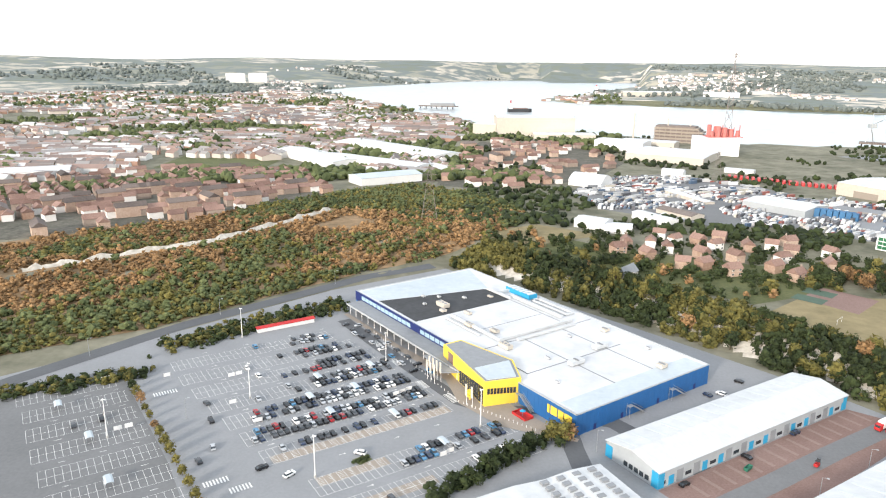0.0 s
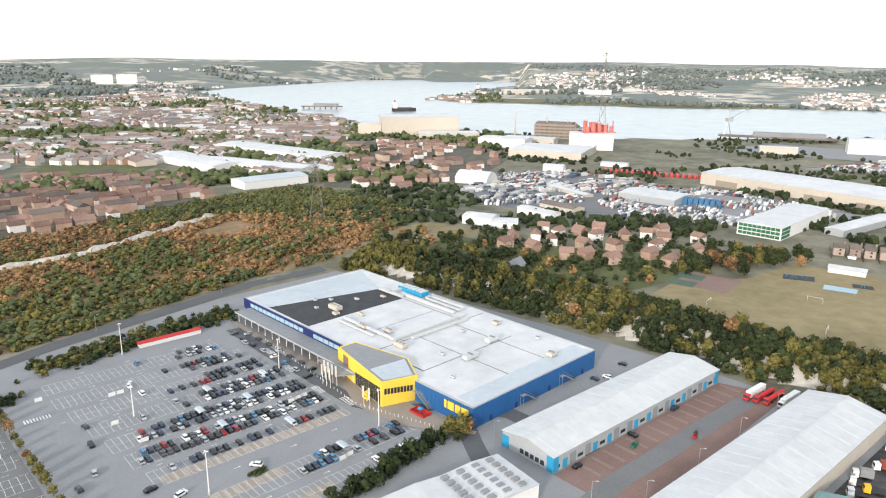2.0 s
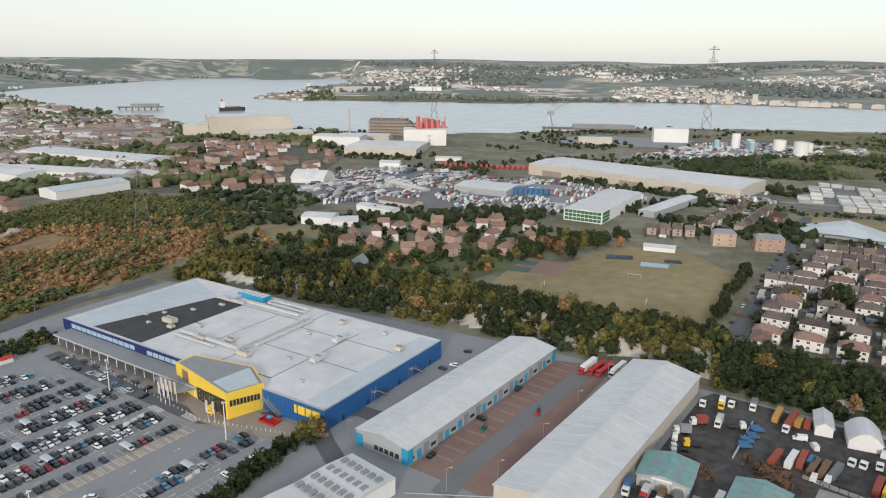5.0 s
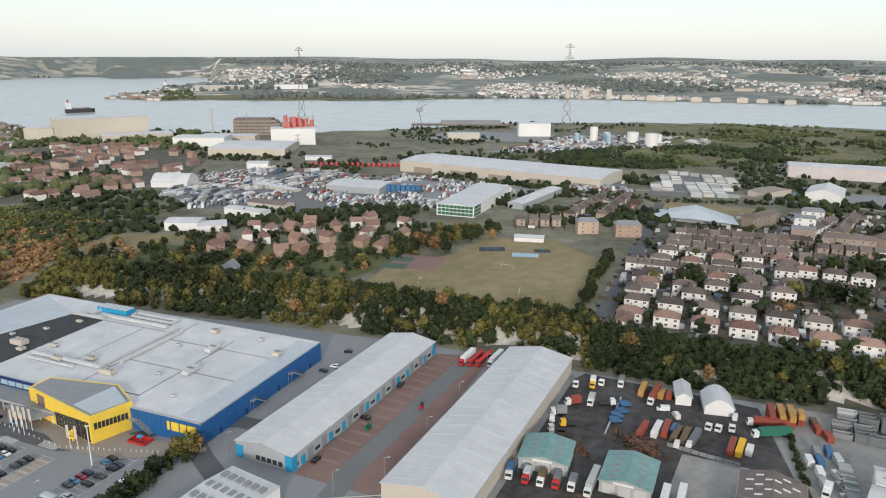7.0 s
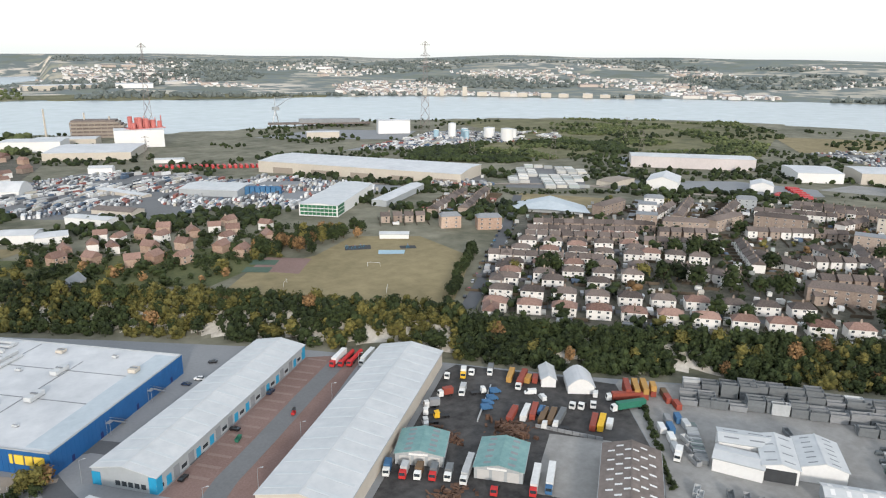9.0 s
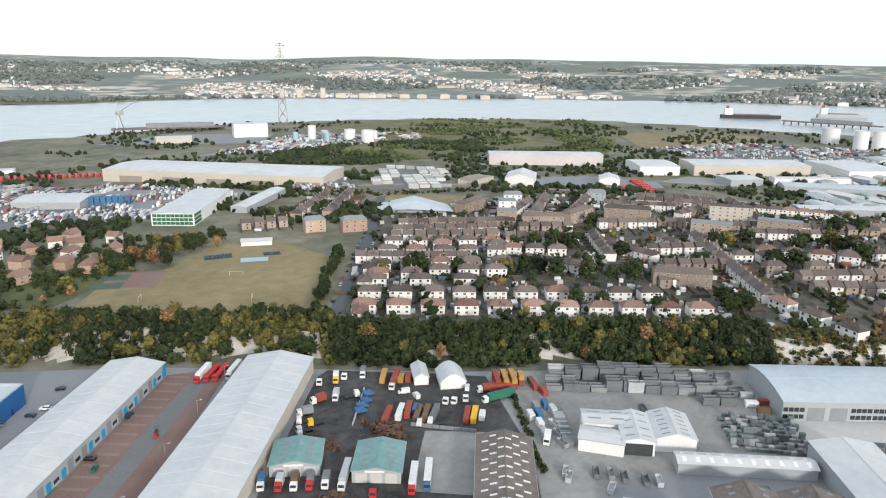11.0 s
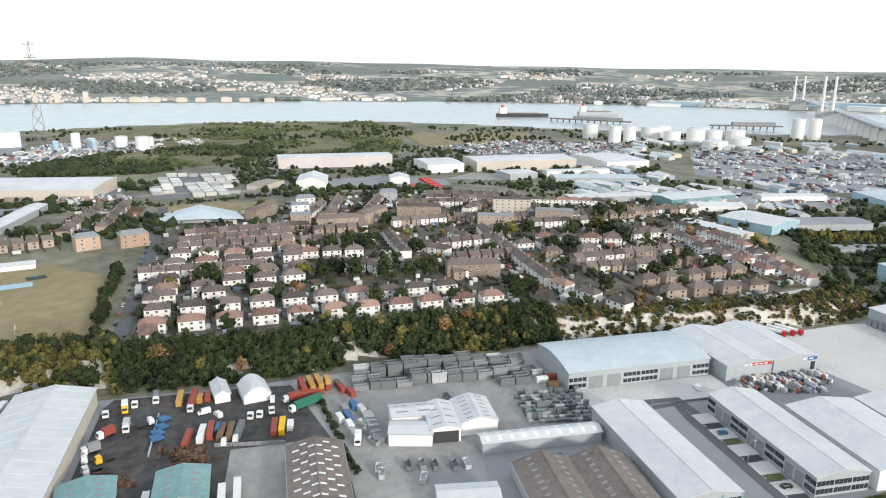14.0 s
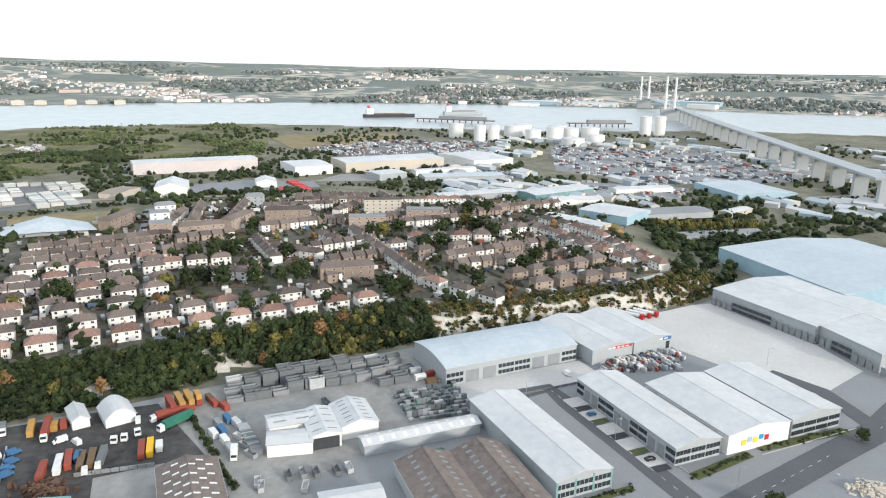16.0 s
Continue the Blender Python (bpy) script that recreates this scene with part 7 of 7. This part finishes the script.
for x, y, c in ((228, 111, "rust red"), (226, 106, "rust red"), (217, 101, "blue"), (213.5, 103, "grey"), (209, 99.5, "blue"), (203, 96, "white"), (206.5, 101.5, "white"), (231, 114, "brown"), (198, 92, "pale"), (215, 97, "pale")):
    container(x, y, YA + 18 + rng.normal(0, 3), c, 6.0)
lorry(206.6, 120.5, 152, "white", "green", 14.5), lorry(212.5, 126.5, 137, "white", "rust red", 14.5), lorry(194.5, 155.5, YA + 180, "white", "rust red", 14.5), lorry(193, 88.5, 200, "white", "white", 5.5)
for x, y, a, c, l in ((181, 181, 215, "white", None), (186, 177, 220, "yellow", "white"), (190.5, 176.5, 210, "white", None), (195.8, 171.5, 215, "white", "slate"), (168.6, 172, 160, "white", "rust red"), (175, 167, 215, "white", "pale"),
                      (155.2, 165.8, 140, "white", None), (159, 169.5, 150, "white", "grey"), (150.5, 161, 150, "white", None), (156.5, 161.5, 150, "yellow", None), (182.5, 163, 330, "white", None), (197, 132, 200, "white", None),
                      (199, 129.5, 200, "white", None), (181.5, 128.0, 120, "white", None), (178.5, 130.5, 120, "white", None), (203, 127, 215, "white", None), (148.5, 158.5, 140, "white", None)):
    lorry(x, y, a, c, l)
for x, y, a, c, l in ((120.5, 146.5, 220, "white", "blue"), (123.3, 142.0, 215, "red", "pale"), (126.2, 138.5, 215, "white", "brown"), (129.2, 135.0, 215, "red", "slate"), (132.3, 131.6, 215, "white", "slate")):
    lorry(x, y, a, c, l, group="lorries by the workshop")
lorry(134.5, 127.0, 212, "white", "pale", 14.5), lorry(145, 108.8, 212, "red", "white", 14.5), lorry(149.2, 106.3, 212, "blue", "white", 14.5), lorry(137, 117, 212, "red", None, 5.5)
for x, y, l, c in ((154.5, 221.5, "white", "red"), (157.3, 219.4, "red", "red"), (160.0, 217.2, "red", "red"), (163.8, 213.8, "white", "white")):
    lorry(x, y, 210, c, l, 14.5, tankm=(l == "red"), group="tankers at the units")


def van(x, y, ang, colour="white", group="vans"):
    o = new("van", Build().sweep_y([(2.5, 0.35), (2.5, 1.0), (1.7, 1.25), (1.0, 2.2), (-2.5, 2.3), (-2.5, 0.35)], -0.95, 0.95).mesh("van", COL[colour]))
    o.matrix_basis = pose(x, y, land(x, y) + 0.07, 0, 0, ang) @ Matrix.Scale(0.9, 4)
    tagged(o, f"{colour} panel van parked on the yard", "van", group)
    part("windscreen", Build().add([(1.72, -0.85, 1.3), (1.72, 0.85, 1.3), (1.1, 0.8, 2.12), (1.1, -0.8, 2.12)], [(0, 1, 2, 3)]), M["glass"], o)
    for wx in (-1.6, 1.6):
        for wy in (-0.85, 0.85):
            part("wheel", WHEEL, None, o, m=Matrix.Translation((wx, wy, 0.31)))


for x, y, a in ((195, 150, 140), (195, 144.2, 60), (212, 132, 30), (276, -22, 30), (221, -66, 200)):
    van(x, y, a)
for x, y, a in ((186, 160, 330), (181, 157, 330), (177, 155.5, 330), (174, 153.5, 330)):
    van(x, y, a, "blue")
# low concrete block line and wire fences
def post_fence(p0, p1, h, label, m_="pale", step=2.6):
    m, ln = lay(p0, p1, 0.05)
    t = thing("fence", label, "fence", m, "yard fences")
    n = int(ln / step)
    me = Build().box(0, -0.2, 0, step * 0.92, 0.2, h).mesh("block", COL[m_])
    for i in range(n):
        part("block", me, None, t, m=Matrix.Translation((i * step, 0, 0)))


post_fence((188.9, 164.7), (163.1, 148.4), 0.9, "white concrete barrier blocks across the yard")
post_fence((176.9, 133.1), (187, 110.0), 1.3, "grey concrete block wall in the yard", "grey")
post_fence((243, 15), (275.5, -37.5), 0.8, "row of dark concrete bollard blocks", "slate", 4.0)
hs = [(231 - 41 * f + rng.normal(0, 0.5), 126 - 34 * f + rng.normal(0, 0.5), 1.8, 2.0) for f in np.linspace(0, 1.3, 60)]
thicket("yard_hedge", "straggling hedge along the yard fence", hs, M["leaf"], True)
# scrap heaps
def heap(cx, cy, lx, ly, h, n, label, material, name="scrap_heap"):
    sp = []
    for i in range(n):
        x, y = cx + rng.normal(0, lx / 3), cy + rng.normal(0, ly / 3)
        sp.append((x, y, 0.05, rng.uniform(0, 3), rng.uniform(0.6, 2.4), rng.uniform(0.3, 1.2), rng.uniform(0.3, h) * math.exp(-((x - cx) / lx) ** 2 * 4)))
    return boxes(name, label, "scrap", sp, material)


heap(169, 137, 10, 10, 2.4, 220, "rusty scrap metal heap beside the workshop", M["rust"])
heap(150.5, 150, 5, 12, 1.6, 70, "rusty scrap metal beside teal shed", M["rust"])
heap(128, 126, 12, 6, 1.2, 70, "dark machine parts on the yard", M["rust"])
# stacks of waste skips
SKIP = {}
for c in ("slate", "grey", "pale", "green"):
    b = Build()
    b.add([(-2.9, -1.1, 0.1), (2.9, -1.1, 0.1), (2.9, 1.1, 0.1), (-2.9, 1.1, 0.1), (-3.1, -1.2, 2.2), (3.1, -1.2, 2.2), (3.1, 1.2, 2.2), (-3.1, 1.2, 2.2),
           (-2.9, -1.05, 2.2), (2.9, -1.05, 2.2), (2.9, 1.05, 2.2), (-2.9, 1.05, 2.2), (-2.5, -0.85, 0.9), (2.5, -0.85, 0.9), (2.5, 0.85, 0.9), (-2.5, 0.85, 0.9)],
          [(3, 2, 1, 0), (0, 1, 5, 4), (1, 2, 6, 5), (2, 3, 7, 6), (3, 0, 4, 7), (4, 5, 9, 8), (5, 6, 10, 9), (6, 7, 11, 10), (7, 4, 8, 11), (8, 9, 13, 12), (9, 10, 14, 13), (10, 11, 15, 14), (11, 8, 12, 15), (12, 13, 14, 15)])
    SKIP[c] = b.mesh("skip", COL[c])


def skip(x, y, ang, c, z=0.0, s=1.0, group="stacked skips"):
    o = new("skip", SKIP[c])
    o.matrix_basis = pose(x, y, 0.07 + z, 0, 0, ang) @ Matrix.Diagonal((s, s, s, 1))
    tagged(o, f"{'dark grey' if c == 'slate' else 'pale grey' if c == 'pale' else c} steel waste skip stacked in the yard", "skip", group)


SA = -58.0
for k, (x, y, nx, ny, nz) in enumerate(((236, 100, 3, 2, 2), (246, 104, 3, 2, 3), (240, 90, 2, 2, 2), (252, 92, 3, 2, 4), (248, 80, 2, 2, 3), (259, 84, 3, 2, 4), (253, 70, 2, 3, 3), (264, 72, 3, 2, 4), (259, 59, 2, 3, 3),
                                       (270, 60, 2, 2, 3), (266, 48, 2, 3, 2), (276, 52, 2, 2, 2), (258, 46, 2, 2, 2))):
    for i in range(nx):
        for j in range(ny):
            top_z = max(1, nz - int(rng.integers(0, 2)))
            c = rng.choice(["slate", "grey", "pale"], p=[0.62, 0.26, 0.12])
            for q in range(top_z):
                d = Vector((i * 2.7, j * 6.6)) - Vector((nx * 1.2, ny * 3))
                a = radians(SA - 90)
                skip(x + d.x * math.cos(a) - d.y * math.sin(a), y + d.x * math.sin(a) + d.y * math.cos(a), SA + rng.normal(0, 1), c, q * 1.2, 1.0)
bins = []
for i in range(13):
    for j in range(9):
        if rng.random() < 0.85:
            f, g = i / 12, j / 8
            x, y = 227 + 20 * g + 10 * f, 36 + 10 * g - 22 * f
            bins.append((x + rng.normal(0, 0.1), y + rng.normal(0, 0.1), 0.07, -1.05 + rng.normal(0, 0.03), 1.9, 1.2, 1.25 * (1 + int(rng.random() < 0.35))))
for i in range(22):
    bins.append((216 - 0.9 * i, 96 - 0.66 * i + rng.normal(0, 0.1), 0.07, -1.0, 4, 1.0, 1.7))
M["bins"] = mixed("bin_paints", [(0.10, 0.115, 0.12), (0.17, 0.18, 0.185), (0.36, 0.37, 0.37), (0.15, 0.19, 0.18), (0.28, 0.29, 0.3), (0.09, 0.1, 0.105)])
boxes("waste_bins", "crowded rows of grey waste bins and small skips", "bins", bins, M["bins"])
for x, y, a, c in ((186, 68, 30, "slate"), (189, 60, 30, "slate"), (191, 54, 30, "slate"), (188, 64, 30, "grey"), (181, 61, 10, "pale"), (193, 50.5, 30, "pale"), (181, 76, 20, "pale"), (179, 74, 20, "pale"), (196, 84, 60, "grey"),
                   (201, 88, 60, "grey"), (206, 92, 60, "pale"), (235, 70, 40, "slate"), (228, 60, 20, "grey"), (219, 68, 100, "slate"), (226, 74, 60, "slate")):
    skip(x, y, a, c, 0, 0.8, "loose skips")
gable("shed", "low white shed with ribbed roof", (182, 38.5), (174.5, 55), 9, 3.6, 4.6, M["white"], M["steel_roof"], base=0)
for x, y, c in ((266, 34, "rust red"), (262, 38, "white"), (259, 33, "brown"), (268, 41, "pale"), (230, 8, "blue"), (205, 24, "green")):
    container(x, y, -58, c, 6.0)

# ---- fronts of the units ----
def front_items(p0, p1, items, out=0.0, base=0.0, parent=None):
    """Doors, windows and signs set on a wall that runs from p0 to p1 (its outer side on the right)."""
    m, ln = lay(p0, p1, base)
    inv = parent.matrix_basis.inverted() @ m
    for name, mt, x0, z0, x1, z1, proud in items:
        part(name, Build().box(x0, -proud - out, z0, x1, 0.02 - out, z1), M[mt] if isinstance(mt, str) else mt, parent, m=inv)


def by_label(words):
    return next(o for o in bpy.data.objects if o.get("label", "").startswith(words))


def bays(n, ln, kinds, h=4.2):
    """Alternating roller doors, glazing and personnel doors along a front."""
    out, w = [], ln / n
    for i in range(n):
        k = kinds[i % len(kinds)]
        x = i * w
        if k == "r":
            out.append(("roller_door", "grey_roof", x + w * 0.12, 0.1, x + w * 0.88, h, 0.08))
        elif k == "g":
            for s in range(4):
                for lv in (0.9, 3.6):
                    out.append(("window_pane", "glass", x + w * (0.04 + s * 0.24), lv, x + w * (0.25 + s * 0.24), lv + 1.6, 0.08))
        elif k == "b":
            out.append(("door", "skyblue", x + w * 0.2, 0.1, x + w * 0.8, 3.2, 0.1))
        elif k == "w":
            out.append(("window_pane", "glass", x + w * 0.15, 1.0, x + w * 0.85, 2.2, 0.08))
    return out


front_items((66.0, 185.2), (151.7, 237.5), bays(26, L1, "wbrwrb", 4.0) + [("corner_trim", "skyblue", 0, 0, 2.6, 5.4, 0.12), ("corner_trim", "skyblue", L1 - 2.2, 0, L1, 5.4, 0.12)], parent=w1)
front_items((54.5, 204.0), (66.0, 185.2), [("window_pane", "glass", 8 + i * 2.2, 1.0, 9.6 + i * 2.2, 2.6, 0.08) for i in range(5)] + [("corner_trim", "skyblue", 0, 0, 3, 4.4, 0.1), ("corner_trim", "skyblue", 19.5, 0, 22, 5.4, 0.1)], parent=w1)
g = by_label("grey unit with low barrel")
front_items((257.3, 26.9), (292.1, -26.8), bays(8, 64, "grrggrrg", 5.2), parent=g)
g = by_label("trade unit with twin")
front_items((287.6, -33.0), (299.8, -52.0), [("sign_band", "red", 1, 5.6, 22, 6.8, 0.14), ("sign_band", "skyblue", 0, 4.4, 2.4, 7, 0.12)] + [("lettering_bar", "white", 4 + i * 2.4, 5.95, 5.6 + i * 2.4, 6.4, 0.2) for i in range(7)], parent=g)
g = by_label("trade unit with blue")
front_items((299.8, -52.0), (311.8, -71.2), [("sign_band", "blue", 0.5, 5.4, 22, 6.9, 0.14)] + [("window_pane", "glass", 1 + i * 2.6, 1.0, 3.2 + i * 2.6, 4.6, 0.1) for i in range(8)] + [("lettering_bar", "white", 3 + i * 3, 5.9, 5 + i * 3, 6.4, 0.2) for i in range(6)], parent=g)
g = by_label("long pale unit with green")
front_items((185.4, -14.0), (195.8, -31.2), bays(3, 20, "ggg") + [("cladding_panel", "teal", i * 6.6, 0, i * 6.6 + 0.7, 6.4, 0.1) for i in range(4)], parent=g)
g = by_label("pale unit with glazed offices")
front_items((258.8, -25.0), (210.4, -53.2), bays(12, 56, "grrggrrggrrg", 4.4), parent=g)
front_items((210.4, -53.2), (220, -69.6), bays(3, 19, "ggg"), parent=g)
g = by_label("pale unit with printed")
front_items((219.9, -72.2), (234, -96.4), [("sign_panel", ("yellow", "paleblue", "yellow", "skyblue", "red")[i], 6 + i * 2.6, 2.4 + (i % 2) * 0.8, 8 + i * 2.6, 4.4 + (i % 2) * 0.6, 0.07) for i in range(5)], parent=g)
g = by_label("pale unit with glazed corner")
front_items((235.1, -97.7), (247.2, -118.5), bays(4, 24, "gggg"), parent=g)
g = [o for o in bpy.data.objects if o.get("label", "").startswith("large pale distribution")]
front_items((382, -106), (330.5, -140), bays(18, 63, "rrrrgggggggrrrrrrr", 4.0), parent=g[0])
front_items((332.8, -141), (290, -158), bays(12, 46, "rrrgggrrrrrr", 4.0), parent=g[1])
for t_ in (teal1, teal2):
    for i in range(3):
        part("roller_door", Build().box(-0.1, 1.2 + i * 4.6, 0.1, -0.02, 4.8 + i * 4.6, 3.4), M["pale"], t_)
    part("sign_board", Build().box(-0.2, 5, 3.7, -0.1, 11, 4.4), M["white"], t_)
# grass strips, kerb planting and roadside trees of the units
for p0, p1, w in (((184, -19), (196, -38), 3), ((205, -58), (222, -80), 4), ((226, -84), (244, -120), 4)):
    strip("verge", [p0, p1], w, 0.14, M["verge"], "mown green verge beside the units", "verge")
    thicket("verge_shrubs", "low shrubs beside the units", [(p0[0] + (p1[0] - p0[0]) * f + rng.normal(0, 0.8), p0[1] + (p1[1] - p0[1]) * f + rng.normal(0, 0.8), 1.3, 0.9) for f in np.linspace(0, 1, 26)], M["leaf"], True)
for x, y, s in ((190, -78, 0.95), (187, -81, 0.8), (236, -122, 0.7), (183, -62, 0.5)):
    tree(x, y, "green", s, "roadside trees by the units")
# builders' materials yard
mt = []
for i in range(190):
    f, g_ = rng.random(), rng.random()
    mt.append((280 + 22 * f + 8 * g_, -36 - 34 * g_ - 8 * f, 0.08, 0.6 + rng.normal(0, 0.15), rng.uniform(1, 3.6), rng.uniform(0.8, 1.4), rng.uniform(0.5, 2.4)))
boxes("building_materials", "stacked pallets of building materials in rows", "materials", mt, M["vehicles"])
heap(206, -112, 8, 8, 2.0, 90, "heap of pale stone blocks", M["cream"], "stone_heap")
m_b, ln_b = lay((258.8, -25.0), (210.4, -53.2))
for i in range(5):
    q = [m_b @ Vector((x, y, 0)) for x, y in ((2.5 + i * 11, -0.6), (9.5 + i * 11, -0.6), (9.5 + i * 11, -8.4), (2.5 + i * 11, -8.4))]
    patch("loading_bay", [(p.x, p.y) for p in q], 0.15, M["pale"], "pale concrete loading bay")
    q = [m_b @ Vector((x, y, 0)) for x, y in ((9.9 + i * 11, -1.5), (12.9 + i * 11, -1.5), (12.9 + i * 11, -7.5), (9.9 + i * 11, -7.5))]
    patch("planting_bed", [(p.x, p.y) for p in q], 0.2, M["verge"] if i % 2 else M["dark_roof"], "small planting bed between loading bays")
    c_ = m_b @ Vector((6 + i * 11, -5, 0))
    if i in (1, 4):
        car(pose(c_.x, c_.y, 0.16, 0, 0, -60), where="parked at a loading bay")
KERB = Build()
for p0, p1 in (((250, -1.5), (192, -33)), ((252, -30.5), (207, -57)), ((222, -84), (246, -124)), ((60, 172), (88, 158)), ((104, 160), (176, 208))):
    m, ln = lay(p0, p1, 0.05)
    KERB.add([m @ Vector(q) for q in ((0, -0.15, 0), (ln, -0.15, 0), (ln, 0.15, 0), (0, 0.15, 0), (0, -0.15, 0.2), (ln, -0.15, 0.2), (ln, 0.15, 0.2), (0, 0.15, 0.2))],
             [(4, 5, 6, 7), (0, 1, 5, 4), (1, 2, 6, 5), (2, 3, 7, 6), (3, 0, 4, 7)])
tagged(new("kerb", KERB.mesh("kerb", M["kerb"])), "raised pale concrete kerbs along the estate roads", "kerb", kind="structure")
lorry(350, -64, 240, "red", "white", 14.5, tankm=True, group="tankers at the units"), lorry(352.5, -68, 240, "red", "white", 14.5, tankm=True, group="tankers at the units"), lorry(355, -72, 240, "red", "white", 14.5, tankm=True, group="tankers at the units")
dash = Build()
for p0, p1, n in (((150, -45), (188, -64), 8), ((188, -64), (226, -108), 11), ((246, -132), (290, -170), 10), ((262, -14), (186, -58), 16)):
    for i in range(n):
        m, ln = lay(p0, p1, 0.13)
        x = ln * (i + 0.3) / n
        dash.add([m @ Vector(q) for q in ((x, -0.08, 0), (x + 2, -0.08, 0), (x + 2, 0.08, 0), (x, 0.08, 0))], [(0, 1, 2, 3)])
tagged(new("lane_markings", dash.mesh("lane_markings", M["line"])), "dashed white centre lines", "road marking", kind="stuff")


def street_lamp(x, y, h=8.0):
    t = thing("street_lamp", "slim grey street lamp on a column", "street lamp", pose(x, y, land(x, y), 0, 0, facing(x, y)), "street lamps")
    part("column", Build().tube((0, 0, 0), (0, 0, h), 0.12, 0.07, 6), M["steel"], t)
    part("arm", Build().tube((0, 0, h), (1.2, 0, h + 0.2), 0.05, 0.05, 5), M["steel"], t)
    part("lantern", Build().box(1.0, -0.15, h + 0.1, 1.8, 0.15, h + 0.28), M["greywall"], t)


for x, y in ((88, 166), (112, 180), (136, 196), (160, 211), (72, 168), (52, 206), (-60, 380), (-110, 330), (-150, 278), (-90, 225), (250, -5), (225, -36), (200, -70), (260, -142), (300, -110)):
    street_lamp(x, y)
# small plant in the block-paved yard, roadside cars of the upper estate
t = thing("forklift", "small red forklift truck in the paved yard", "forklift", pose(121, 198.5, 0.08, 0, 0, 40))
part("body", Build().box(-1.2, -0.6, 0.3, 0.8, 0.6, 1.2), M["red"], t)
part("mast", Build().box(0.8, -0.5, 0.2, 0.95, 0.5, 2.4), M["dark_roof"], t)
part("roof_guard", Build().box(-0.8, -0.55, 2.0, 0.6, 0.55, 2.08).tube((-0.7, 0.5, 1.2), (-0.7, 0.5, 2.0), 0.04, 0.04, 5).tube((-0.7, -0.5, 1.2), (-0.7, -0.5, 2.0), 0.04, 0.04, 5), M["dark_roof"], t)
skip(98, 196.3, 40, "green", 0, 0.55, "loose skips")
for i in range(0, 9, 3):
    car(pose(74 + i * 8.5 + rng.normal(0, 1), 187.3 + i * 5.2, 0.11, 0, 0, 31 + (90 if i % 2 else 0)), where="parked by the unit doors")
sp = []
for k, a, b, n in HOUSE_ROWS:
    ln = math.hypot(b[0] - a[0], b[1] - a[1])
    for i in range(int(ln / 5)):
        f = rng.random()
        nx, ny = -(b[1] - a[1]) / ln, (b[0] - a[0]) / ln
        o = rng.uniform(7, 13) * rng.choice([-1, 1])
        x, y = a[0] + (b[0] - a[0]) * f + nx * o, a[1] + (b[1] - a[1]) * f + ny * o
        kk = rng.random()
        w, d, h = (4.2, 1.8, 1.5) if kk < 0.55 else (2.6, 2.2, 2.2) if kk < 0.85 else (5, 3, 2.4)
        sp.append((x, y, land(x, y) + 0.05, math.atan2(b[1] - a[1], b[0] - a[0]) + (1.57 if rng.random() < 0.4 else 0), w, d, h))
boxes("garden_clutter", "parked cars, garden sheds and low extensions between houses", "garden clutter", sp, M["vehicles"])
fn = []
for k, a, b, n in HOUSE_ROWS:
    ln = math.hypot(b[0] - a[0], b[1] - a[1])
    ang = math.atan2(b[1] - a[1], b[0] - a[0])
    nx, ny = -math.sin(ang), math.cos(ang)
    for i in range(n + 1):
        f = (i - 0.5) / max(1, n - 1)
        for s in (-1, 1):
            x, y = a[0] + (b[0] - a[0]) * f + nx * s * 9.5, a[1] + (b[1] - a[1]) * f + ny * s * 9.5
            fn.append((x, y, land(x, y), ang + 1.5708, 11, 0.12, 1.5))
boxes("garden_fences", "timber garden fences between back gardens", "fence", fn, M["bark"])

# ---- park furniture ----
def goal(x, y, ang):
    t = thing("goal", "white football goal frame on dry grass", "goal", pose(x, y, land(x, y) + 0.1, 0, 0, ang), "football goals")
    for sx in (-3.6, 3.6):
        part("post", Build().tube((sx, 0, 0), (sx, 0, 2.4), 0.07, 0.07, 6), M["white"], t)
    part("crossbar", Build().tube((-3.6, 0, 2.4), (3.6, 0, 2.4), 0.07, 0.07, 6), M["white"], t)


goal(185, 305, 45), goal(218, 262, 45), goal(240, 300, 130)
patch("play_surface", [(248, 338), (262, 330), (268, 338), (254, 346)], 0.16, M["dark_roof"], "dark rubber playground surface")
patch("play_surface", [(276, 318), (284, 312), (288, 318), (280, 324)], 0.16, M["dark_roof"], "dark rubber playground surface")
patch("ball_court", [(258, 318), (270, 308), (276, 314), (264, 325)], 0.17, M["paleblue"], "blue painted ball court")
for x, y, a in ((254, 337, 20), (260, 336, 100), (281, 317, 50), (252, 341, 70)):
    t = thing("play_equipment", "steel climbing frame on dark rubber", "play equipment", pose(x, y, land(x, y) + 0.15, 0, 0, a), "play equipment")
    for sx in (-1.5, 1.5):
        part("leg", Build().tube((sx, -1, 0), (sx, 0, 2.4), 0.06, 0.06, 6).tube((sx, 1, 0), (sx, 0, 2.4), 0.06, 0.06, 6), M["skyblue"], t)
    part("bar", Build().tube((-1.5, 0, 2.4), (1.5, 0, 2.4), 0.06, 0.06, 6), M["red"], t)
gable("pavilion", "low white sports pavilion beside the park", (282, 346), (296, 333), 8, 3, 3.8, M["white"], M["steel_roof"], base=8)
for i in range(26):
    f = i / 25
    car(pose(243 + 130 * f + 3.2 * (1 if i % 2 else -1), 222 + 88 * f - 3.0 * (1 if i % 2 else -1) + 3, 8.14, 0, 0, 35 + rng.normal(0, 2)), group="cars along the park street", where="parked along the street")
